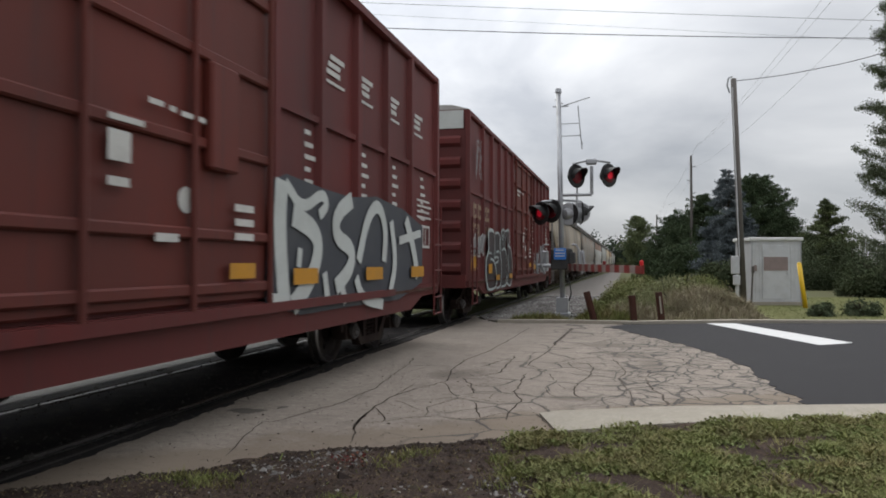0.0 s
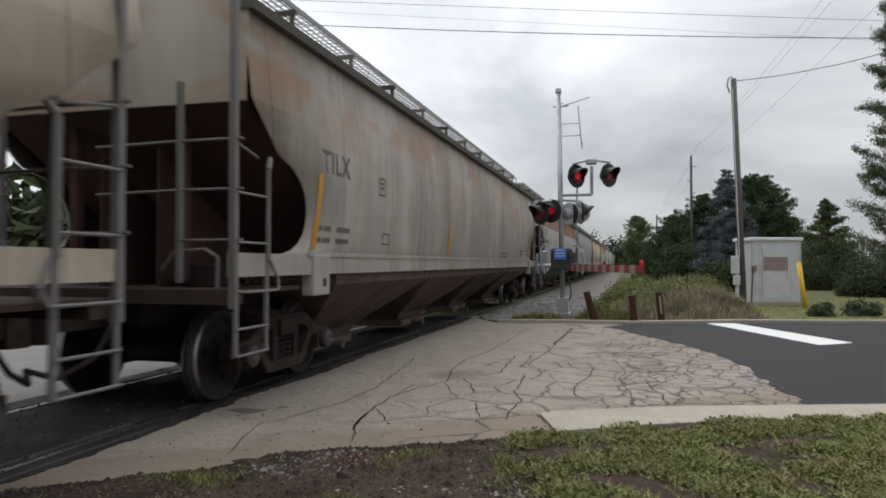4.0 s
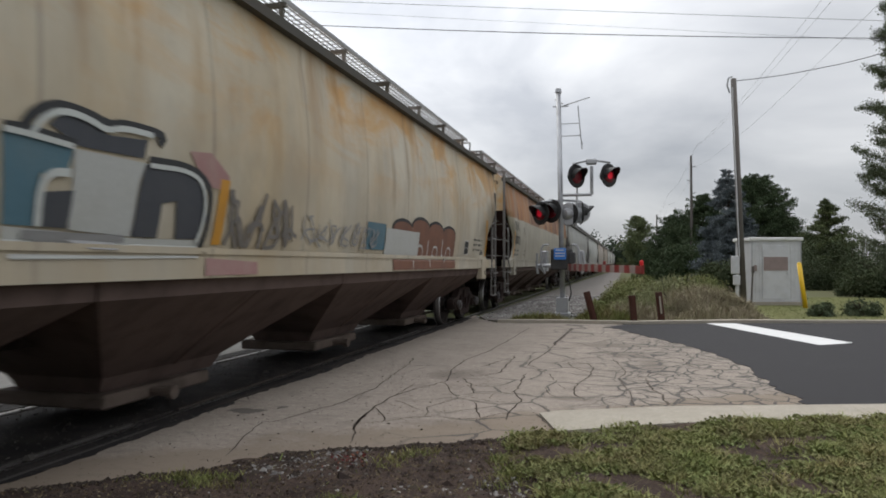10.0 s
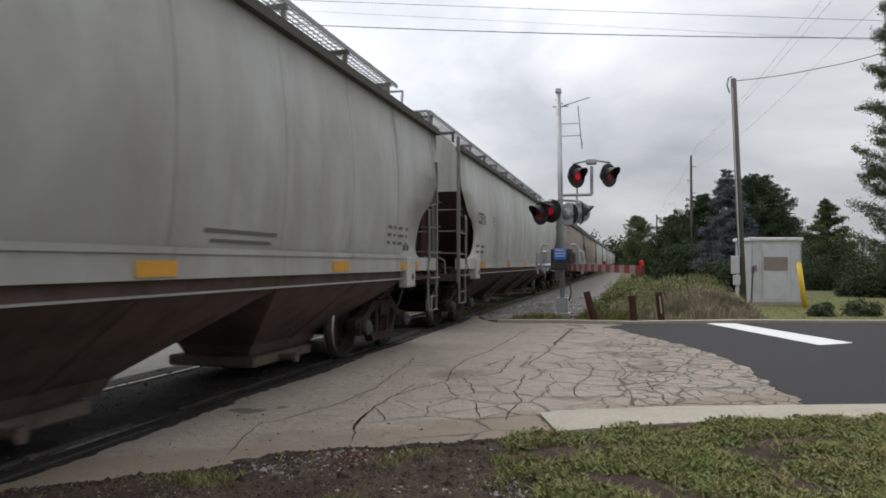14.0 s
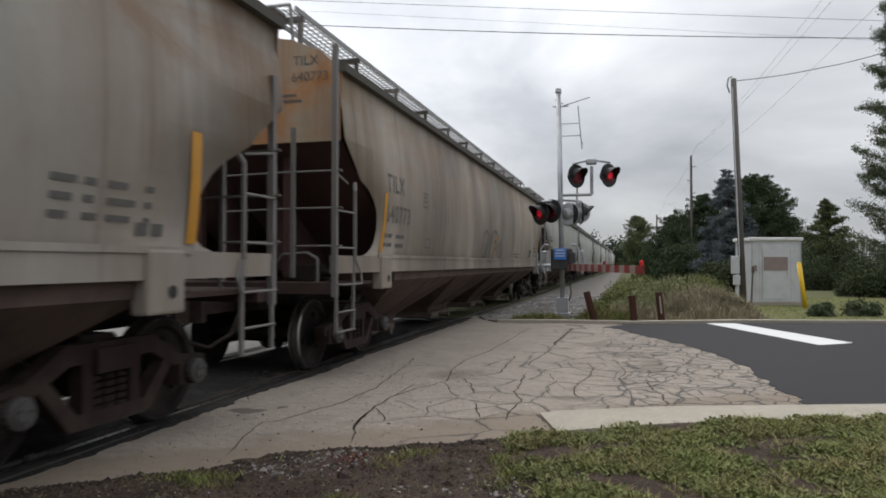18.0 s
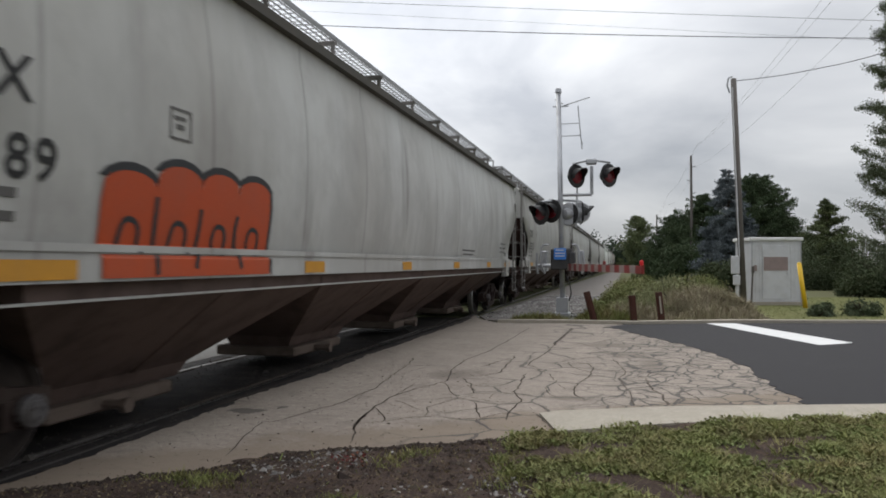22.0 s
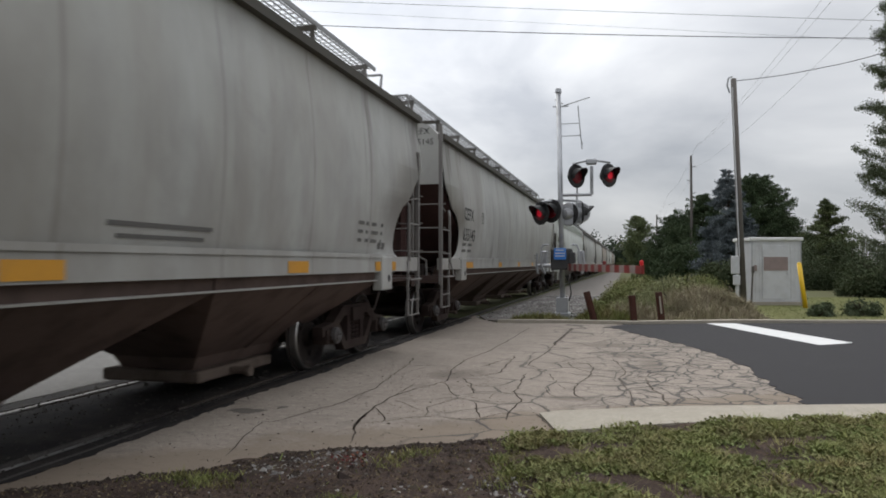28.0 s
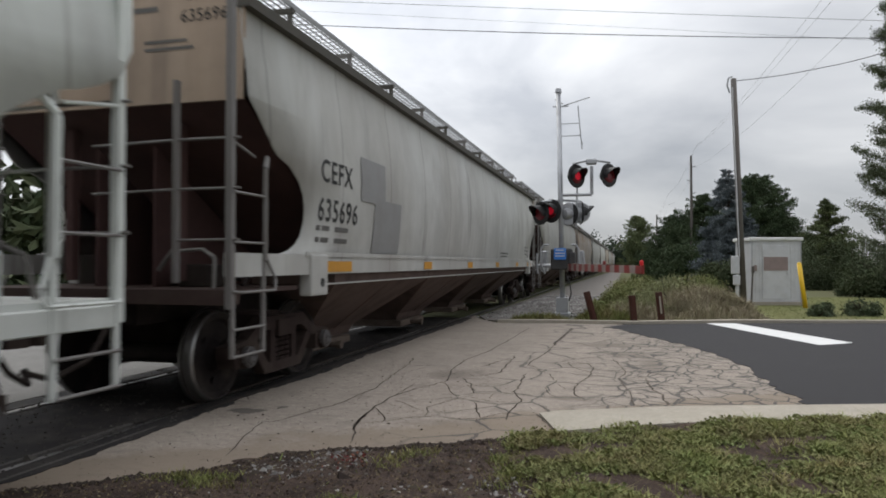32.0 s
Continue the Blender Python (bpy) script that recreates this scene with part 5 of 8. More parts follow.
def marks(car, text, number, y=1.72, ink=M_INK, big=0.35, z=2.25, faded=M_INK_FADED, yellow=True, width=0.98, strips=5.77):
    """Reporting marks, data stencils and reflectors of a hopper car, on the side that faces the road."""
    y0 = -HL + y
    if text:
        lettering(car, text, y0, z, big, ink, bold=0.006, width=width)
    if number:
        lettering(car, number, y0 - 0.05, z - 0.43, big, ink, bold=0.006, width=width * (1.15 if width > 1.1 else 1.0))
    if text and number:
        lettering(car, text, 0.0, 0.0, 0.165, ink, lambda me, off=0.0: hopper_end(me, 0.82, 3.78))
        lettering(car, number, 0.0, 0.0, 0.165, ink, lambda me, off=0.0: hopper_end(me, 0.80, 3.58))
        bar_rows(car, [(0.30, 3.84, 0.32, 0.05), (0.30, 3.70, 0.26, 0.05), (0.42, 3.40, 0.45, 0.03), (0.42, 3.33, 0.52, 0.03)], faded, lambda me, off=0.0: hopper_end(me, 0.0, 0.0))
    # load limits beside the number, in two broken rows
    for k, zz in enumerate((1.73, 1.60)):
        for a, w in ((0.0, 0.10), (0.14, 0.20), (0.50, 0.38)):
            bar_rows(car, [(y0 - 0.05 + a, zz, w, 0.055)], faded)
    # data block and consolidated stencil towards the tail
    for k, (a, w) in enumerate(((0.0, 0.20), (0.26, 0.12), (0.46, 0.26), (0.82, 0.08))):
        bar_rows(car, [(HL - 2.75 + a, 1.86 - 0.11 * r, w * (1 - 0.15 * ((r + k) % 3)), 0.045) for r in range(3)], M_INK_FADED)
    bar_rows(car, [(HL - 2.0, 1.56, 0.12, 0.09), (HL - 1.84, 1.56, 0.12, 0.09)], M_INK_FADED)
    if not yellow:
        quad_patch(car, HL - 3.60, 1.56, 0.36, 0.26, M_BLACK, "stencil_block", "black stencil block with a white edge", rows=2, off=0.005)
        bar_rows(car, [(HL - 3.62, 1.82, 0.40, 0.018), (HL - 3.62, 1.542, 0.40, 0.018), (HL - 3.62, 1.56, 0.02, 0.26), (HL - 3.24, 1.56, 0.02, 0.26), (HL - 3.57, 1.68, 0.30, 0.014)], M_WHITE, name="stencil_frame", off=0.011)
    if not yellow or text == "SHPX":
        bar_rows(car, [(y0 + 2.0, 1.62, 0.30, 0.02), (y0 + 2.0, 1.76, 0.30, 0.02), (y0 + 2.0, 1.62, 0.02, 0.16), (y0 + 2.28, 1.62, 0.02, 0.16)], M_INK_FADED)
    f = -HL + (6.19 if y > 3 else 3.5)
    bar_rows(car, [(f, 2.28, 0.02, 0.24), (f, 2.28, 0.26, 0.02), (f, 2.50, 0.26, 0.02), (f + 0.24, 2.28, 0.02, 0.24), (f + 0.07, 2.36, 0.10, 0.04), (f + 0.05, 2.43, 0.14, 0.03)], M_INK_FADED, name="stencil_frame")
    bar_rows(car, [(3.0, 1.62, 1.2, 0.035), (3.1, 1.54, 1.0, 0.03)], M_INK_FADED)
    if yellow:
        for ry, rw in ((1.70, 0.95), (strips, 0.49), (strips + 3.28, 0.46), (strips + 6.5, 0.46), (strips + 9.8, 0.46), (2 * HL - 2.15, 0.85)):
            if ry < 2 * HL - 1.5:
                quad_patch(car, -HL + ry, SILL0 + 0.02, rw, 0.12, M_YELLOW, "reflector_strip", "yellow reflector strip", off=0.008, rows=1)


def upright_reflectors(car, mid):
    """Older style: tall yellow stripes on the side plate."""
    quad_patch(car, -HL + 1.52, 1.52, 0.12, 0.82, M_YELLOW, "reflector_strip", "tall yellow reflector stripe", rows=6, lean=0.09)
    quad_patch(car, mid, 1.52, 0.13, 0.54, M_YELLOW, "reflector_strip", "narrow yellow reflector stripe", rows=4, lean=0.07)
    quad_patch(car, 3.6, 1.56, 0.06, 0.40, M_YELLOW, "reflector_strip", "narrow yellow reflector stripe", rows=3, lean=0.05)
    quad_patch(car, HL - 1.44, 1.52, 0.13, 0.86, M_YELLOW, "reflector_strip", "tall yellow reflector stripe", rows=6, lean=-0.02)


def end_lay(me, x, z):
    """Lay flat writing on the leading end of a boxcar."""
    for v in me.vertices:
        v.co = (x + v.co.x, -7.775, z + v.co.y)
    return me


def build_boxcar(lead):
    """High-cube boxcar of oxide red plate with outside posts and a sliding door."""
    L, W, Z0, Z1 = 7.75, 1.55, 0.66, 4.62
    car = empty("boxcar")
    for s in (1, -1):
        bm = boxes((min(s * 1.49, s * 1.51), max(s * 1.49, s * 1.51), -L, L, 1.0, Z1))
        part("side_wall", bm, paints["red"], car)
        bm = bmesh.new()
        prism(bm, [(-L, 1.02), (L, 1.02), (L, 0.86), (L - 1.0, 0.84), (L - 1.6, Z0), (-L + 1.6, Z0), (-L + 1.0, 0.84), (-L, 0.86)], min(s * 1.48, s * 1.56), max(s * 1.48, s * 1.56))
        part("side_sill", bm, paints["red"], car)
        part("sill_lip", boxes((min(s * 1.56, s * 1.60), max(s * 1.56, s * 1.60), -L + 0.2, L - 0.2, 0.93, 0.97)), M_RUST, car, "rusty lip along the sill")
        bm = bevelled(boxes((min(s * 1.40, s * 1.58), max(s * 1.40, s * 1.58), -L, L, Z1 - 0.12, Z1)), 0.02)
        part("top_rail", bm, paints["red"], car)
        for y in (-7.69, -6.2, -5.1, -4.0, -2.95, -1.92, 1.92, 2.95, 4.0, 5.1, 6.2, 7.69):
            bm = bmesh.new()
            prism(bm, [(s * 1.50, y - 0.10), (s * 1.58, y - 0.055), (s * 1.58, y + 0.055), (s * 1.50, y + 0.10)], 1.0, Z1 - 0.1, "xy")
            part("side_post", bm, paints["red"], car)
        for z in (2.87,):
            for y0, y1 in ((-L, -1.9), (1.9, L)):
                bm = boxes((min(s * 1.50, s * 1.555), max(s * 1.50, s * 1.555), y0, y1, z, z + 0.07))
                part("side_rib", bm, paints["red"], car)
        # sliding door with its ribs, rods and track
        bm = bevelled(boxes((min(s * 1.52, s * 1.57), max(s * 1.52, s * 1.57), -1.75, 1.75, 1.05, 4.42)), 0.015)
        d = part("sliding_door", bm, paints["red_door"], car, "faded red sliding door")
        for z in (1.12, 1.55, 2.25, 2.95, 3.65, 4.30):
            part("door_rib", bevelled(boxes((min(s * 1.57, s * 1.615), max(s * 1.57, s * 1.615), -1.72, 1.72, z, z + 0.09)), 0.015), paints["red_door"], d)
        for y in (-1.7, -0.55, 0.55, 1.7):
            part("lock_rod", rods(((s * 1.62, y, 1.0), (s * 1.62, y, 4.4), 0.028)), paints["red_door"], d)
        part("latch_box", bevelled(boxes((min(s * 1.57, s * 1.66), max(s * 1.57, s * 1.66), 0.72, 1.12, 2.1, 2.95)), 0.02), paints["red_door"], d)
        for z in (0.92, 4.44):
            part("door_track", boxes((min(s * 1.54, s * 1.64), max(s * 1.54, s * 1.64), -1.9, 5.2 if s > 0 else 1.9, z, z + 0.09)), paints["red"], car)
    bm = bmesh.new()
    prism(bm, [(-1.55, Z1), (1.55, Z1), (1.2, Z1 + 0.10), (0, Z1 + 0.16), (-1.2, Z1 + 0.10)], -L, L, "xz")
    part("roof", bm, paints["pale"], car, "pale galvanised roof")
    part("floor", boxes((-1.45, 1.45, -L, L, 0.95, 1.05)), M_UNDER, car)
    for e in (1, -1):
        bm = boxes((-1.5, 1.5, min(e * L, e * (L - 0.05)), max(e * L, e * (L - 0.05)), 0.95, Z1))
        part("end_wall", bm, paints["red"], car)
        for k in range(7):
            z = 1.25 + k * 0.45
            bm = bmesh.new()
            prism(bm, [(e * L, z - 0.12), (e * (L + 0.07), z - 0.05), (e * (L + 0.07), z + 0.05), (e * L, z + 0.12)], -1.38, 1.38, "yz")
            part("end_rib", bm, paints["red"], car)
        part("end_panel", boxes((-1.44, 1.44, min(e * L, e * (L + 0.02)), max(e * L, e * (L + 0.02)), 4.22, Z1 - 0.02)), M_SPRAY_W, car, "white panel at the top of the end")
        part("end_sill", boxes((-1.5, 1.5, min(e * L, e * (L + 0.12)), max(e * L, e * (L + 0.12)), 0.85, 1.12)), paints["red"], car)
        part("draft_sill", boxes((-0.30, 0.30, min(e * (L - 2.5), e * (L + 0.4)), max(e * (L - 2.5), e * (L + 0.4)), 0.72, 1.0)), M_UNDER, car)
        part("platform", boxes((-0.9, 0.9, min(e * (L + 0.12), e * (L + 0.5)), max(e * (L + 0.12), e * (L + 0.5)), 1.08, 1.12)), M_GRATE, car)
        bogie(car, e * (L - 2.0))
        coupler(car, e, L, 1.0)
        for s in (1, -1):
            bm = bmesh.new()
            for y in (e * (L - 0.06), e * (L - 0.50)):
                rod(bm, (s * 1.62, y, 0.5), (s * 1.62, y, 2.35), 0.018, 0.018, 6)
            o = part("side_ladder", bm, paints["red"], car)
            for z in (0.52, 0.80, 1.25, 1.68, 2.11):
                part("rung", rods(((s * 1.63, e * (L - 0.06), z), (s * 1.63, e * (L - 0.50), z), 0.015, 0.015, 6)), paints["red"], o)
    part("centre_sill", boxes((-0.3, 0.3, -L + 2, L - 2, 0.62, 0.95)), M_UNDER, car)
    part("reservoir", lathe(bmesh.new(), [(-0.8, 0.1), (-0.7, 0.22), (0.7, 0.22), (0.8, 0.1)], "y", 14, (0.7, -1, 0.66)), M_UNDER, car)
    lay = flat_side(1.512)
    quad_patch(car, -L + 0.15, 1.22, 0.8, 0.3, M_YELLOW, "reflector_strip", "yellow reflector strip", lay, off=0.012, rows=1)
    for y, z, w, h in ((-5.99, 1.13, 0.45, 0.22), (-5.0, 0.95, 0.48, 0.13), (-3.0, 0.95, 0.48, 0.13), (1.02, 1.24, 0.40, 0.13), (2.14, 1.16, 0.55, 0.16), (4.08, 1.16, 0.60, 0.16), (5.95, 1.16, 0.65, 0.16)):
        quad_patch(car, y, z, w, h, M_YELLOW, "reflector_strip", "yellow reflector strip", flat_side(1.585), off=0.05, rows=1)
    for y in (2.6, 4.2, 5.4, 6.8):
        bar_rows(car, [(y, 2.72 - i * 0.13, 0.14 + 0.06 * ((i * 7) % 3), 0.05) for i in range(6)], M_WHITE, lay)
    bar_rows(car, [(L - 1.0, 1.62, 0.55, 0.04), (L - 1.0, 1.62, 0.04, 0.36), (L - 0.49, 1.62, 0.04, 0.36), (L - 1.0, 1.95, 0.55, 0.04), (L - 0.86, 1.66, 0.04, 0.28), (L - 0.72, 1.66, 0.04, 0.28)], M_WHITE, lay, "stencil_frame", 0.015)
    bar_rows(car, [(L - 1.15, 2.10 + i * 0.09, 0.8 - 0.1 * (i % 2), 0.035) for i in range(4)], M_WHITE, lay, off=0.01)
    return car


# cars in their order, leading car first: kind, paint, where its leading end or corner stands at the start
S_A, S_B = 0.010386, 11.8905
FIRST = 31.565


def run(t):
    """How far the train has gone after t seconds."""
    return S_B * t + S_A * t * t


hopper = build_hopper()
roster = [
    ("tan", "TILX", "640532", "old"), ("streaked", "TILX", "", "old"), ("rusty", "TILX", "637052", "old"), ("grey", "CEFX", "635738", "new"),
    ("beige", "SOXX", "638462", "old"), ("beige_rust", "TILX", "637076", "old"), ("grey", "CEFX", "380104", "new"), ("pale", "CEFX", "", "new"),
    ("brownish", "SOXX", "121929", "old"), ("dusky", "TILX", "640773", "old"), ("grey", "SOXX", "121903", "old"), ("pale", "CEFX", "635189", "new"),
    ("grey", "CEFX", "635127", "new"), ("pale", "CEFX", "380050", "new"), ("grey", "", "", "new"), ("grey", "CEFX", "635145", "new"),
    ("white", "SHPX", "464678", "new"), ("pale", "CEFX", "635696", "new"),
    ("grey", "", "", "new"), ("brownish", "", "", "old"), ("grey", "", "", "new"), ("pale", "", "", "new"), ("tan", "", "", "old"), ("grey", "", "", "new"),
    ("streaked", "", "", "old"), ("pale", "", "", "new"), ("grey", "", "", "new"),
]
WORDS = {"dusky": "dull grey smoke-streaked", "tan": "tan weathered", "streaked": "grey dark-streaked", "rusty": "white rusty-topped", "grey": "light grey dusty", "beige": "beige stained", "beige_rust": "beige rust-topped",
         "pale": "pale grey", "brownish": "grey brown-stained", "white": "clean white"}
OFFSET = {2: 0.30, 7: 0.3, 8: -0.2, 9: 0.2, 12: -0.2, 13: -0.25, 15: -0.1, 16: 0.2, 17: 0.15}
# how much longer or shorter single cars are than the usual one
LONGER = {8: 0.33, 9: -0.12, 10: -0.06, 11: -0.18, 12: -0.10, 14: -0.15}
train = []
for i, (key, text, number, style) in enumerate(roster):
    stretch = 1 + LONGER.get(i, 0.0) / (HL + TAIL)
    car = build_hopper(True) if key == "white" else hopper if i == 0 else copy_thing(hopper, pose(0, 0, 0))
    car.scale = (1, stretch, 1)
    train.append((car, FIRST + i * PITCH + HL * stretch + OFFSET.get(i, 0.0)))
# lettering comes after copying, so that each car carries its own
for (car, _), (key, text, number, style) in zip(train, roster):
    repaint(car, key)
    for o in car.children:
        if o.name.split(".")[0] == "discharge_bay" and key in ("rusty", "white", "tan"):
            o.material_slots[0].link = "OBJECT"
            o.material_slots[0].material = M_BAY_WHITE if key == "white" else M_BAY_LIGHT if key == "rusty" else M_BAY_MID
    tagged(car, WORDS[key] + " covered hopper railway car on the track", "railway car", "cars of the train")
    size, high = (0.30, 2.58) if key == "white" else (0.36, 2.54) if number == "637052" else (0.35, 2.38) if text == "TILX" else (0.34, 2.30) if text == "SOXX" else (0.31, 2.46) if number == "635738" else (0.355, 2.27)
    marks(car, text, number, y=2.05 if key == "white" else 3.13 if number == "635738" else 1.60 if number == "637052" else 1.38 if number == "635189" else 1.72, big=size, z=high, ink=M_INK if key in ("pale", "grey", "rusty", "white", "beige_rust", "brownish") else M_INK_FADED, yellow=style == "new", width=1.12 if key == "white" else 0.98, strips=5.0 if key == "white" else 3.85 if number == "635738" else 5.77)
    if style == "new":
        part("lower_flange", boxes((1.42, 1.47, -HL + 1.9, HL - 1.9, SILL0 - 0.125, SILL0 - 0.108)), paints[key], car, "thin pale flange under the side sill")
    if style == "old":
        upright_reflectors(car, {"640773": -0.14, "638462": -2.55, "637076": 0.56}.get(number, -2.76))

g = train[4][0]
# a large old piece, half painted over: teal block, pale panel, dark lobed shapes
for shape_name, ring, mat, off, words in (
    ("graffiti_fill", [(-4.56, 2.09), (-4.05, 2.08), (-4.10, 1.91), (-4.29, 1.88), (-4.29, 1.58), (-4.51, 1.58)], M_SPRAY_TEAL, 0.010, "weathered teal sprayed block"),
    ("graffiti_fill", [(-4.25, 2.17), (-4.14, 2.27), (-3.95, 2.26), (-3.78, 2.19), (-3.40, 2.22), (-3.43, 2.09), (-4.01, 2.08)], M_SPRAY_NIGHT, 0.011, "blue-black sprayed shape"),
    ("graffiti_fill", [(-4.05, 2.06), (-3.41, 2.06), (-3.47, 1.92), (-3.51, 1.55), (-4.05, 1.57), (-4.05, 1.83)], M_SPRAY_PANEL, 0.012, "pale grey painted-over panel"),
    ("graffiti_fill", [(-3.41, 2.06), (-2.88, 2.08), (-2.69, 1.97), (-2.65, 1.72), (-2.75, 1.56), (-3.02, 1.55), (-3.05, 1.83), (-3.21, 1.80), (-3.23, 1.55), (-3.50, 1.55), (-3.45, 1.92)], M_SPRAY_NIGHT, 0.014, "blue-black sprayed shape"),
    ("graffiti_fill", [(-4.26, 1.78), (-4.04, 1.81), (-4.06, 1.58), (-4.26, 1.58)], M_SPRAY_NIGHT, 0.015, "blue-black sprayed shape"),
    ("graffiti_fill", [(-2.92, 2.22), (-2.63, 2.25), (-2.36, 2.09), (-2.38, 1.97), (-2.67, 1.98), (-2.81, 2.11)], M_SPRAY_PINK, 0.009, "faded pink sprayed patch"),
    ("graffiti_fill", [(-2.67, 1.41), (-1.88, 1.38), (-1.87, 1.27), (-2.68, 1.27)], M_SPRAY_PINK, 0.010, "faded pink sprayed patch"),
    ("graffiti_fill", [(-4.51, 1.57), (-3.47, 1.54), (-2.70, 1.55), (-2.78, 1.41), (-4.49, 1.39)], M_SPRAY_PANEL, 0.009, "pale grey painted-over panel"),
):
    part(shape_name, on_side(fine(flat_mesh(shape_name, [ring])), off), mat, g, words)
for line, width, mat in (
    ([(-4.45, 2.10), (-4.38, 2.21), (-4.28, 2.27), (-4.17, 2.30), (-3.95, 2.29), (-3.77, 2.25), (-3.67, 2.29), (-3.21, 2.29), (-3.29, 2.21)], 0.060, M_SPRAY_K),
    ([(-4.38, 2.09), (-4.31, 2.20), (-4.17, 2.27), (-3.97, 2.26), (-3.80, 2.21), (-3.67, 2.26), (-3.36, 2.26)], 0.040, M_SPRAY_W),
    ([(-4.56, 2.11), (-4.41, 2.12), (-4.05, 2.09)], 0.050, M_SPRAY_K),
    ([(-4.56, 2.09), (-4.41, 2.09), (-4.07, 2.07)], 0.035, M_SPRAY_W),
    ([(-3.39, 2.09), (-2.89, 2.11), (-2.62, 1.98), (-2.62, 1.69), (-2.72, 1.45)], 0.050, M_SPRAY_K),
    ([(-3.38, 2.05), (-2.91, 2.07), (-2.71, 1.97), (-2.69, 1.72), (-2.77, 1.53)], 0.035, M_SPRAY_W),
    ([(-4.39, 1.53), (-3.57, 1.53)], 0.050, M_SPRAY_GY),
    ([(-4.31, 1.49), (-3.67, 1.48)], 0.050, M_SPRAY_GY),
    ([(-4.08, 1.91), (-4.23, 1.90), (-4.30, 1.80), (-4.29, 1.58)], 0.050, M_SPRAY_W),
):
    bm = bmesh.new()
    stroke(bm, line, width)
    me = bpy.data.meshes.new("graffiti_line")
    bm.to_mesh(me)
    bm.free()
    part("graffiti_line", on_side(me, 0.020 if mat is M_SPRAY_K else 0.024), mat, g)
graffiti(g, -HL + 7.7, 1.50, 1.3, 0.50, 5, M_SPRAY_FADED, M_SPRAY_FADED, letters=4, thick=0.04, label="brown sprayed scrawl")
graffiti(g, -HL + 9.1, 1.55, 2.3, 0.32, 37, M_SPRAY_GY, M_SPRAY_GY, letters=7, thick=0.022, label="thin grey sprayed scrawl")
quad_patch(g, -HL + 11.0, 1.55, 0.7, 0.36, M_SPRAY_TEAL, "paint_patch", "teal sprayed patch", rows=4)
bubble(g, -HL + 12.0, 1.27, 3.7, 0.80, 17, M_SPRAY_BR, M_SPRAY_K, lobes=4, label="red-brown sprayed graffiti block", lines=M_SPRAY_PANEL)
quad_patch(g, -HL + 11.7, 1.48, 1.6, 0.38, M_SPRAY_PANEL, "paint_patch", "pale painted-over patch", rows=4, off=0.019)
bubble(train[11][0], -HL + 2.85, 1.27, 2.15, 0.83, 23, M_SPRAY_OR, M_SPRAY_K, lobes=4, label="bright orange graffiti with black edges", line=0.06)
graffiti(train[13][0], -HL + 7.2, 1.52, 1.9, 0.55, 29, M_SPRAY_W, M_SPRAY_W, letters=4, thick=0.05, label="white sprayed scrawl")
for line, width in (
    ([(-1.56, 2.00), (-1.39, 2.13), (-1.05, 2.12), (-1.06, 1.93), (-1.15, 1.62), (-1.21, 1.51)], 0.07),
    ([(-1.05, 1.91), (-1.14, 1.68), (-1.21, 1.51), (-1.28, 1.63), (-1.24, 1.80)], 0.06),
    ([(-1.62, 1.82), (-1.57, 1.50), (-0.70, 1.43)], 0.06),
    ([(-0.64, 2.16), (-0.68, 1.79), (-0.70, 1.43)], 0.06),
    ([(-0.58, 1.86), (-0.43, 2.09), (-0.13, 2.20), (0.28, 2.08), (0.14, 1.81), (-0.17, 1.67), (-0.23, 1.42)], 0.08),
    ([(-0.22, 1.80), (-0.16, 1.95), (-0.01, 1.91)], 0.08),
    ([(0.15, 1.60), (0.43, 1.85), (0.76, 1.93), (0.83, 1.72), (0.57, 1.43)], 0.06),
    ([(0.15, 1.58), (0.40, 1.66), (0.32, 1.46)], 0.03),
):
    bm = bmesh.new()
    stroke(bm, line, width)
    me = bpy.data.meshes.new("graffiti_line")
    bm.to_mesh(me)
    bm.free()
    part("graffiti_line", on_side(me, 0.012), M_SPRAY_FADED, train[9][0], "faded smoky grey graffiti line")
quad_patch(train[17][0], -HL + 3.4, 1.50, 1.1, 0.72, M_SPRAY_GY, "paint_patch", "grey painted-over patch", rows=5)
quad_patch(train[17][0], -HL + 2.9, 2.15, 0.9, 0.55, M_SPRAY_GY, "paint_patch", "grey painted-over patch", rows=5)
w_car = train[16][0]
for k, key in ((17, "tan_end"), (9, "rust_end")):
    for o in train[k][0].children:
        if o.name.split(".")[0] == "end_wall":
            o.material_slots[0].material = paints[key]
quad_patch(w_car, -HL + 5.6, 1.5, 1.4, 0.36, M_BLOTCH, "paint_patch", "grey painted-over patch", rows=4)
graffiti(w_car, -HL + 3.08, 1.60, 0.7, 0.24, 41, M_SPRAY_K, M_SPRAY_K, letters=2, thick=0.03, label="small black scrawl")
for k in range(4):
    z = 3.36 + 0.11 * k
    bm = bmesh.new()
    prism(bm, [(1.44, z - 0.035), (1.52, z - 0.02), (1.52, z + 0.02), (1.44, z + 0.035)], TOP[-1] + 0.05, TOP[1] - 0.05, "xz")
    part("roof_rib", bm, paints["white"], w_car, "white pressed rib along the roof edge")
for k in range(19):
    y = -HL + 0.35 + k * 1.07
    part("walkway_post", boxes((1.27, 1.31, y, y + 0.05, EAVE + 0.10, EAVE + 0.66)), paints["white"], w_car)
    if k < 18:
        part("walkway_screen", boxes((1.285, 1.295, y + 0.05, y + 1.07, EAVE + 0.16, EAVE + 0.62)), M_UNDER, w_car, "dark mesh screen beside the walkway")
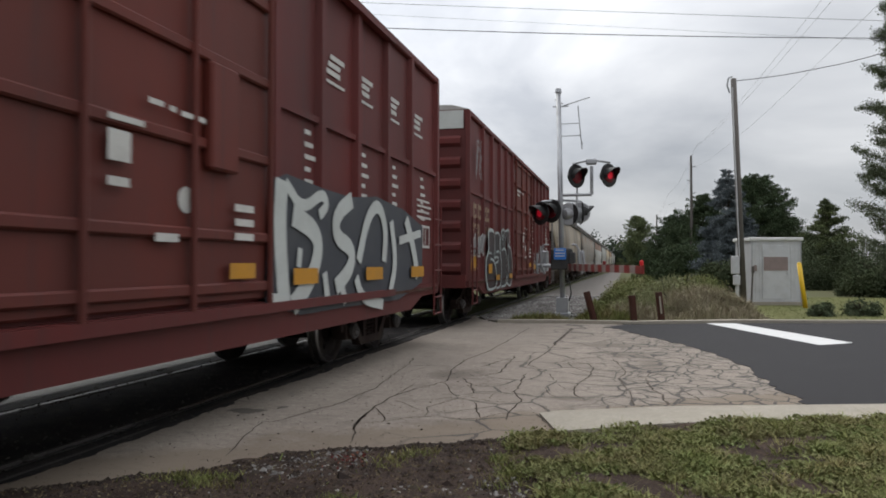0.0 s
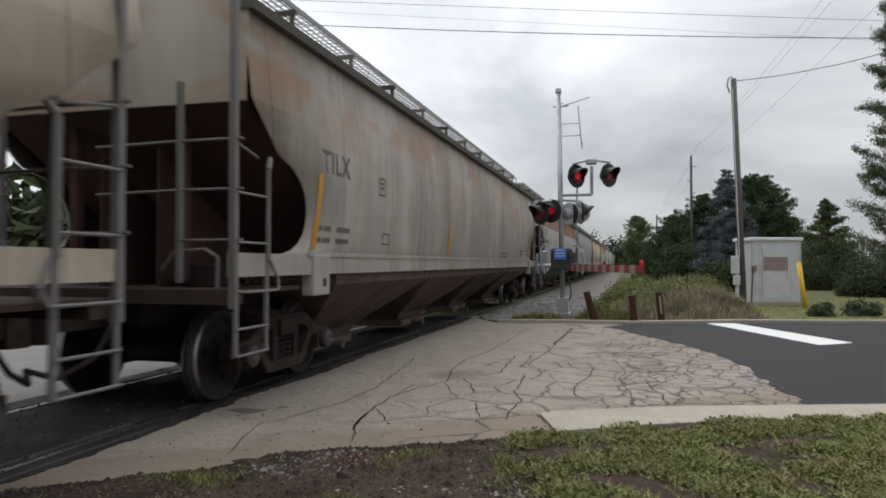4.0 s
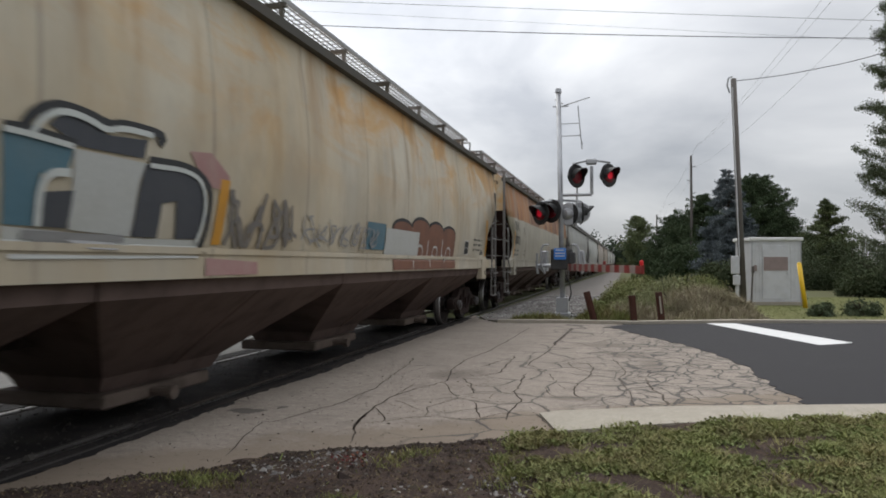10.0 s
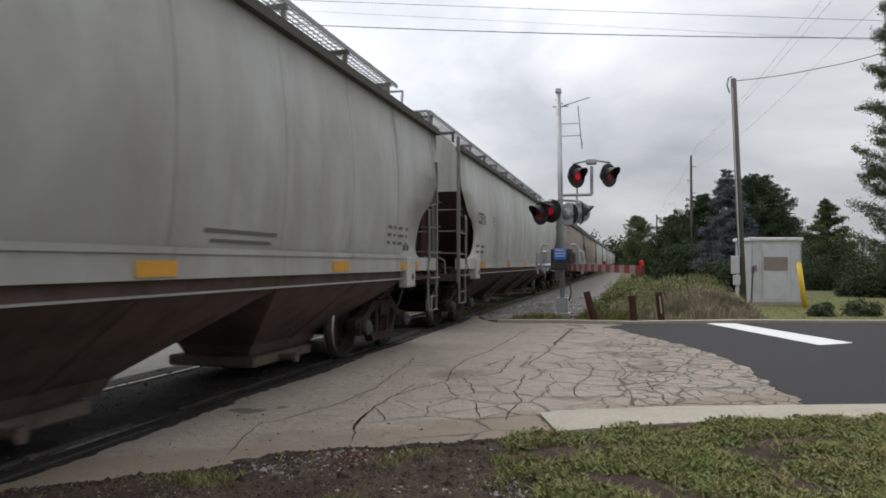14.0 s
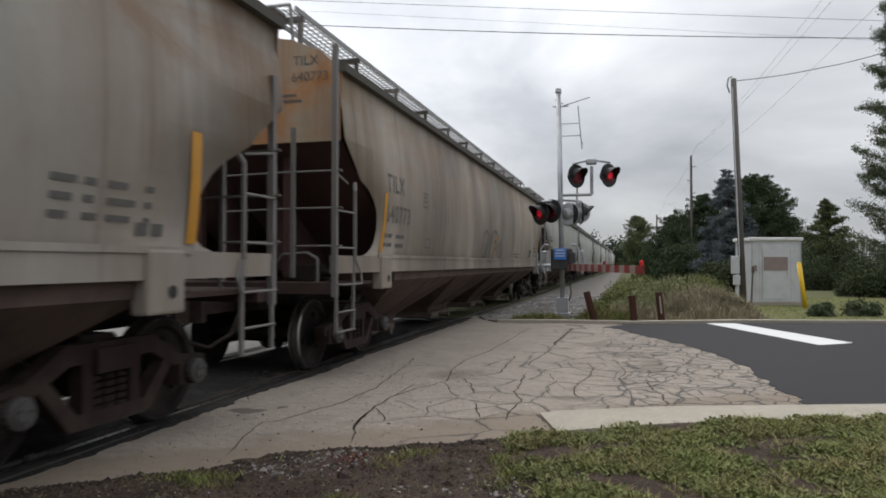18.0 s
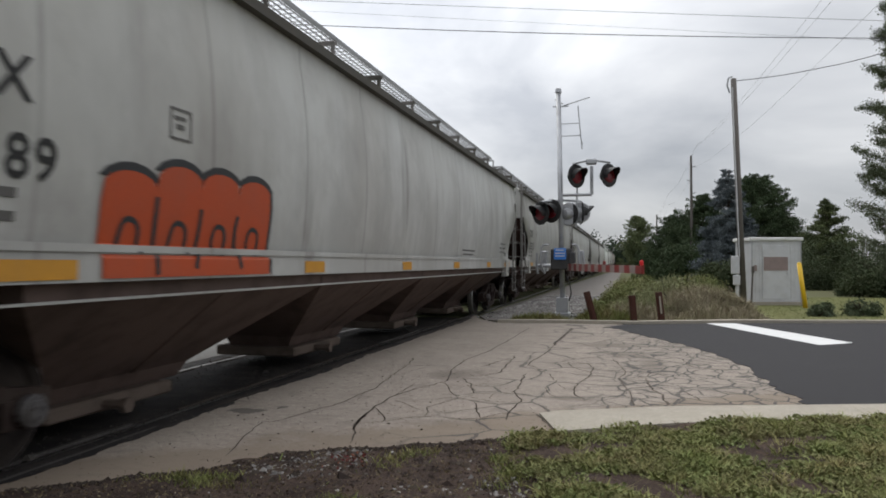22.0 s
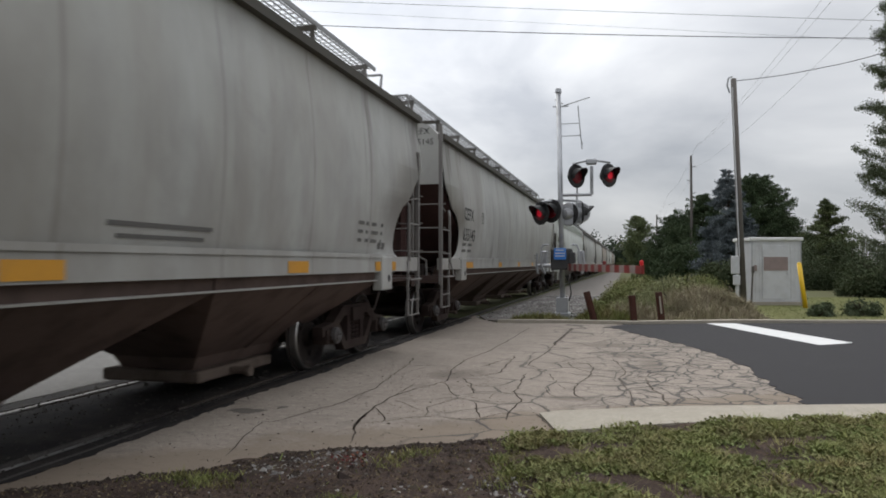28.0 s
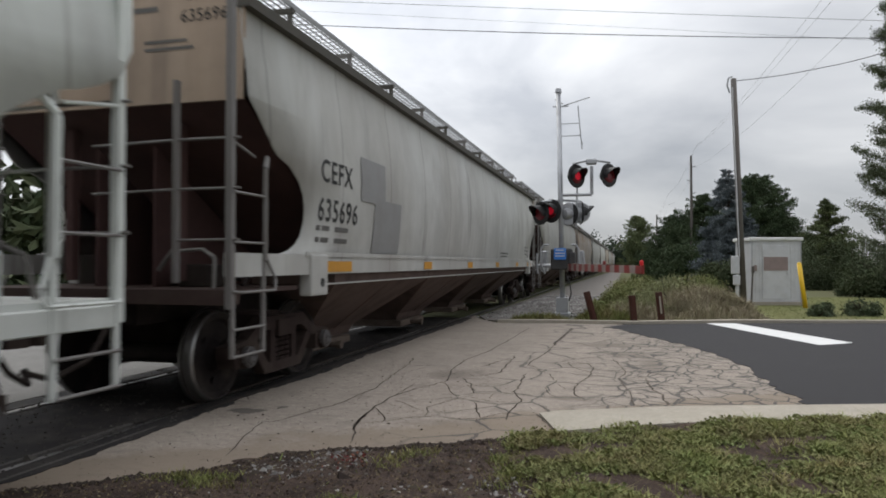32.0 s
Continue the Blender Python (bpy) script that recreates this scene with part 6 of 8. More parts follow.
bar_rows(w_car, [(-1.54 + 0.05 * (i % 2), 2.04 - 0.065 * i, 1.25 - 0.10 * (i % 3), 0.035) for i in range(5)], M_RED_INK)
bar_rows(w_car, [(-1.50, 1.66, 1.2, 0.03), (-1.50, 1.59, 1.25, 0.03)], M_INK_FADED)
for y, z, w, h, seed in ((-HL + 4.1, 1.95, 0.55, 0.42, 2), (-HL + 3.7, 2.65, 0.10, 0.14, 5), (0.2, 2.75, 0.10, 0.14, 7), (-0.5, 1.85, 0.35, 0.25, 9), (4.4, 1.75, 0.45, 0.20, 12), (0.95, 2.15, 0.10, 0.25, 13)):
    ring = [(y + w * math.cos(a) * (1 + 0.7 * noise.noise((math.cos(a) * 1.7 + seed, math.sin(a) * 1.7, 1))), z + h * math.sin(a) * (1 + 0.7 * noise.noise((math.cos(a) * 1.7, math.sin(a) * 1.7 + seed, 5)))) for a in (6.28319 * i / 40 for i in range(40))]
    part("grey_smudge", on_side(fine(flat_mesh("grey_smudge", [ring])), 0.006), M_BLOTCH, w_car, "grey rubbed smudge on the white paint")

boxcar_b = build_boxcar(1)
boxcar_a = copy_thing(boxcar_b, pose(0, 0, 0))
for car in (boxcar_a, boxcar_b):
    tagged(car, "oxide red boxcar with sliding door and sprayed graffiti", "railway car", "boxcars of the train")
lay = flat_side(1.585)


def sprayed(car, fills, lines, fill, line, words):
    """Flat sprayed shapes with bands or contours over them; no letters."""
    for k, ring in enumerate(fills):
        part("graffiti_fill", lay(flat_mesh("graffiti_fill", [ring]), 0.006 + 0.002 * k), fill, car, words[0])
    for k, (points, width) in enumerate(lines):
        bm = bmesh.new()
        stroke(bm, points, width)
        me = bpy.data.meshes.new("graffiti_line")
        bm.to_mesh(me)
        bm.free()
        part("graffiti_line", lay(me, 0.020 + 0.0008 * k), line, car, words[1])


sprayed(boxcar_a, (
    [(1.78, 2.14), (2.06, 2.23), (2.84, 2.18), (3.65, 2.15), (4.56, 2.24), (5.70, 2.15), (6.66, 1.96), (6.66, 1.07), (5.48, 0.85), (3.37, 0.86), (2.39, 0.85), (1.66, 1.00), (1.68, 1.51)],
), (
    ([(1.95, 2.16), (1.90, 1.69), (2.00, 1.03)], 0.240),
    ([(2.02, 2.14), (2.38, 1.90), (2.86, 2.13), (2.99, 2.00), (2.78, 1.88)], 0.120),
    ([(2.17, 1.84), (2.66, 1.72), (2.78, 1.53), (2.61, 1.22), (2.18, 0.95)], 0.220),
    ([(2.33, 1.52), (2.30, 1.33)], 0.100),
    ([(3.68, 2.12), (3.23, 1.93), (3.20, 1.66), (3.69, 1.55), (3.66, 1.31), (3.21, 1.10)], 0.200),
    ([(2.91, 1.27), (3.00, 0.94)], 0.120),
    ([(3.89, 1.39), (4.16, 1.92), (4.57, 2.17), (4.89, 1.84), (4.80, 1.39)], 0.170),
    ([(3.81, 1.20), (4.00, 0.93), (4.76, 0.82)], 0.140),
    ([(5.09, 1.95), (5.30, 1.38), (5.05, 0.97)], 0.160),
    ([(5.75, 2.02), (6.13, 1.60), (6.34, 1.15)], 0.200),
    ([(5.43, 1.69), (6.50, 1.84)], 0.120),
    ([(1.73, 1.04), (2.10, 0.99)], 0.120),
    ([(3.37, 1.10), (3.48, 0.91)], 0.120),
), M_SPRAY_NIGHT, M_SPRAY_W, ("black ground of the graffiti", "white band of large graffiti"))
sprayed(boxcar_b, (
    [(-6.14, 0.95), (-6.18, 1.28), (-6.10, 1.50), (-5.60, 1.62), (-5.22, 1.45), (-4.80, 1.04), (-4.86, 0.80), (-5.21, 0.74), (-5.87, 0.75)],
    [(-5.82, 1.63), (-5.86, 2.07), (-5.49, 2.18), (-5.13, 2.12), (-5.08, 1.53), (-5.22, 1.46), (-5.48, 1.59)],
    [(-5.06, 2.09), (-4.35, 2.17), (-4.42, 1.68), (-4.14, 1.51), (-4.17, 0.92), (-4.78, 0.79), (-4.79, 1.25), (-5.10, 1.50)],
    [(-4.28, 1.60), (-4.31, 2.00), (-4.10, 2.21), (-3.69, 2.27), (-3.53, 2.08), (-3.52, 1.78), (-3.29, 1.58), (-3.37, 1.02), (-3.51, 0.78), (-4.12, 0.78), (-4.12, 1.51)],
    [(-3.50, 2.22), (-2.91, 2.31), (-2.84, 1.92), (-2.38, 1.49), (-2.51, 0.86), (-2.83, 0.74), (-3.26, 0.86), (-3.07, 1.22), (-3.17, 1.82)],
), (
    ([(-5.88, 0.75), (-6.13, 0.95), (-6.18, 1.28), (-6.12, 1.50), (-5.81, 1.64), (-5.84, 1.92), (-5.87, 2.06), (-5.77, 2.15), (-5.49, 2.18), (-5.15, 2.13)], 0.085),
    ([(-5.61, 1.47), (-5.22, 1.45), (-4.94, 1.29), (-4.80, 1.04), (-4.86, 0.80), (-5.21, 0.74), (-5.64, 0.74), (-5.88, 0.75)], 0.060),
    ([(-5.81, 1.60), (-5.66, 1.63), (-5.48, 1.58)], 0.050),
    ([(-5.09, 2.08), (-5.02, 1.85), (-5.12, 1.52)], 0.050),
    ([(-5.06, 2.10), (-4.34, 2.17), (-4.42, 1.68), (-4.14, 1.51), (-4.14, 0.96), (-4.32, 0.75), (-4.86, 0.75)], 0.055),
    ([(-4.87, 1.64), (-4.49, 1.68)], 0.050),
    ([(-5.15, 1.48), (-4.79, 1.54), (-4.55, 1.50), (-4.59, 1.42), (-4.94, 1.37)], 0.050),
    ([(-4.28, 1.60), (-4.32, 2.00), (-4.13, 2.22), (-3.69, 2.28), (-3.53, 2.08), (-3.58, 1.80)], 0.050),
    ([(-4.05, 1.70), (-3.64, 1.79), (-3.29, 1.58), (-3.34, 1.02), (-3.46, 0.77), (-4.18, 0.76)], 0.055),
    ([(-3.93, 2.12), (-4.08, 2.02), (-3.92, 1.97), (-3.80, 2.07), (-3.93, 2.12)], 0.030),
    ([(-3.93, 1.97), (-3.90, 1.83)], 0.030),
    ([(-3.56, 2.22), (-2.90, 2.32), (-2.84, 1.92), (-3.14, 1.84)], 0.050),
    ([(-3.17, 1.85), (-2.71, 1.81), (-2.38, 1.49), (-2.48, 0.86), (-2.83, 0.72), (-3.40, 0.84)], 0.055),
    ([(-3.17, 1.58), (-3.03, 1.11), (-3.34, 0.81)], 0.050),
), M_SPRAY_SMOKE, M_SPRAY_CONTOUR, ("smoky black graffiti shape", "pale blue-white contour"))
graffiti(boxcar_b, 2.2, 0.98, 1.9, 0.9, 14, M_SPRAY_GY, M_SPRAY_GY, lay, letters=3, thick=0.07, label="pale grey graffiti")
for y, z, w, h, seed in ((4.3, 1.72, 1.3, 0.32, 61), (6.2, 1.08, 1.1, 0.62, 62), (4.4, 0.95, 0.6, 0.22, 63), (-7.55, 1.55, 1.3, 0.5, 64)):
    graffiti(boxcar_b, y, z, w, h, seed, M_SPRAY_GY, M_SPRAY_W, lay, letters=4, thick=0.07, label="smudged pale sprayed scrawl")
graffiti(boxcar_b, -7.3, 3.2, 0.7, 0.9, 19, M_SPRAY_GY, M_SPRAY_GY, lay, letters=2, thick=0.04, label="thin pale scrawl high on the side")
bar_rows(boxcar_b, [(-7.45, 1.50 + 0.11 * i, 1.05 - 0.1 * (i % 2), 0.055) for i in range(3)], M_WHITE, flat_side(1.512))
# the railway's emblem and letters, as plain slanted blocks
for y in (3.1, 4.05, 5.15, 6.35):
    for k in range(3):
        quad_patch(boxcar_a, y + 0.06 * k, 3.50 + 0.09 * k, 0.40 - 0.06 * (k % 2), 0.06, M_WHITE, "emblem_block", "slanted white block", flat_side(1.512), lean=0.02, rows=1)
    quad_patch(boxcar_a, y - 0.08, 3.40, 0.62, 0.035, M_WHITE, "emblem_block", "", flat_side(1.512), rows=1)
for y in (-7.15, -6.65, -6.02, -5.68):
    quad_patch(boxcar_b, y, 2.36, 0.09, 0.34, M_SPRAY_TAN, "emblem_block", "tan stencilled block", flat_side(1.512), rows=1)
    quad_patch(boxcar_b, y + 0.12, 2.36, 0.18, 0.09, M_SPRAY_TAN, "emblem_block", "", flat_side(1.512), rows=1)
    quad_patch(boxcar_b, y + 0.12, 2.58, 0.18, 0.10, M_SPRAY_TAN, "emblem_block", "", flat_side(1.512), rows=1)
lettering(boxcar_b, "728", -7.30, 1.90, 0.50, M_SPRAY_TAN, flat_side(1.512), 1.0, bold=0.012)
lettering(boxcar_b, "714", -6.05, 1.90, 0.50, M_SPRAY_TAN, flat_side(1.512), 0.85, bold=0.012)
part("emblem_block", flat_side(1.512)(flat_mesh("emblem_block", [[(6.5 + 0.3 * math.cos(a * 0.3927), 3.75 + 0.3 * math.sin(a * 0.3927)) for a in range(16)]])), M_SPRAY_TAN, boxcar_b, "tan round emblem")
for car in (boxcar_a, boxcar_b):
    bar_rows(car, [(-0.36, 1.86, 0.20, 0.06), (-0.36, 2.02, 0.21, 0.20), (-0.36, 2.28, 0.34, 0.04), (0.02, 2.46, 0.16, 0.04), (0.24, 2.45, 0.08, 0.04), (0.38, 2.44, 0.30, 0.04), (0.10, 1.52, 0.26, 0.06), (-1.5, 3.5, 0.6, 0.06), (-0.7, 3.5, 0.5, 0.06), (-1.5, 3.38, 0.5, 0.06), (1.1, 1.80, 0.3, 0.06), (1.1, 1.68, 0.3, 0.06), (1.1, 1.56, 0.3, 0.06)], M_WHITE, flat_side(1.622))
    part("stencil_dot", flat_side(1.575)(flat_mesh("stencil_dot", [[(0.51 + 0.10 * math.cos(a * 0.3927), 1.84 + 0.10 * math.sin(a * 0.3927)) for a in range(16)]])), M_WHITE, car, "white round spot on the door")
lettering(boxcar_b, "728714", 0.0, 0.0, 0.17, M_INK_FADED, lambda me, off=0.0: end_lay(me, 0.15, 4.32), 1.0)
train.append((boxcar_b, 14.22 + 7.75))
train.append((boxcar_a, 11.75 - 7.75))

# ---- crossing signal ----


def flasher(thing, at, facing, hood_len=0.30, core=True):
    """Round black target with a hooded red lamp. facing: degrees about z of the way it looks. Returns the glowing disc."""
    base = part("lamp_target", lathe(bmesh.new(), [(0.0, 0.02), (0.0, 0.305), (0.012, 0.305), (0.02, 0.29), (0.02, 0.02)], "y", 32), M_BLACK, thing, "round black target disc")
    base.location, base.rotation_euler = at, (0, 0, radians(facing))
    part("lamp_housing", lathe(bmesh.new(), [(-0.22, 0.05), (-0.20, 0.12), (-0.10, 0.15), (0.0, 0.16)], "y", 20), M_STEEL if not core else M_BLACK, base)
    part("lens", lathe(bmesh.new(), [(0.02, 0.185), (0.035, 0.182), (0.05, 0.12), (0.055, 0.02)], "y", 24), M_LENS, base, "dark red lens")
    bm = bmesh.new()
    n = 16
    rows = []
    for k in range(n + 1):
        a = radians(-25 + 230 * k / n)
        c, s = math.cos(a), math.sin(a)
        reach = hood_len * (0.35 + 0.65 * max(s, 0) ** 0.7)
        rows.append((bm.verts.new((0.20 * c, 0.02, 0.20 * s)), bm.verts.new((0.185 * c, 0.02 + reach, 0.185 * s)), bm.verts.new((0.180 * c, 0.02 + reach, 0.180 * s)), bm.verts.new((0.193 * c, 0.02, 0.193 * s))))
    for a, b in zip(rows, rows[1:]):
        for i in range(3):
            bm.faces.new((a[i], b[i], b[i + 1], a[i + 1]))
    part("hood", bm, M_BLACK, base, "black lamp hood")
    if core:
        # added disc, no part of a real lamp: it stands for the lit state
        return part("lit_lens", lathe(bmesh.new(), [(0.0, 0.105), (0.010, 0.098), (0.020, 0.06), (0.023, 0.02)], "y", 24), M_GLOW, base, "added glowing red disc that slides out of the lens when lit")
    return None


MAST = (-1.615, 18.15)
signal = tagged(empty("crossing_signal", pose(*MAST, 0)), "galvanised crossing signal mast with red flashing lamps", "crossing signal")
bm = bmesh.new()
rod(bm, (0.02, 0, 0.05), (-0.08, 0, 5.83), 0.068, 0.062, 16)
part("mast", bm, M_STEEL, signal, smooth=True)
part("mast_cap", rods(((-0.08, 0, 5.80), (-0.08, 0, 5.90), 0.085, 0.07, 14)), M_STEEL, signal)
bm = bevelled(boxes((-0.21, 0.21, -0.2, 0.2, 0.0, 0.10)), 0.015)
bmesh.ops.translate(bm, verts=bm.verts, vec=(0, 0, 0))
box(bm, -0.14, 0.16, -0.14, 0.14, 0.10, 0.48)
part("base_box", bm, M_STEEL, signal, "grey cast mast base")
part("cable", bar_path(bmesh.new(), [(0.10, -0.05, 1.05), (0.20, -0.08, 0.85), (0.24, -0.08, 0.60), (0.18, -0.06, 0.40)], 0.018), M_BLACK, signal)
# antennas near the top
part("antenna", rods(((0.06, -0.02, 5.45), (0.72, -0.05, 5.62), 0.014)), M_STEEL, signal)
part("antenna", rods(((-0.16, 0, 5.62), (0.04, 0, 5.50), 0.014)), M_STEEL, signal)
part("clamp", rods(((-0.22, 0, 5.44), (0.18, 0, 5.44), 0.018)), M_STEEL, signal)
bm = bmesh.new()
rod(bm, (0.52, 0, 4.30), (0.42, 0, 5.42), 0.016, 0.016, 6)
rod(bm, (0.46, 0, 4.70), (0.54, 0, 4.42), 0.012, 0.012, 6)
for z in (4.66, 4.98):
    rod(bm, (-0.04, 0, z), (0.46, 0, z), 0.013, 0.013, 6)
part("antenna", bm, M_STEEL, signal, "thin upright antenna on two stand-offs")
# upper pair on a bracket
bm = bmesh.new()
bar_path(bm, [(0.0, 0, 3.13), (0.76, 0.02, 3.13), (0.76, 0.02, 3.85)], 0.042, 10)
part("bracket_arm", bm, M_STEEL, signal)
part("cross_arm", bar_path(bmesh.new(), [(0.30, -0.22, 3.90), (0.72, 0.02, 4.02), (1.22, 0.16, 3.96)], 0.03, 8), M_STEEL, signal)
part("junction_box", bevelled(boxes((0.62, 0.88, -0.09, 0.13, 3.90, 4.04)), 0.02), M_STEEL, signal)
# lower pairs and the pair that looks away
part("cross_arm", bar_path(bmesh.new(), [(-0.52, -0.10, 2.96), (0.02, 0, 3.00), (0.46, 0.25, 2.98)], 0.03, 8), M_STEEL, signal)
cores = {"a": [], "b": []}
cores["b"].append(flasher(signal, (0.38, -0.10, 3.60), 230))
cores["a"].append(flasher(signal, (1.18, 0.12, 3.62), 230))
cores["a"].append(flasher(signal, (-0.52, -0.15, 2.66), 140, 0.34))
cores["b"].append(flasher(signal, (-0.26, -0.05, 2.72), 152, 0.34))
flasher(signal, (0.17, 0.10, 2.64), 325, 0.30, core=False)
flasher(signal, (0.46, 0.22, 2.68), 290, 0.34, core=False)
part("lamp_rear", lathe(bmesh.new(), [(0.0, 0.02), (0.0, 0.28), (0.03, 0.30), (0.05, 0.28), (0.06, 0.02)], "y", 28, (0.17, 0.02, 2.64)), M_STEEL, signal, "pale grey lamp back")
part("lamp_rear", lathe(bmesh.new(), [(0.0, 0.02), (0.0, 0.26), (0.03, 0.28), (0.05, 0.26), (0.06, 0.02)], "y", 28, (0.44, 0.12, 2.68)), M_STEEL, signal, "pale grey lamp back")
part("conduit", rods(((0.36, 0.02, 2.3), (0.40, 0.02, 3.6), 0.022)), M_STEEL, signal)
# blue plate with unreadable white lines
plate = part("sign_plate", bevelled(boxes((-0.17, 0.13, -0.36, -0.34, 1.46, 1.75)), 0.004), M_BLUE, signal, "small blue emergency sign")
bm = bmesh.new()
for k, (w, z) in enumerate(((0.20, 1.70), (0.26, 1.62), (0.24, 1.55))):
    box(bm, -0.02 - w / 2, -0.02 + w / 2, -0.366, -0.3605, z - 0.012, z + 0.012)
part("sign_lines", bm, M_WHITE, plate)
# gate machine, counterweights, arm
gate = tagged(empty("crossing_gate", pose(*MAST, 0)), "lowered crossing gate arm with red and white stripes", "crossing gate")
bm = bevelled(boxes((-0.26, 0.28, -0.30, -0.02, 1.20, 1.74)), 0.03)
part("gate_machine", bm, M_MACHINE, gate, "dark grey gate motor housing")
for x in (-0.52, 0.44):
    part("counterweight_arm", boxes((x - 0.03, x + 0.03, -0.10, 0.9, 1.22, 1.30)), M_STEEL, gate)
    part("guard_loop", bar_path(bmesh.new(), [(x, -0.2, 1.22), (x, -0.2, 1.72), (x * 0.86, -0.2, 1.84), (x * 0.60, -0.2, 1.84)], 0.028), M_STEEL, gate, "pale steel guard loop")
part("counterweight", bevelled(boxes((-0.60, -0.44, 0.5, 0.95, 1.15, 1.70)), 0.02), M_STEEL, gate)
part("counterweight", bevelled(boxes((0.36, 0.52, 0.5, 0.95, 1.15, 1.70)), 0.02), M_STEEL, gate)
for x, lean in ((-0.42, -0.10), (-0.60, -0.02), (0.52, 0.06)):
    part("counterweight_bracket", bar_path(bmesh.new(), [(x, -0.22, 1.10), (x + lean, -0.24, 1.36), (x + lean * 0.4, -0.24, 1.62)], 0.032, 8), M_STEEL, gate, "pale steel bracket of the gate")
part("crank_box", bevelled(boxes((0.20, 0.36, -0.34, -0.16, 1.36, 1.64)), 0.02), M_MACHINE, gate)
part("pivot_shaft", rods(((-0.60, -0.12, 1.30), (0.52, -0.12, 1.30), 0.05)), M_STEEL, gate)
A0, A1 = Vector((0.15, -0.15, 1.27)), Vector((0.235 - MAST[0], 10.85 - MAST[1], 1.27))
n = 20
for k in range(n):
    p, q = A0.lerp(A1, k / n), A0.lerp(A1, (k + 1) / n)
    h = 0.085 - 0.025 * k / n
    d = (q - p).normalized()
    s = Vector((-d.y, d.x, 0)) * 0.022
    bm = bmesh.new()
    vs = [bm.verts.new(c + o + Vector((0, 0, z))) for z in (-h, h) for c, o in ((p, s), (q, s), (q, -s), (p, -s))]
    for f in ((0, 1, 2, 3), (4, 5, 6, 7), (0, 1, 5, 4), (1, 2, 6, 5), (2, 3, 7, 6), (3, 0, 4, 7)):
        bm.faces.new([vs[i] for i in f])
    part("arm_section", bm, M_GATE_RED if k % 2 else M_GATE_WHITE, gate)
for f in (0.62, 0.99):
    c = A0.lerp(A1, f)
    bm = bmesh.new()
    lathe(bm, [(0.06, 0.015), (0.07, 0.03), (0.13, 0.03), (0.14, 0.015)], "z", 12, c)
    part("marker_light", bm, M_GLOW_SMALL if f > 0.9 else M_GATE_RED, gate, "small red lamp on the arm")

# ---- roadside things ----


def lean_post(x, y, tx, h, face):
    bm = bmesh.new()
    w = 0.075
    prism(bm, [(-w, -0.03), (-0.03, -0.03), (-0.03, -0.06), (0.03, -0.06), (0.03, -0.03), (w, -0.03), (w, 0.03), (-w, 0.03)], -0.15, h, "xy")
    ob = part("rail_post", bm, M_RUST)
    ob.matrix_world = pose(x, y, 0, 0, math.degrees(math.atan2(tx, h)), face)
    return tagged(ob, "short rusty steel post leaning at the kerb", "post", "posts at the kerb")


lean_post(-0.74, 16.72, -0.19, 0.72, 15)
lean_post(0.16, 16.75, -0.05, 0.62, 10)
p3 = lean_post(0.78, 16.95, -0.07, 0.70, 12)
part("pale_strip", boxes((-0.02, 0.02, -0.068, -0.062, 0.2, 0.6)), M_CONC, p3)

pole = tagged(empty("utility_pole", pose(3.65, 24.24, 0)), "weathered grey wooden utility pole with meter boxes", "utility pole")
part("shaft", rods(((0, 0, -0.1), (-0.25, 0, 7.38), 0.108, 0.088, 16)), M_WOOD, pole, smooth=True)
part("meter_box", bevelled(boxes((-0.38, -0.14, -0.22, -0.02, 1.02, 1.60)), 0.02), M_SHED, pole, "grey electric meter box")
part("meter_box", bevelled(boxes((-0.32, -0.12, -0.20, -0.02, 0.66, 0.98)), 0.02), M_SHED, pole, "small grey switch box")
part("conduit", rods(((-0.22, -0.12, 0.0), (-0.22, -0.12, 0.7), 0.04), ((-0.13, -0.10, 1.6), (-0.30, -0.09, 7.1), 0.018)), M_SHED, pole)
part("weatherhead", bar_path(bmesh.new(), [(-0.38, -0.12, 6.9), (-0.46, -0.12, 7.15), (-0.42, -0.12, 7.38), (-0.30, -0.08, 7.44)], 0.03), M_STEEL, pole)

shed = tagged(empty("signal_shed", pose(4.72, 26.2, 0, 0, 0, 14.8)), "small light grey metal equipment shed", "shed")
part("wall", bevelled(boxes((-0.83, 0.83, -0.65, 0.65, 0.06, 2.12)), 0.012), M_SHED, shed)
part("roof_cap", bevelled(boxes((-0.90, 0.90, -0.72, 0.72, 2.12, 2.24)), 0.02), M_CAP, shed, "white overhanging roof cap")
door = part("door", bevelled(boxes((-0.48, 0.42, -0.672, -0.652, 0.16, 1.98)), 0.006), M_SHED, shed)
part("sign", boxes((-0.44, 0.38, -0.684, -0.674, 1.12, 1.58)), M_SIGN_FADED, door, "faded brown warning sign")
part("handle", rods(((0.34, -0.70, 0.98), (0.34, -0.70, 1.10), 0.015)), M_STEEL, door)
for x in (-0.70, -0.56, 0.50, 0.64, 0.76):
    part("wall_rib", bevelled(boxes((x - 0.015, x + 0.015, -0.662, -0.651, 0.10, 2.08)), 0.004), M_SHED, shed)
part("edge_trim", boxes((-0.845, -0.80, -0.664, -0.653, 0.06, 2.12), (0.80, 0.845, -0.664, -0.653, 0.06, 2.12)), M_STEEL, shed)
part("plinth", boxes((-0.95, 0.95, -0.78, 0.78, -0.06, 0.06)), M_CONC, shed)
part("box", bevelled(boxes((-0.77, -0.67, -0.70, -0.652, 1.10, 1.30)), 0.01), M_SIGN_FADED, shed, "small faded box on the shed wall")
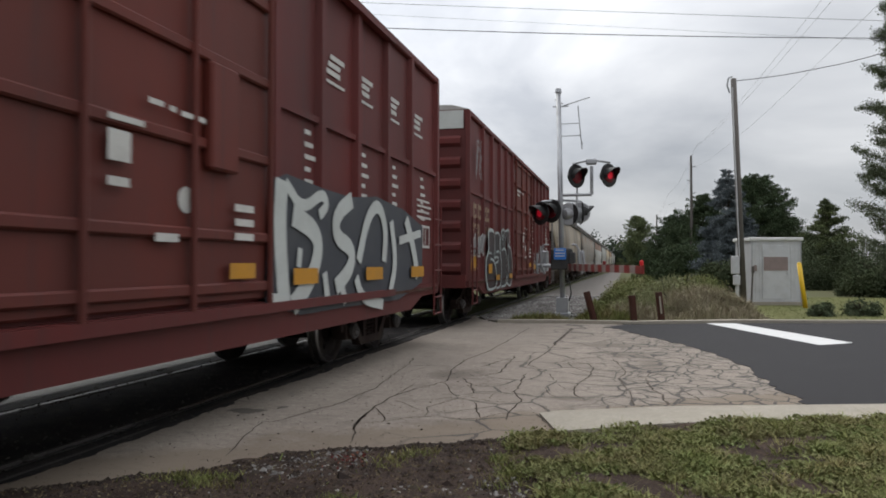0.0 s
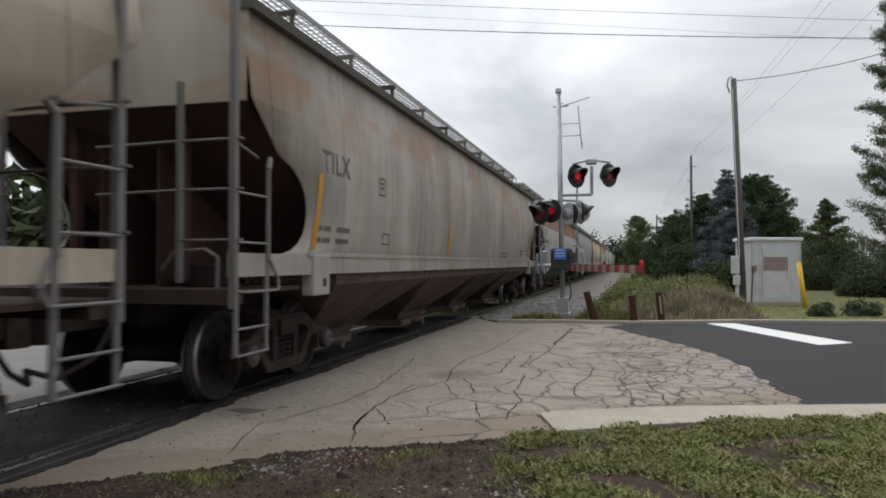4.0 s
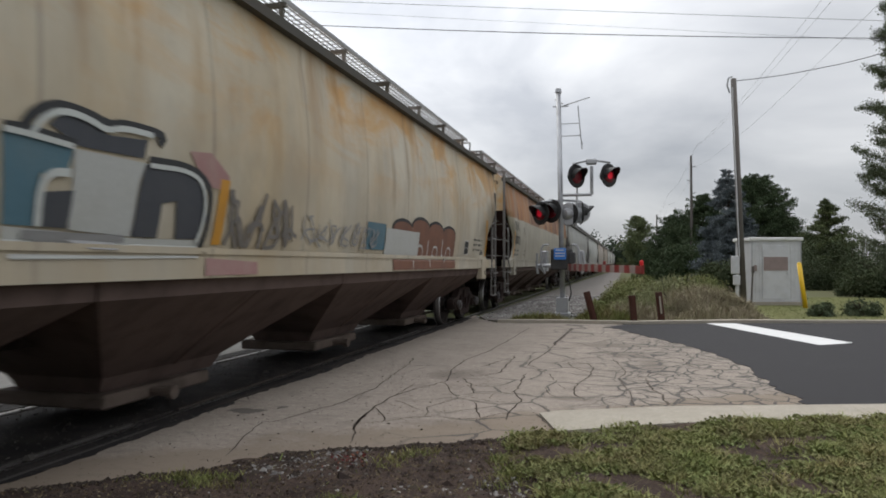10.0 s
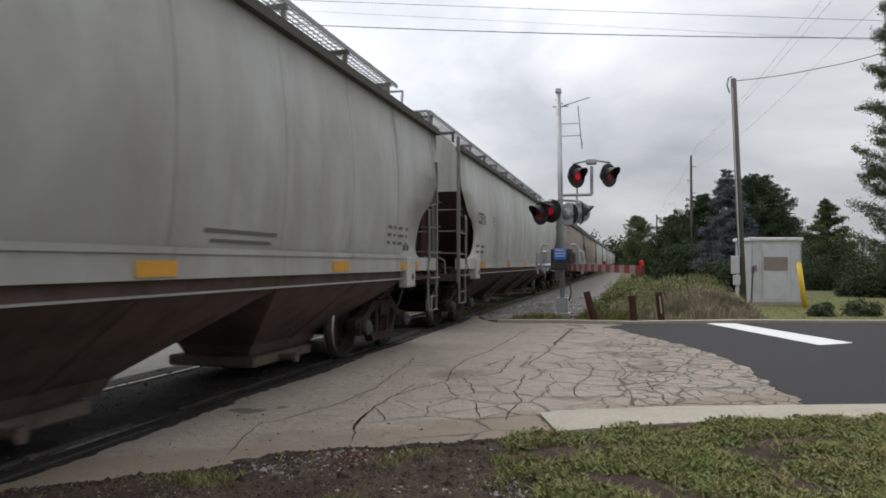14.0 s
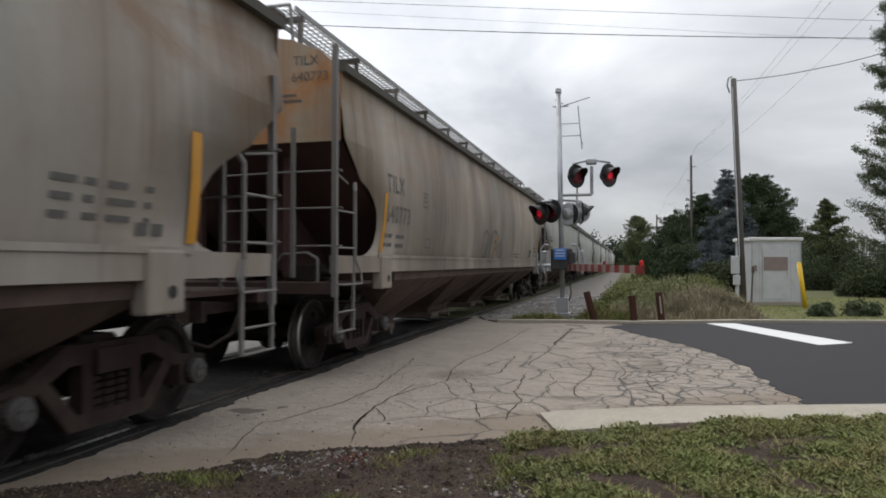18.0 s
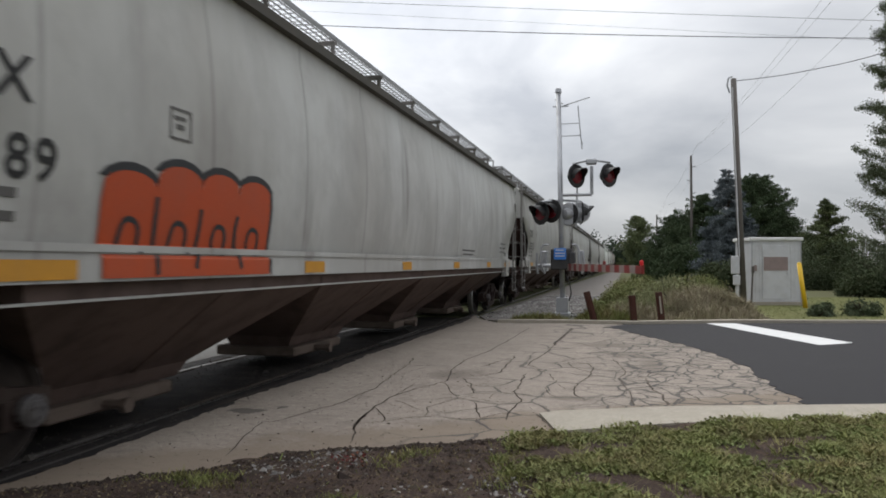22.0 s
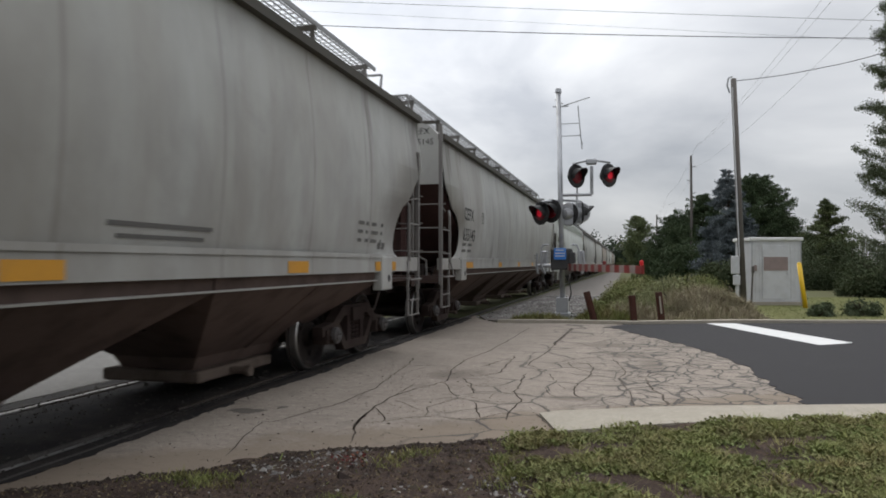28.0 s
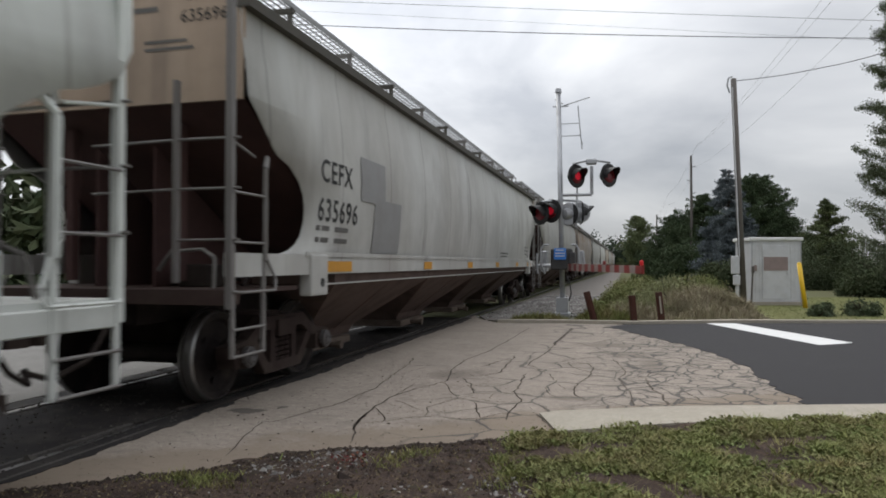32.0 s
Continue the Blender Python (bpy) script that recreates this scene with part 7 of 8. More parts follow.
sheet([(2.7, 24.0), (4.1, 24.4), (4.05, 25.2), (2.6, 24.8)], -0.03, "shed_path", M_GRAVEL, label="pale gravel patch beside the pole", category="gravel", thick=0.02)

boll = tagged(empty("bollard", pose(5.43, 24.1, 0, 0, -7, 0)), "yellow steel bollard beside the shed", "bollard")
part("tube", rods(((0, 0, -0.1), (0, 0, 1.36), 0.07, 0.07, 16)), M_BOLLARD, boll, smooth=True)
part("cap", lathe(bmesh.new(), [(1.36, 0.07), (1.39, 0.055), (1.405, 0.02)], "z", 16), M_BOLLARD, boll)
sb = part("service_post", rods(((0, 0, 0), (0.06, 0, 1.2), 0.03), ((0.06, -0.02, 1.1), (0.06, -0.02, 1.32), 0.05)), M_WOOD)
sb.location = (3.98, 24.9, -0.06)
tagged(sb, "thin dark post beside the shed", "post")

# wires


def wire(name, pts, r, material, label):
    bm = bmesh.new()
    p = [Vector(q) for q in pts]
    out = []
    for i in range(len(p) - 1):
        a, b = p[max(i - 1, 0)], p[i]
        c, d = p[i + 1], p[min(i + 2, len(p) - 1)]
        for k in range(8):
            t = k / 8
            out.append(0.5 * (2 * b + (c - a) * t + (2 * a - 5 * b + 4 * c - d) * t * t + (3 * b - a - 3 * c + d) * t ** 3))
    out.append(p[-1])
    rings = []
    for i, q in enumerate(out):
        turn = (out[min(i + 1, len(out) - 1)] - out[max(i - 1, 0)]).to_track_quat("Z", "Y")
        rings.append([bm.verts.new(q + turn @ Vector((r * math.cos(1.25664 * k), r * math.sin(1.25664 * k), 0))) for k in range(5)])
    for a, b in zip(rings, rings[1:]):
        for k in range(5):
            bm.faces.new((a[k], a[(k + 1) % 5], b[(k + 1) % 5], b[k]))
    return tagged(part(name, bm, material), label, "overhead wire")


def span(x0, x1, depth, z_of, r, material, label):
    """A wire that hangs across the road, square to the way the camera looks."""
    f = Vector((-math.sin(radians(14.8)), math.cos(radians(14.8)), 0))
    pts = []
    for k in range(9):
        u = x0 + (x1 - x0) * k / 8
        pts.append(f * depth + ROAD * u + Vector((0, 0, z_of(u))))
    wire("overhead_wire", pts, r, material, label)


# (height at three places across) parabola through them
def parabola(a, b, c):
    q = np.polyfit([a[0], b[0], c[0]], [a[1], b[1], c[1]], 2)
    return lambda u: float(np.polyval(q, u))


D0 = 26.0
span(-30, 24, D0, parabola((-4.34, 10.31), (4.6, 10.01), (16.5, 9.84)), 0.016, M_WIRE, "black overhead cable across the road")
span(-30, 24, D0, parabola((-3.07, 11.19), (4.6, 10.91), (16.5, 10.50)), 0.009, M_WIRE_GREY, "thin overhead cable across the road")
span(-30, 24, D0, parabola((1.62, 10.52), (5.66, 10.31), (9.49, 10.11)), 0.005, M_WIRE_GREY, "very thin overhead cable across the road")
wire("overhead_wire", [(3.42, 24.2, 7.30), (5.4, 24.6, 7.55), (8.3, 25.3, 8.25), (12.5, 26.2, 9.9)], 0.012, M_WIRE, "service cable sagging from the pole")

# distant pole line beside the railway
for x, y, top in ((5.48, 64.0, 10.75), (4.2, 104.0, 8.3)):
    p = tagged(empty("utility_pole", pose(x, y, 0)), "tall bare distant utility pole with side insulators", "utility pole", "distant poles")
    part("shaft", rods(((0, 0, -0.1), (0.0, 0, top), 0.15, 0.09, 10)), M_WOOD, p)
    for z, s in ((top - 1.0, 1), (top - 2.2, -1), (top - 3.3, 1)):
        part("insulator", rods(((0, 0, z), (0.35 * s, 0, z + 0.06), 0.05)), M_STEEL, p)
for x, z in ((6.5, 11.4), (7.0, 11.4), (6.8, 9.65)):
    pts = []
    for a, b in ((-20.0, 64.0), (64.0, 104.0), (104.0, 160.0)):
        for k in range(8):
            t = k / 8
            pts.append((x + (5.65 - x) * max(0.0, min((a + (b - a) * t) / 64.0, 1.0)) * 0.8, a + (b - a) * t, z - 5.6 * t * (1 - t) * (b - a) / 84.0))
    wire("overhead_wire", pts, 0.005, M_WIRE_GREY, "thin line wire along the railway")

# ---- plants ----


def conifer(x, y, h, r, material, seed, n=2600, size=0.5, label="", category="tree", ragged=0.25, start=0.03, droop=0.15, power=0.8):
    t = tagged(empty("conifer_tree", pose(x, y, -0.06)), label, category)
    part("trunk", rods(((0, 0, 0), (0.05, 0, h * 0.97), max(0.08, h * 0.022), 0.02, 9)), M_BARK, t)
    g = np.random.default_rng(seed)
    limbs = int(60 + h * 14)
    pts, sz = [], []
    bm = bmesh.new()
    per = n / limbs
    for w in range(limbs):
        f = start + (1 - start) * g.uniform(0, 0.985) ** 1.15
        z = h * f
        reach = r * (1 - f) ** power
        a = g.uniform(0, 6.28)
        L = max(reach * g.uniform(1 - ragged * 1.6, 1 + ragged), 0.12)
        tip = np.array([math.cos(a) * L, math.sin(a) * L, -droop * L + g.uniform(-0.25, 0.25)])
        rod(bm, (0, 0, z), (tip[0] * 0.8, tip[1] * 0.8, z + tip[2] * 0.8), 0.03, 0.008, 4, False)
        k = max(3, int(per * (0.35 + 1.3 * L / max(r, 0.1))))
        s = g.uniform(0.1, 1.0, (k, 1)) ** 0.65
        p = np.array([[0, 0, z]]) + tip[None] * s + g.normal(size=(k, 3)) * np.array([[0.15, 0.15, 0.09]]) * (0.4 + L * 0.45)
        pts.append(p)
        sz.append(np.full(k, size * (0.7 + 0.4 * L / max(r, 0.1))))
    part("branch_frame", bm, M_BARK, t)
    part("crown", blades(np.concatenate(pts), np.concatenate(sz), material, "crown", aspect=0.5), material, t)
    return t


def bushy(name, x, y, rx, ry, h, material, seed, n=900, size=0.22, label="", category="shrub", z0=0.0, gaps=0.25):
    t = tagged(empty(name, pose(x, y, -0.06 + z0)), label, category)
    g = np.random.default_rng(seed)
    bm = bmesh.new()
    for k in range(7):
        a = g.uniform(0, 6.28)
        rod(bm, (0, 0, 0), (math.cos(a) * rx * 0.5, math.sin(a) * ry * 0.5, h * g.uniform(0.5, 0.8)), max(0.015, h * 0.012), 0.01, 5, False)
    part("stems", bm, M_BARK, t)
    lumps = g.normal(size=(26, 3))
    lumps /= np.linalg.norm(lumps, axis=1)[:, None]
    lumps[:, 2] = np.abs(lumps[:, 2])
    lumps *= g.uniform(0.45, 0.95, (26, 1))
    who = g.integers(0, 26, n)
    d = g.normal(size=(n, 3))
    d /= np.linalg.norm(d, axis=1)[:, None]
    p = lumps[who] + d * g.uniform(0.15, 0.30 + gaps * 0.2, (n, 1))
    p = p * np.array([[rx, ry, h * 0.85]])
    p[:, 2] = np.abs(p[:, 2]) + 0.03
    part("crown", blades(p, size, material, "crown", aspect=0.55), material, t)
    return t


conifer(6.4, 48.5, 7.6, 2.55, M_SPRUCE, 3, 44000, 0.15, "blue-grey spruce tree behind the pole", droop=0.25, power=0.62, ragged=0.16)


def ball(g, k):
    """Points in a soft ball without stragglers."""
    d = g.normal(size=(k, 3))
    return d / np.linalg.norm(d, axis=1)[:, None] * g.uniform(0, 1, (k, 1)) ** 0.45


def pine(x, y, h, r, material, seed, n, size, label, clumps=46, low=0.12, flat=0.8, spread=0.62, lean=0.0, taper=0.5):
    """A broad pine: limbs that end in flattened clumps of needles inside an uneven egg-shaped outline."""
    t = tagged(empty("pine_tree", pose(x, y, -0.06)), label, "tree")
    part("trunk", rods(((0, 0, 0), (lean, 0, h * 0.95), max(0.1, h * 0.02), 0.03, 9)), M_BARK, t)
    g = np.random.default_rng(seed)
    bm = bmesh.new()
    pts = []
    clumps = clumps * 3
    for c in range(clumps):
        f = low + (1 - low) * (c + g.uniform(0, 1)) / clumps
        wide = r * max(0.03, 1 - ((f - 0.33) / 0.68) ** 2) ** taper * (0.9 + 0.2 * math.sin(c * 1.7))
        a = g.uniform(0, 6.28)
        d = wide * g.uniform(0.25, 0.92)
        q = np.array([math.cos(a) * d + lean * f, math.sin(a) * d, h * f])
        rod(bm, (lean * f, 0, max(q[2] - 0.35 * d, 0.3)), tuple(q), 0.05, 0.012, 4, False)
        s = spread * (0.55 + 0.35 * wide)
        # a clump is a handful of sprays that lean outwards and up
        for j in range(5):
            b = q + ball(g, 1)[0] * s * np.array([1, 1, flat])
            out = np.array([math.cos(a) + 0.5 * g.normal(), math.sin(a) + 0.5 * g.normal(), 0.45]) * s * 0.7
            k = n // clumps // 5
            w = g.uniform(-0.4, 1, (k, 1))
            pts.append(b + out * w + ball(g, k) * s * 0.55 * (1.1 - 0.7 * np.abs(w)) * np.array([[1, 1, 0.7]]))
    part("branch_frame", bm, M_BARK, t)
    p = np.concatenate(pts)
    p[:, 2] = np.abs(p[:, 2])
    part("crown", blades(p, size, material, "crown", aspect=0.4), material, t)
    return t


def tall_pine(x, y, h, r, material, seed, label, limbs=120, per=1150, size=0.12, low=0.04):
    """A tall pine: whorled limbs that rise to their tips, hung with side sprays of needles."""
    t = tagged(empty("pine_tree", pose(x, y, -0.06)), label, "tree")
    part("trunk", rods(((0, 0, 0), (0, 0, h), 0.26, 0.04, 10)), M_BARK, t)
    g = np.random.default_rng(seed)
    bm = bmesh.new()
    pts = []
    for c in range(limbs):
        f = low + (0.98 - low) * (c + g.uniform(0, 0.6)) / limbs
        a = c * 2.4 + g.uniform(-0.3, 0.3)
        L = r * (1 - f) ** 0.75 * g.uniform(0.5, 1.1)
        rise = g.uniform(0.05, 0.55)
        d = np.array([math.cos(a), math.sin(a), 0.0])
        side = np.array([-math.sin(a), math.cos(a), 0.0])
        at = lambda s: np.array([0, 0, h * f]) + d * L * s + np.array([0, 0, 1]) * L * (rise * s ** 2 - 0.10 * s)
        rod(bm, tuple(at(0)), tuple(at(0.55)), 0.06, 0.03, 5, False)
        rod(bm, tuple(at(0.55)), tuple(at(0.98)), 0.03, 0.008, 4, False)
        sprays = 16
        for j in range(sprays):
            s = 0.22 + 0.78 * (j + g.uniform(0, 1)) / sprays
            out = (side * (1 if j % 2 else -1) * g.uniform(0.3, 1.0) + d * 0.9 + np.array([0, 0, g.uniform(-0.25, 0.9)])) * (0.26 + 0.42 * (1 - s))
            b = at(s)
            rod(bm, tuple(b), tuple(b + out * 0.9), 0.012, 0.005, 3, False)
            k = per // sprays
            w = g.uniform(0.1, 1, (k, 1))
            pts.append(b + out * w + ball(g, k) * g.uniform(0.13, 0.34))
    part("branch_frame", bm, M_BARK, t)
    part("crown", blades(np.concatenate(pts), size, material, "crown", aspect=0.3), material, t)
    return t


pine(10.7, 63.5, 8.6, 3.7, M_PINE, 4, 52000, 0.19, "tall dark green pine behind the spruce", clumps=52, taper=0.62)
pine(12.6, 66.0, 6.0, 2.2, M_PINE, 5, 30000, 0.19, "broad dark green pine", clumps=36)
pine(6.6, 66.0, 7.3, 3.1, M_PINE, 6, 44000, 0.19, "dark green pine beside the railway", clumps=44, taper=0.75)
pine(4.5, 68.0, 5.6, 2.6, M_PINE, 8, 30000, 0.19, "dark green pine at the railway's edge", clumps=36)
pine(1.2, 78.0, 6.3, 1.7, M_LIGHTLEAF, 7, 20000, 0.19, "bushy green tree at the railway's edge", clumps=26)
conifer(13.9, 55.3, 5.9, 2.2, M_CEDAR, 9, 36000, 0.15, "upright green cedar behind the lawn", power=0.60, ragged=0.30, droop=-0.25)
tall_pine(12.3, 34.6, 17.5, 3.6, M_TALL, 10, "tall ragged pine at the edge of the lawn")
for k, (x, y, rx, ry, h) in enumerate(((3.6, 58.0, 1.8, 1.4, 3.6), (5.4, 57.0, 1.8, 1.4, 3.4), (7.6, 56.0, 2.0, 1.4, 3.4), (9.6, 58.0, 2.0, 1.4, 3.6), (11.6, 58.0, 2.2, 1.4, 3.6), (1.9, 66.0, 1.5, 1.2, 2.8), (16.0, 60.0, 3.0, 2.0, 4.2))):
    bushy("shrub", x, y, rx, ry, h, M_PINE, 240 + k, 7000, 0.17, "dark green undergrowth below the pines")
for k, (x, y, rx, ry, h) in enumerate(((11.0, 50.0, 1.8, 1.4, 3.2), (12.3, 44.0, 2.4, 1.5, 3.0), (14.0, 40.0, 2.6, 1.6, 3.4), (11.5, 36.5, 1.8, 1.2, 2.4), (10.0, 33.0, 1.3, 1.0, 1.6), (15.5, 46.0, 3.0, 2.0, 4.0), (12.2, 31.0, 2.2, 1.4, 2.6),
                                     (16.5, 36.0, 3.0, 2.0, 4.4), (9.2, 41.0, 1.6, 1.2, 2.0), (4.3, 37.0, 1.3, 1.0, 1.9), (5.9, 40.0, 1.6, 1.0, 1.6))):
    bushy("shrub", x, y, rx, ry, h, M_SHRUB, 40 + k, 8000, 0.12, "dense dark green shrub at the edge of the lawn")
bushy("shrub", 5.0, 20.6, 0.42, 0.32, 0.42, M_LOWBUSH, 60, 1600, 0.07, "low round grey-green bush in the grass")
bushy("shrub", 6.1, 20.9, 0.50, 0.36, 0.52, M_LOWBUSH, 61, 1800, 0.07, "low round grey-green bush in the grass")
bushy("weed_clump", 0.35, 20.4, 0.7, 0.5, 0.65, M_WEED, 62, 1800, 0.10, "tall grey-green weeds beside the gravel")
bushy("weed_clump", 1.2, 21.2, 0.5, 0.4, 1.25, M_WEED, 63, 900, 0.09, "tall grey-green weeds beside the gravel")
for k, (x, y, r, h) in enumerate(((-0.55, 21.0, 0.55, 0.42), (-0.35, 23.2, 0.7, 0.60), (0.1, 25.6, 0.9, 0.75), (0.3, 29.0, 1.1, 0.85), (0.5, 34.0, 1.3, 1.0), (1.2, 24.0, 0.9, 0.8), (2.4, 27.0, 1.2, 0.8), (3.1, 33.0, 1.4, 1.1))):
    bushy("weed_clump", x, y, r, r * 0.9, h, M_CLOVER, 370 + k, 4200, 0.075, "rank green weeds along the gravel", "weeds", gaps=0.6)


def mound(name, material, cx, cy, rx, ry, h, n, seed, label, width=0.008, up=0.55):
    g = np.random.default_rng(seed)
    a, r = g.uniform(0, 6.28, n), np.sqrt(g.uniform(0, 1, n))
    c = np.stack([cx + rx * r * np.cos(a), cy + ry * r * np.sin(a), np.full(n, -0.06)], 1)
    hh = h * np.clip(1.15 - r ** 2, 0.15, 1)
    return tagged(part(name, tufts(c, hh, material, name, width, up), material), label, "grass clump", kind="stuff")


for k, (x, y, r, h, mat) in enumerate(((1.0, 20.6, 0.70, 1.22, M_WEED), (1.75, 20.5, 0.85, 1.02, M_DRY), (2.35, 20.8, 0.8, 0.84, M_DRY), (0.35, 20.3, 0.7, 0.66, M_WEED), (1.35, 19.8, 0.8, 0.86, M_DRY), (2.9, 21.0, 0.6, 0.52, M_DRY), (0.75, 19.7, 0.6, 0.66, M_WEED))):
    bushy("weed_clump", x, y, r, r * 0.7, h * 0.9, mat, 300 + k, 9000, 0.040, "soft mound of tall half-dry weeds beside the road", "weeds", gaps=0.6)
    mound("dry_weeds" if mat == M_DRY else "green_weeds", mat, x, y, r * 1.1, r * 0.8, h * 0.72, 2200, 330 + k, "fine stalks standing in the mound of weeds", 0.0045, 0.55)
mound("dry_weeds", M_DRY, 2.3, 18.6, 1.2, 0.6, 0.40, 1800, 73, "low brown dry grass at the kerb", 0.008, 0.6)
mound("green_weeds", M_GRASS, -0.5, 17.6, 0.8, 0.5, 0.35, 1500, 74, "green weeds round the signal base", 0.010, 0.6)
mound("green_weeds", M_GRASS, -2.0, 16.55, 0.85, 0.40, 0.24, 2600, 75, "short grass at the pavement's edge", 0.008, 0.7)
mound("dry_weeds", M_DRY, 0.2, 17.9, 1.0, 0.5, 0.45, 1600, 76, "brown weeds behind the posts", 0.008, 0.6)


def scatter(poly, n, seed, z=-0.06, dens=None):
    g = np.random.default_rng(seed)
    p = np.array(poly)
    lo, hi = p.min(0), p.max(0)
    out = []
    while len(out) < n:
        q = g.uniform(lo, hi, (n * 2, 2))
        inside = np.zeros(len(q), bool)
        j = len(p) - 1
        for i in range(len(p)):
            cond = ((p[i, 1] > q[:, 1]) != (p[j, 1] > q[:, 1])) & (q[:, 0] < (p[j, 0] - p[i, 0]) * (q[:, 1] - p[i, 1]) / (p[j, 1] - p[i, 1] + 1e-12) + p[i, 0])
            inside ^= cond
            j = i
        q = q[inside]
        if dens is not None:
            keep = [g.uniform() < dens(a, b) for a, b in q]
            q = q[np.array(keep, bool)]
        out += q.tolist()
    out = np.array(out[:n])
    return np.hstack([out, np.full((n, 1), z)])


# verge at the camera's feet
LAWN = [(-0.75, 5.55), (-0.45, 5.62), (0.41, 6.18), (2.17, 6.80), (5.0, 7.5), (5.0, 2.0), (0.2, 2.2), (-0.2, 3.6), (-0.75, 4.6)]
DIRT = [(-3.9, 1.2), (-3.66, 3.36), (-2.72, 4.09), (-2.36, 4.61), (-1.62, 4.98), (-1.04, 5.29), (-0.58, 5.68), (-0.2, 4.8), (0.4, 3.6), (0.8, 1.2)]


def rough_patch(name, inside, z, amp, material, label, step=0.06, spill=0.3, fall=0.10):
    """Uneven earth as real relief; past its plan outline it sinks away in a ragged edge."""
    p = np.array(inside)
    q = np.roll(p, -1, 0)
    lo, hi = p.min(0) - spill, p.max(0) + spill
    nx, ny = ((hi - lo) / step).astype(int)
    X, Y = np.meshgrid(lo[0] + np.arange(nx + 1) * step, lo[1] + np.arange(ny + 1) * step, indexing="ij")
    pts = np.stack([X.ravel(), Y.ravel()], 1)
    dist = np.full(len(pts), 1e9)
    odd = np.zeros(len(pts), bool)
    for a, b in zip(p, q):
        d = b - a
        t = np.clip(((pts - a) @ d) / (d @ d), 0, 1)
        dist = np.minimum(dist, np.linalg.norm(pts - a - t[:, None] * d, axis=1))
        cross = (a[1] > pts[:, 1]) != (b[1] > pts[:, 1])
        odd ^= cross & (pts[:, 0] < (b[0] - a[0]) * (pts[:, 1] - a[1]) / (b[1] - a[1] + 1e-12) + a[0])
    sd = np.where(odd, dist, -dist)
    verts, keep = [], sd > -spill
    for (x, y), s in zip(pts.tolist(), sd.tolist()):
        h = noise.noise((x * 2.1, y * 2.1, 4)) + 0.5 * noise.noise((x * 7, y * 7, 1)) + 0.35 * noise.noise((x * 19, y * 19, 7))
        verts.append((x, y, z + amp * h + fall * min(s, 0.12)))
    faces = []
    for i in range(nx):
        for j in range(ny):
            c = [i * (ny + 1) + j, (i + 1) * (ny + 1) + j, (i + 1) * (ny + 1) + j + 1, i * (ny + 1) + j + 1]
            if all(keep[k] for k in c):
                faces.append(c)
    me = raw(name, verts, faces, material)
    for f in me.polygons:
        f.use_smooth = True
    return tagged(part(name, me, material), label, "ground", kind="structure")




def on_relief(c, z, amp, lift=-0.012):
    """Set scattered points on the uneven earth."""
    for p in c:
        x, y = p[0], p[1]
        p[2] = z + amp * (noise.noise((x * 2.1, y * 2.1, 4)) + 0.5 * noise.noise((x * 7, y * 7, 1)) + 0.35 * noise.noise((x * 19, y * 19, 7))) + lift
    return c


rough_patch("bare_verge", DIRT, -0.004, 0.018, M_DIRT, "bare brown earth with gravel and dead leaves")
rough_patch("lawn_verge", LAWN, 0.020, 0.022, M_DIRT, "uneven turf of the verge beside the kerb", spill=0.15, fall=0.25)


def lawn_dens(x, y):
    return 0.03 + 0.97 * max(0.0, min(1.0, 0.34 + 0.22 * x + 2.4 * noise.noise((x * 1.5, y * 2.2, 3.0))))


NEAR_LAWN = [(-0.80, 5.30), (-0.45, 5.50), (0.41, 6.04), (2.17, 6.68), (3.7, 7.06), (3.4, 4.3), (0.4, 3.5), (-0.2, 3.6), (-0.80, 4.5)]


def clumped(poly, clumps, per, spread, seed, dens, z, amp, lift=-0.012):
    """Grass roots gathered in round clumps."""
    g = np.random.default_rng(seed)
    c = scatter(poly, clumps, seed, 0, dens)
    k = g.integers(0, clumps, clumps * per)
    s = spread * g.uniform(0.5, 1.5, clumps)
    p = c[k] + g.normal(size=(len(k), 3)) * s[k][:, None] * np.array([[1, 1, 0]])
    hh = np.clip(1.25 - np.linalg.norm(p - c[k], axis=1) / (2.2 * s[k]), 0.35, 1.2) * g.uniform(0.6, 1.35, clumps)[k]
    return on_relief(p, z, amp, lift), hh


roots, tall = clumped(NEAR_LAWN, 1500, 75, 0.055, 81, lawn_dens, 0.032, 0.022)
tagged(part("grass", tufts(roots, tall * 0.070, M_GRASS, "grass", 0.0050, 1.6), M_GRASS), "short lush green grass in clumps on the verge", "grass", kind="stuff")
tagged(part("grass", tufts(on_relief(scatter(NEAR_LAWN, 9000, 89, 0, lawn_dens), 0.032, 0.022), 0.05, M_GRASS, "grass", 0.0042, 1.2), M_GRASS), "thin green grass on the verge", "grass", kind="stuff")
roots, tall = clumped(NEAR_LAWN, 1000, 60, 0.055, 82, lawn_dens, 0.032, 0.022, 0.02)
roots[:, 2] += tall * 0.03
tagged(part("clover", blades(roots, 0.036, M_CLOVER, "clover", 0.15, 0.6), M_CLOVER), "broad-leaved green weeds among the grass", "grass", kind="stuff")
tagged(part("dead_grass", tufts(on_relief(scatter(LAWN, 5000, 90, 0), 0.032, 0.022), 0.05, M_STRAW, "dead_grass", 0.003, 1.6), M_STRAW), "brown dead grass stalks in the turf", "grass", kind="stuff")
SOIL = [(-3.9, 1.2), (-3.66, 3.30), (-2.72, 4.02), (-2.36, 4.54), (-1.62, 4.92), (-1.04, 5.23), (-0.58, 5.60), (-0.2, 4.8), (0.4, 3.6), (0.8, 2.5)]
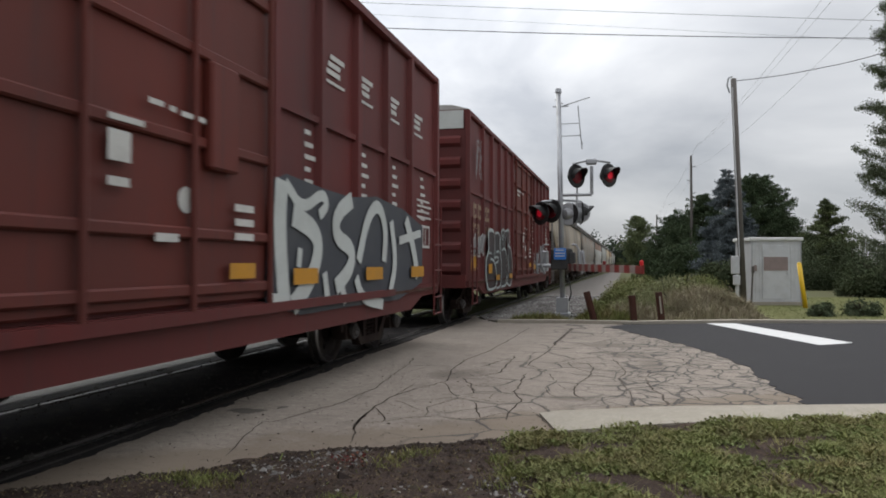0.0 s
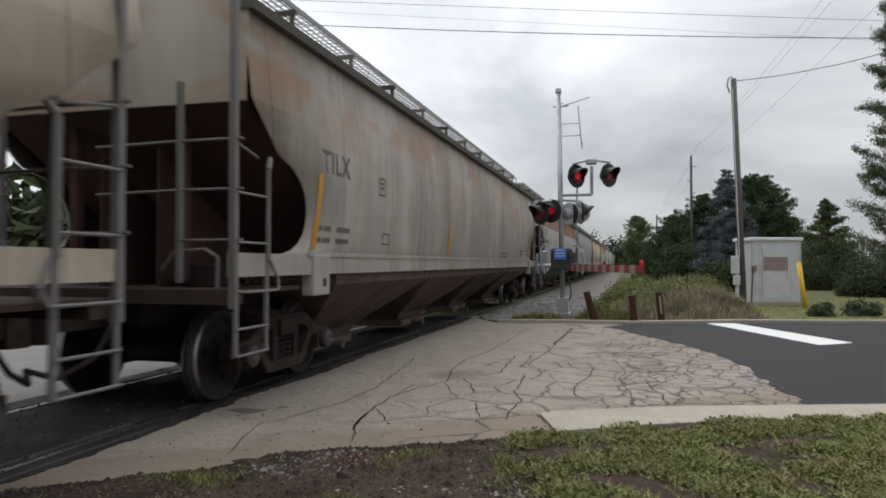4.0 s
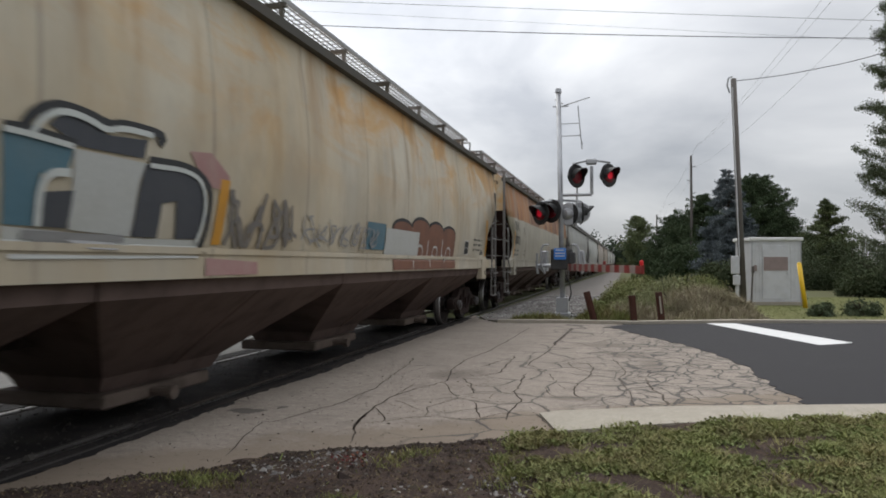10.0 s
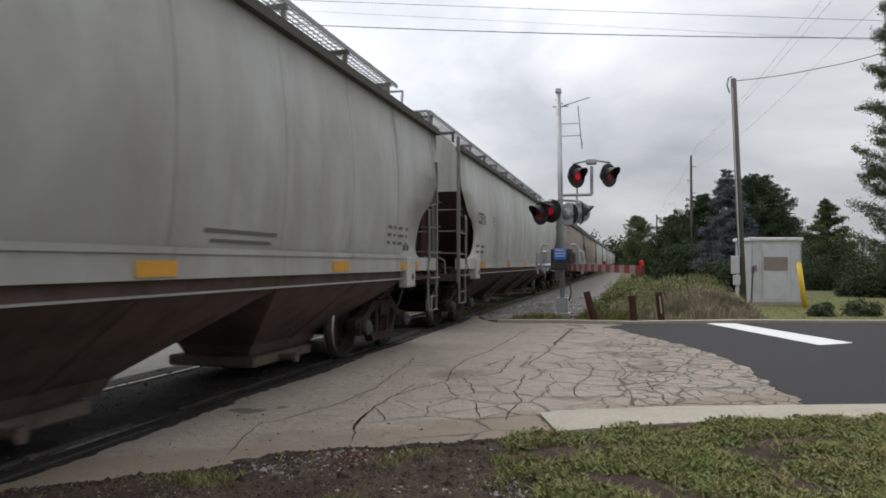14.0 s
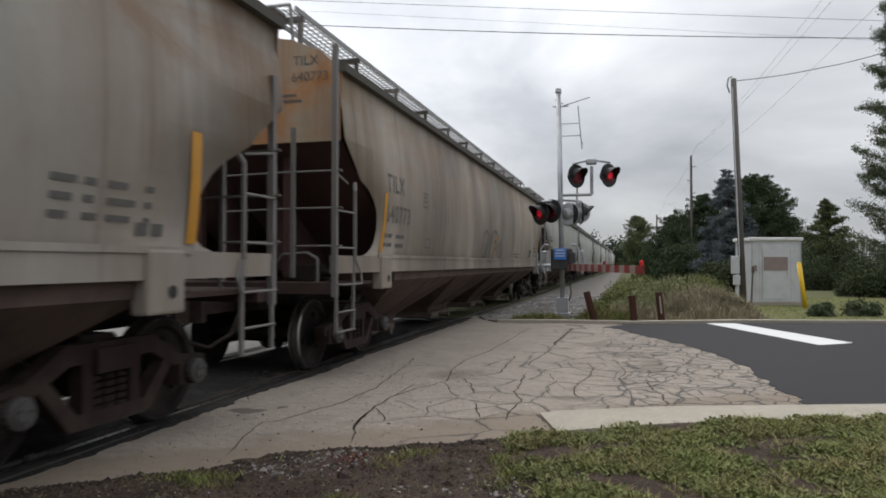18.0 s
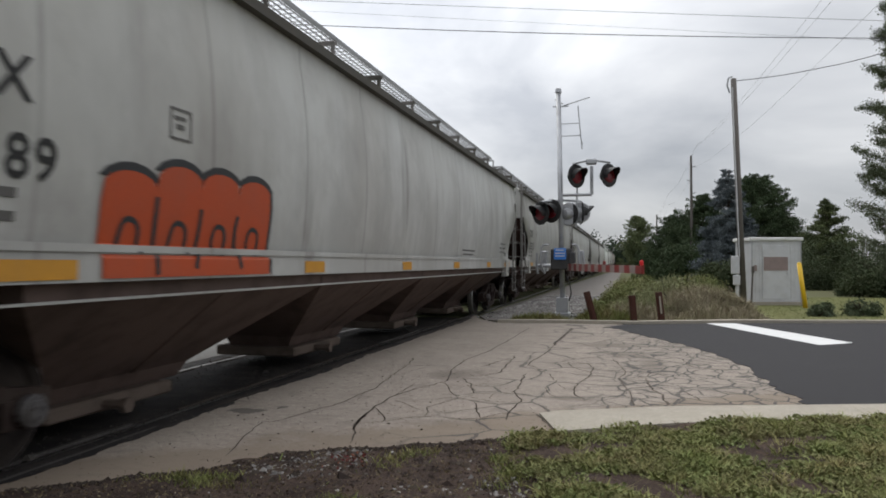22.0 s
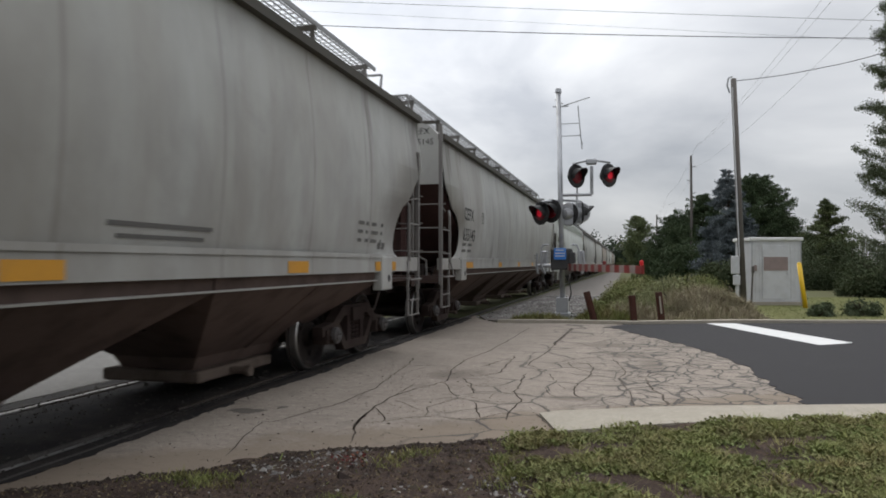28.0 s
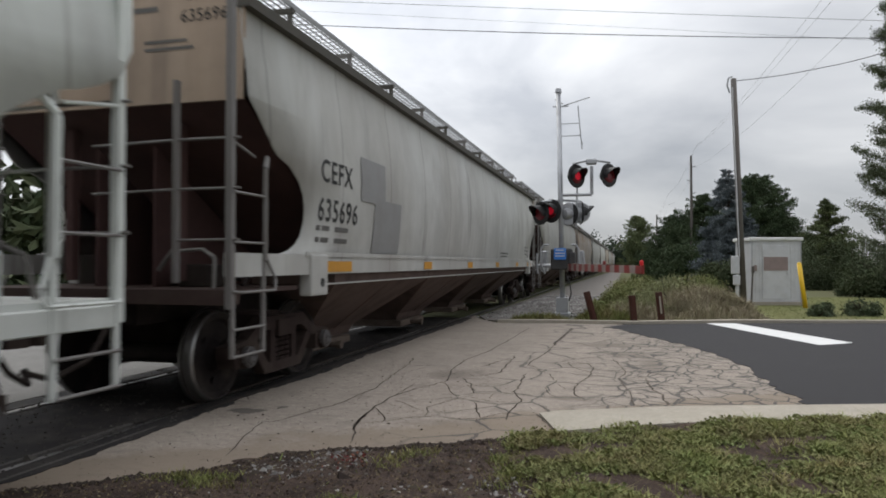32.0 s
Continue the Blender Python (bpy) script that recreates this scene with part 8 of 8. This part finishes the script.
tagged(part("dead_leaves", blades(on_relief(scatter(SOIL, 9000, 83), 0.0, 0.018, 0.008), 0.028, M_STRAW, "dead_leaves", 0.0, 0.5), M_STRAW), "dead leaves and straw on the bare earth", "litter", kind="stuff")
tagged(part("clods", stones(on_relief(scatter(SOIL, 9000, 92), 0.0, 0.018, 0.004), 0.024, M_CLOD, "clods"), M_CLOD), "dark crumbs of earth", "soil", kind="stuff")
tagged(part("pebbles", stones(on_relief(scatter(SOIL, 2200, 84, 0, lambda x, y: max(0.02, 2.2 * noise.noise((x * 1.3, y * 1.3, 5.0)) - 0.1)), 0.0, 0.018, 0.006), 0.021, M_PEBBLE, "pebbles"), M_PEBBLE), "pale pebbles scattered on the earth", "gravel", kind="stuff")
tagged(part("grit", stones(scatter([(-3.7, 3.5), (-3.3, 9.0), (-1.8, 9.0), (-0.7, 6.6), (-0.62, 5.72), (-1.02, 5.36), (-1.6, 5.06), (-2.34, 4.7), (-2.7, 4.2), (-3.6, 3.44)], 700, 93, 0.002), 0.008, M_CLOD, "grit"), M_CLOD), "fine dark grit on the pavement", "gravel", kind="stuff")
g_red = np.random.default_rng(96)
tagged(part("red_weeds", blades(np.column_stack([g_red.normal(-1.83, 0.07, 50), g_red.normal(4.44, 0.07, 50), g_red.uniform(0.01, 0.07, 50)]), 0.030, M_REDLEAF, "red_weeds", 0.2, 0.6), M_REDLEAF), "low red-leaved weeds at the pavement's edge", "weeds", kind="stuff")
# dark crumbled joint between the pavement and the earth
edge_line = [(-3.64, 3.36), (-2.70, 4.09), (-2.34, 4.61), (-1.6, 4.98), (-1.02, 5.29), (-0.56, 5.69)]
joint = []
for a, b in zip(edge_line, edge_line[1:]):
    for i in range(520):
        u = rng.uniform()
        w = 0.05 * noise.noise((a[0] + (b[0] - a[0]) * u * 3, a[1] * 3 + u * 4, 2.0))
        joint.append((a[0] + (b[0] - a[0]) * u + 0.52 * (w + rng.normal(0, 0.03)), a[1] + (b[1] - a[1]) * u - 0.8 * (w + rng.normal(0, 0.03)), 0.0))
tagged(part("crumbs", stones(joint, 0.017, M_CLOD, "crumbs"), M_CLOD), "dark crumbs along the pavement's broken edge", "soil", kind="stuff")
tagged(part("grass", tufts(scatter(SOIL, 4200, 85, -0.004, lambda x, y: max(0.004, 3.0 * noise.noise((x * 2.2, y * 2.2, 9.0)) - 0.45 + 0.12 * x)), 0.050, M_GRASS, "grass", 0.0036, 1.1), M_GRASS), "sparse grass tufts in the bare earth", "grass", kind="stuff")
tagged(part("track_grit", stones(scatter([(-5.8, 2.5), (-5.8, 16.5), (-3.7, 16.5), (-3.7, 2.5)], 4200, 87, 0.004), 0.018, M_GRIT, "track_grit"), M_GRIT), "loose grit on the black crossing surface", "gravel", kind="stuff")
tagged(part("gravel", stones(scatter([(-3.7, 17.2), (-1.3, 17.0), (-0.9, 30), (-3.2, 30)], 4000, 88, -0.004), 0.04, M_PEBBLE, "gravel"), M_PEBBLE), "loose pale stones beside the track", "gravel", kind="stuff")
FAR = [(-1.3, 16.5), (0.1, 16.4), (2.4, 17.4), (5.6, 18.1), (30, 25), (30, 34), (8, 32), (3, 30), (0.5, 24), (-1.0, 20)]
sheet(FAR, -0.045, "lawn", M_TURF, label="mown green lawn beyond the road", category="lawn", thick=0.012)
tagged(part("grass", tufts(scatter(FAR, 36000, 86), 0.035, M_MOWN, "grass", 0.010, 1.2), M_MOWN), "mown green grass beyond the road", "grass", kind="stuff")

# woods that close the view: beyond the far end, across the track, behind the camera
for k in range(16):
    x = -26 + k * 2.6 + 1.5 * math.sin(k * 3.1)
    bushy("tree", x - 8, 215 + 14 * math.sin(k * 1.7), 6.5, 4.0, 9.5 + 2.5 * math.sin(k * 2.3), M_FARWOOD, 100 + k, 1200, 0.9, "far hazy green tree beyond the railway", "tree")
for k in range(14):
    y = -16 + k * 9.0
    bushy("tree", -21 - 3 * math.sin(k * 1.9), y, 4.8, 5.4, 7.6 + 1.2 * math.sin(k * 2.9), M_SHRUB, 130 + k, 3600, 0.70, "dark green tree across the railway", "tree")
for k in range(9):
    bushy("tree", -18 + k * 7.0, -28 - 4 * math.sin(k * 2.2), 5.0, 4.0, 8.5, M_SHRUB, 160 + k, 450, 1.1, "green tree behind the road", "tree")


# ---- motion ----
CYCLE, ON = 1.115, 5.55
ROLL = 0.452


def motions():
    times = [2.0 * k for k in range(17)]
    for car, y in train:
        walk(car, [(t, pose(TRACK, y - run(t), 0)) for t in times])
    turning = [o for o in bpy.data.objects if o.name.split(".")[0] == "wheelset"]
    first = turning[0]
    walk(first, [(k / 30, pose(0, 0, 0, math.degrees(run(k / 30) / ROLL))) for k in range(961)])
    for o in turning[1:]:
        o.rotation_mode = "QUATERNION"
        o.animation_data_create()
        o.animation_data.action = first.animation_data.action
        o.animation_data.action_slot = first.animation_data.action_slot
    for key, shift in (("a", 0.0), ("b", CYCLE / 2)):
        for core in cores[key]:
            # flashing is imitated: the glowing disc slides out before the lens, then behind it
            lit, dark = pose(0, 0.045, 0), pose(0, -0.06, 0)
            rows = []
            k = -7
            while True:
                c = ON + shift + k * CYCLE
                k += 1
                if c < -0.5:
                    continue
                if c - CYCLE / 4 > 32.0:
                    break
                for t, m in ((c - CYCLE / 4 - 0.034, dark), (c - CYCLE / 4 + 0.034, lit), (c + CYCLE / 4 - 0.034, lit), (c + CYCLE / 4 + 0.034, dark)):
                    if 0 < t < 32:
                        rows.append((t, m))
            first_on = any(abs(0 - (ON + shift + j * CYCLE)) < CYCLE / 4 for j in range(-8, 3))
            last_on = any(abs(32 - (ON + shift + j * CYCLE)) < CYCLE / 4 for j in range(20, 28))
            walk(core, [(0, lit if first_on else dark)] + rows + [(32, lit if last_on else dark)])


motions()
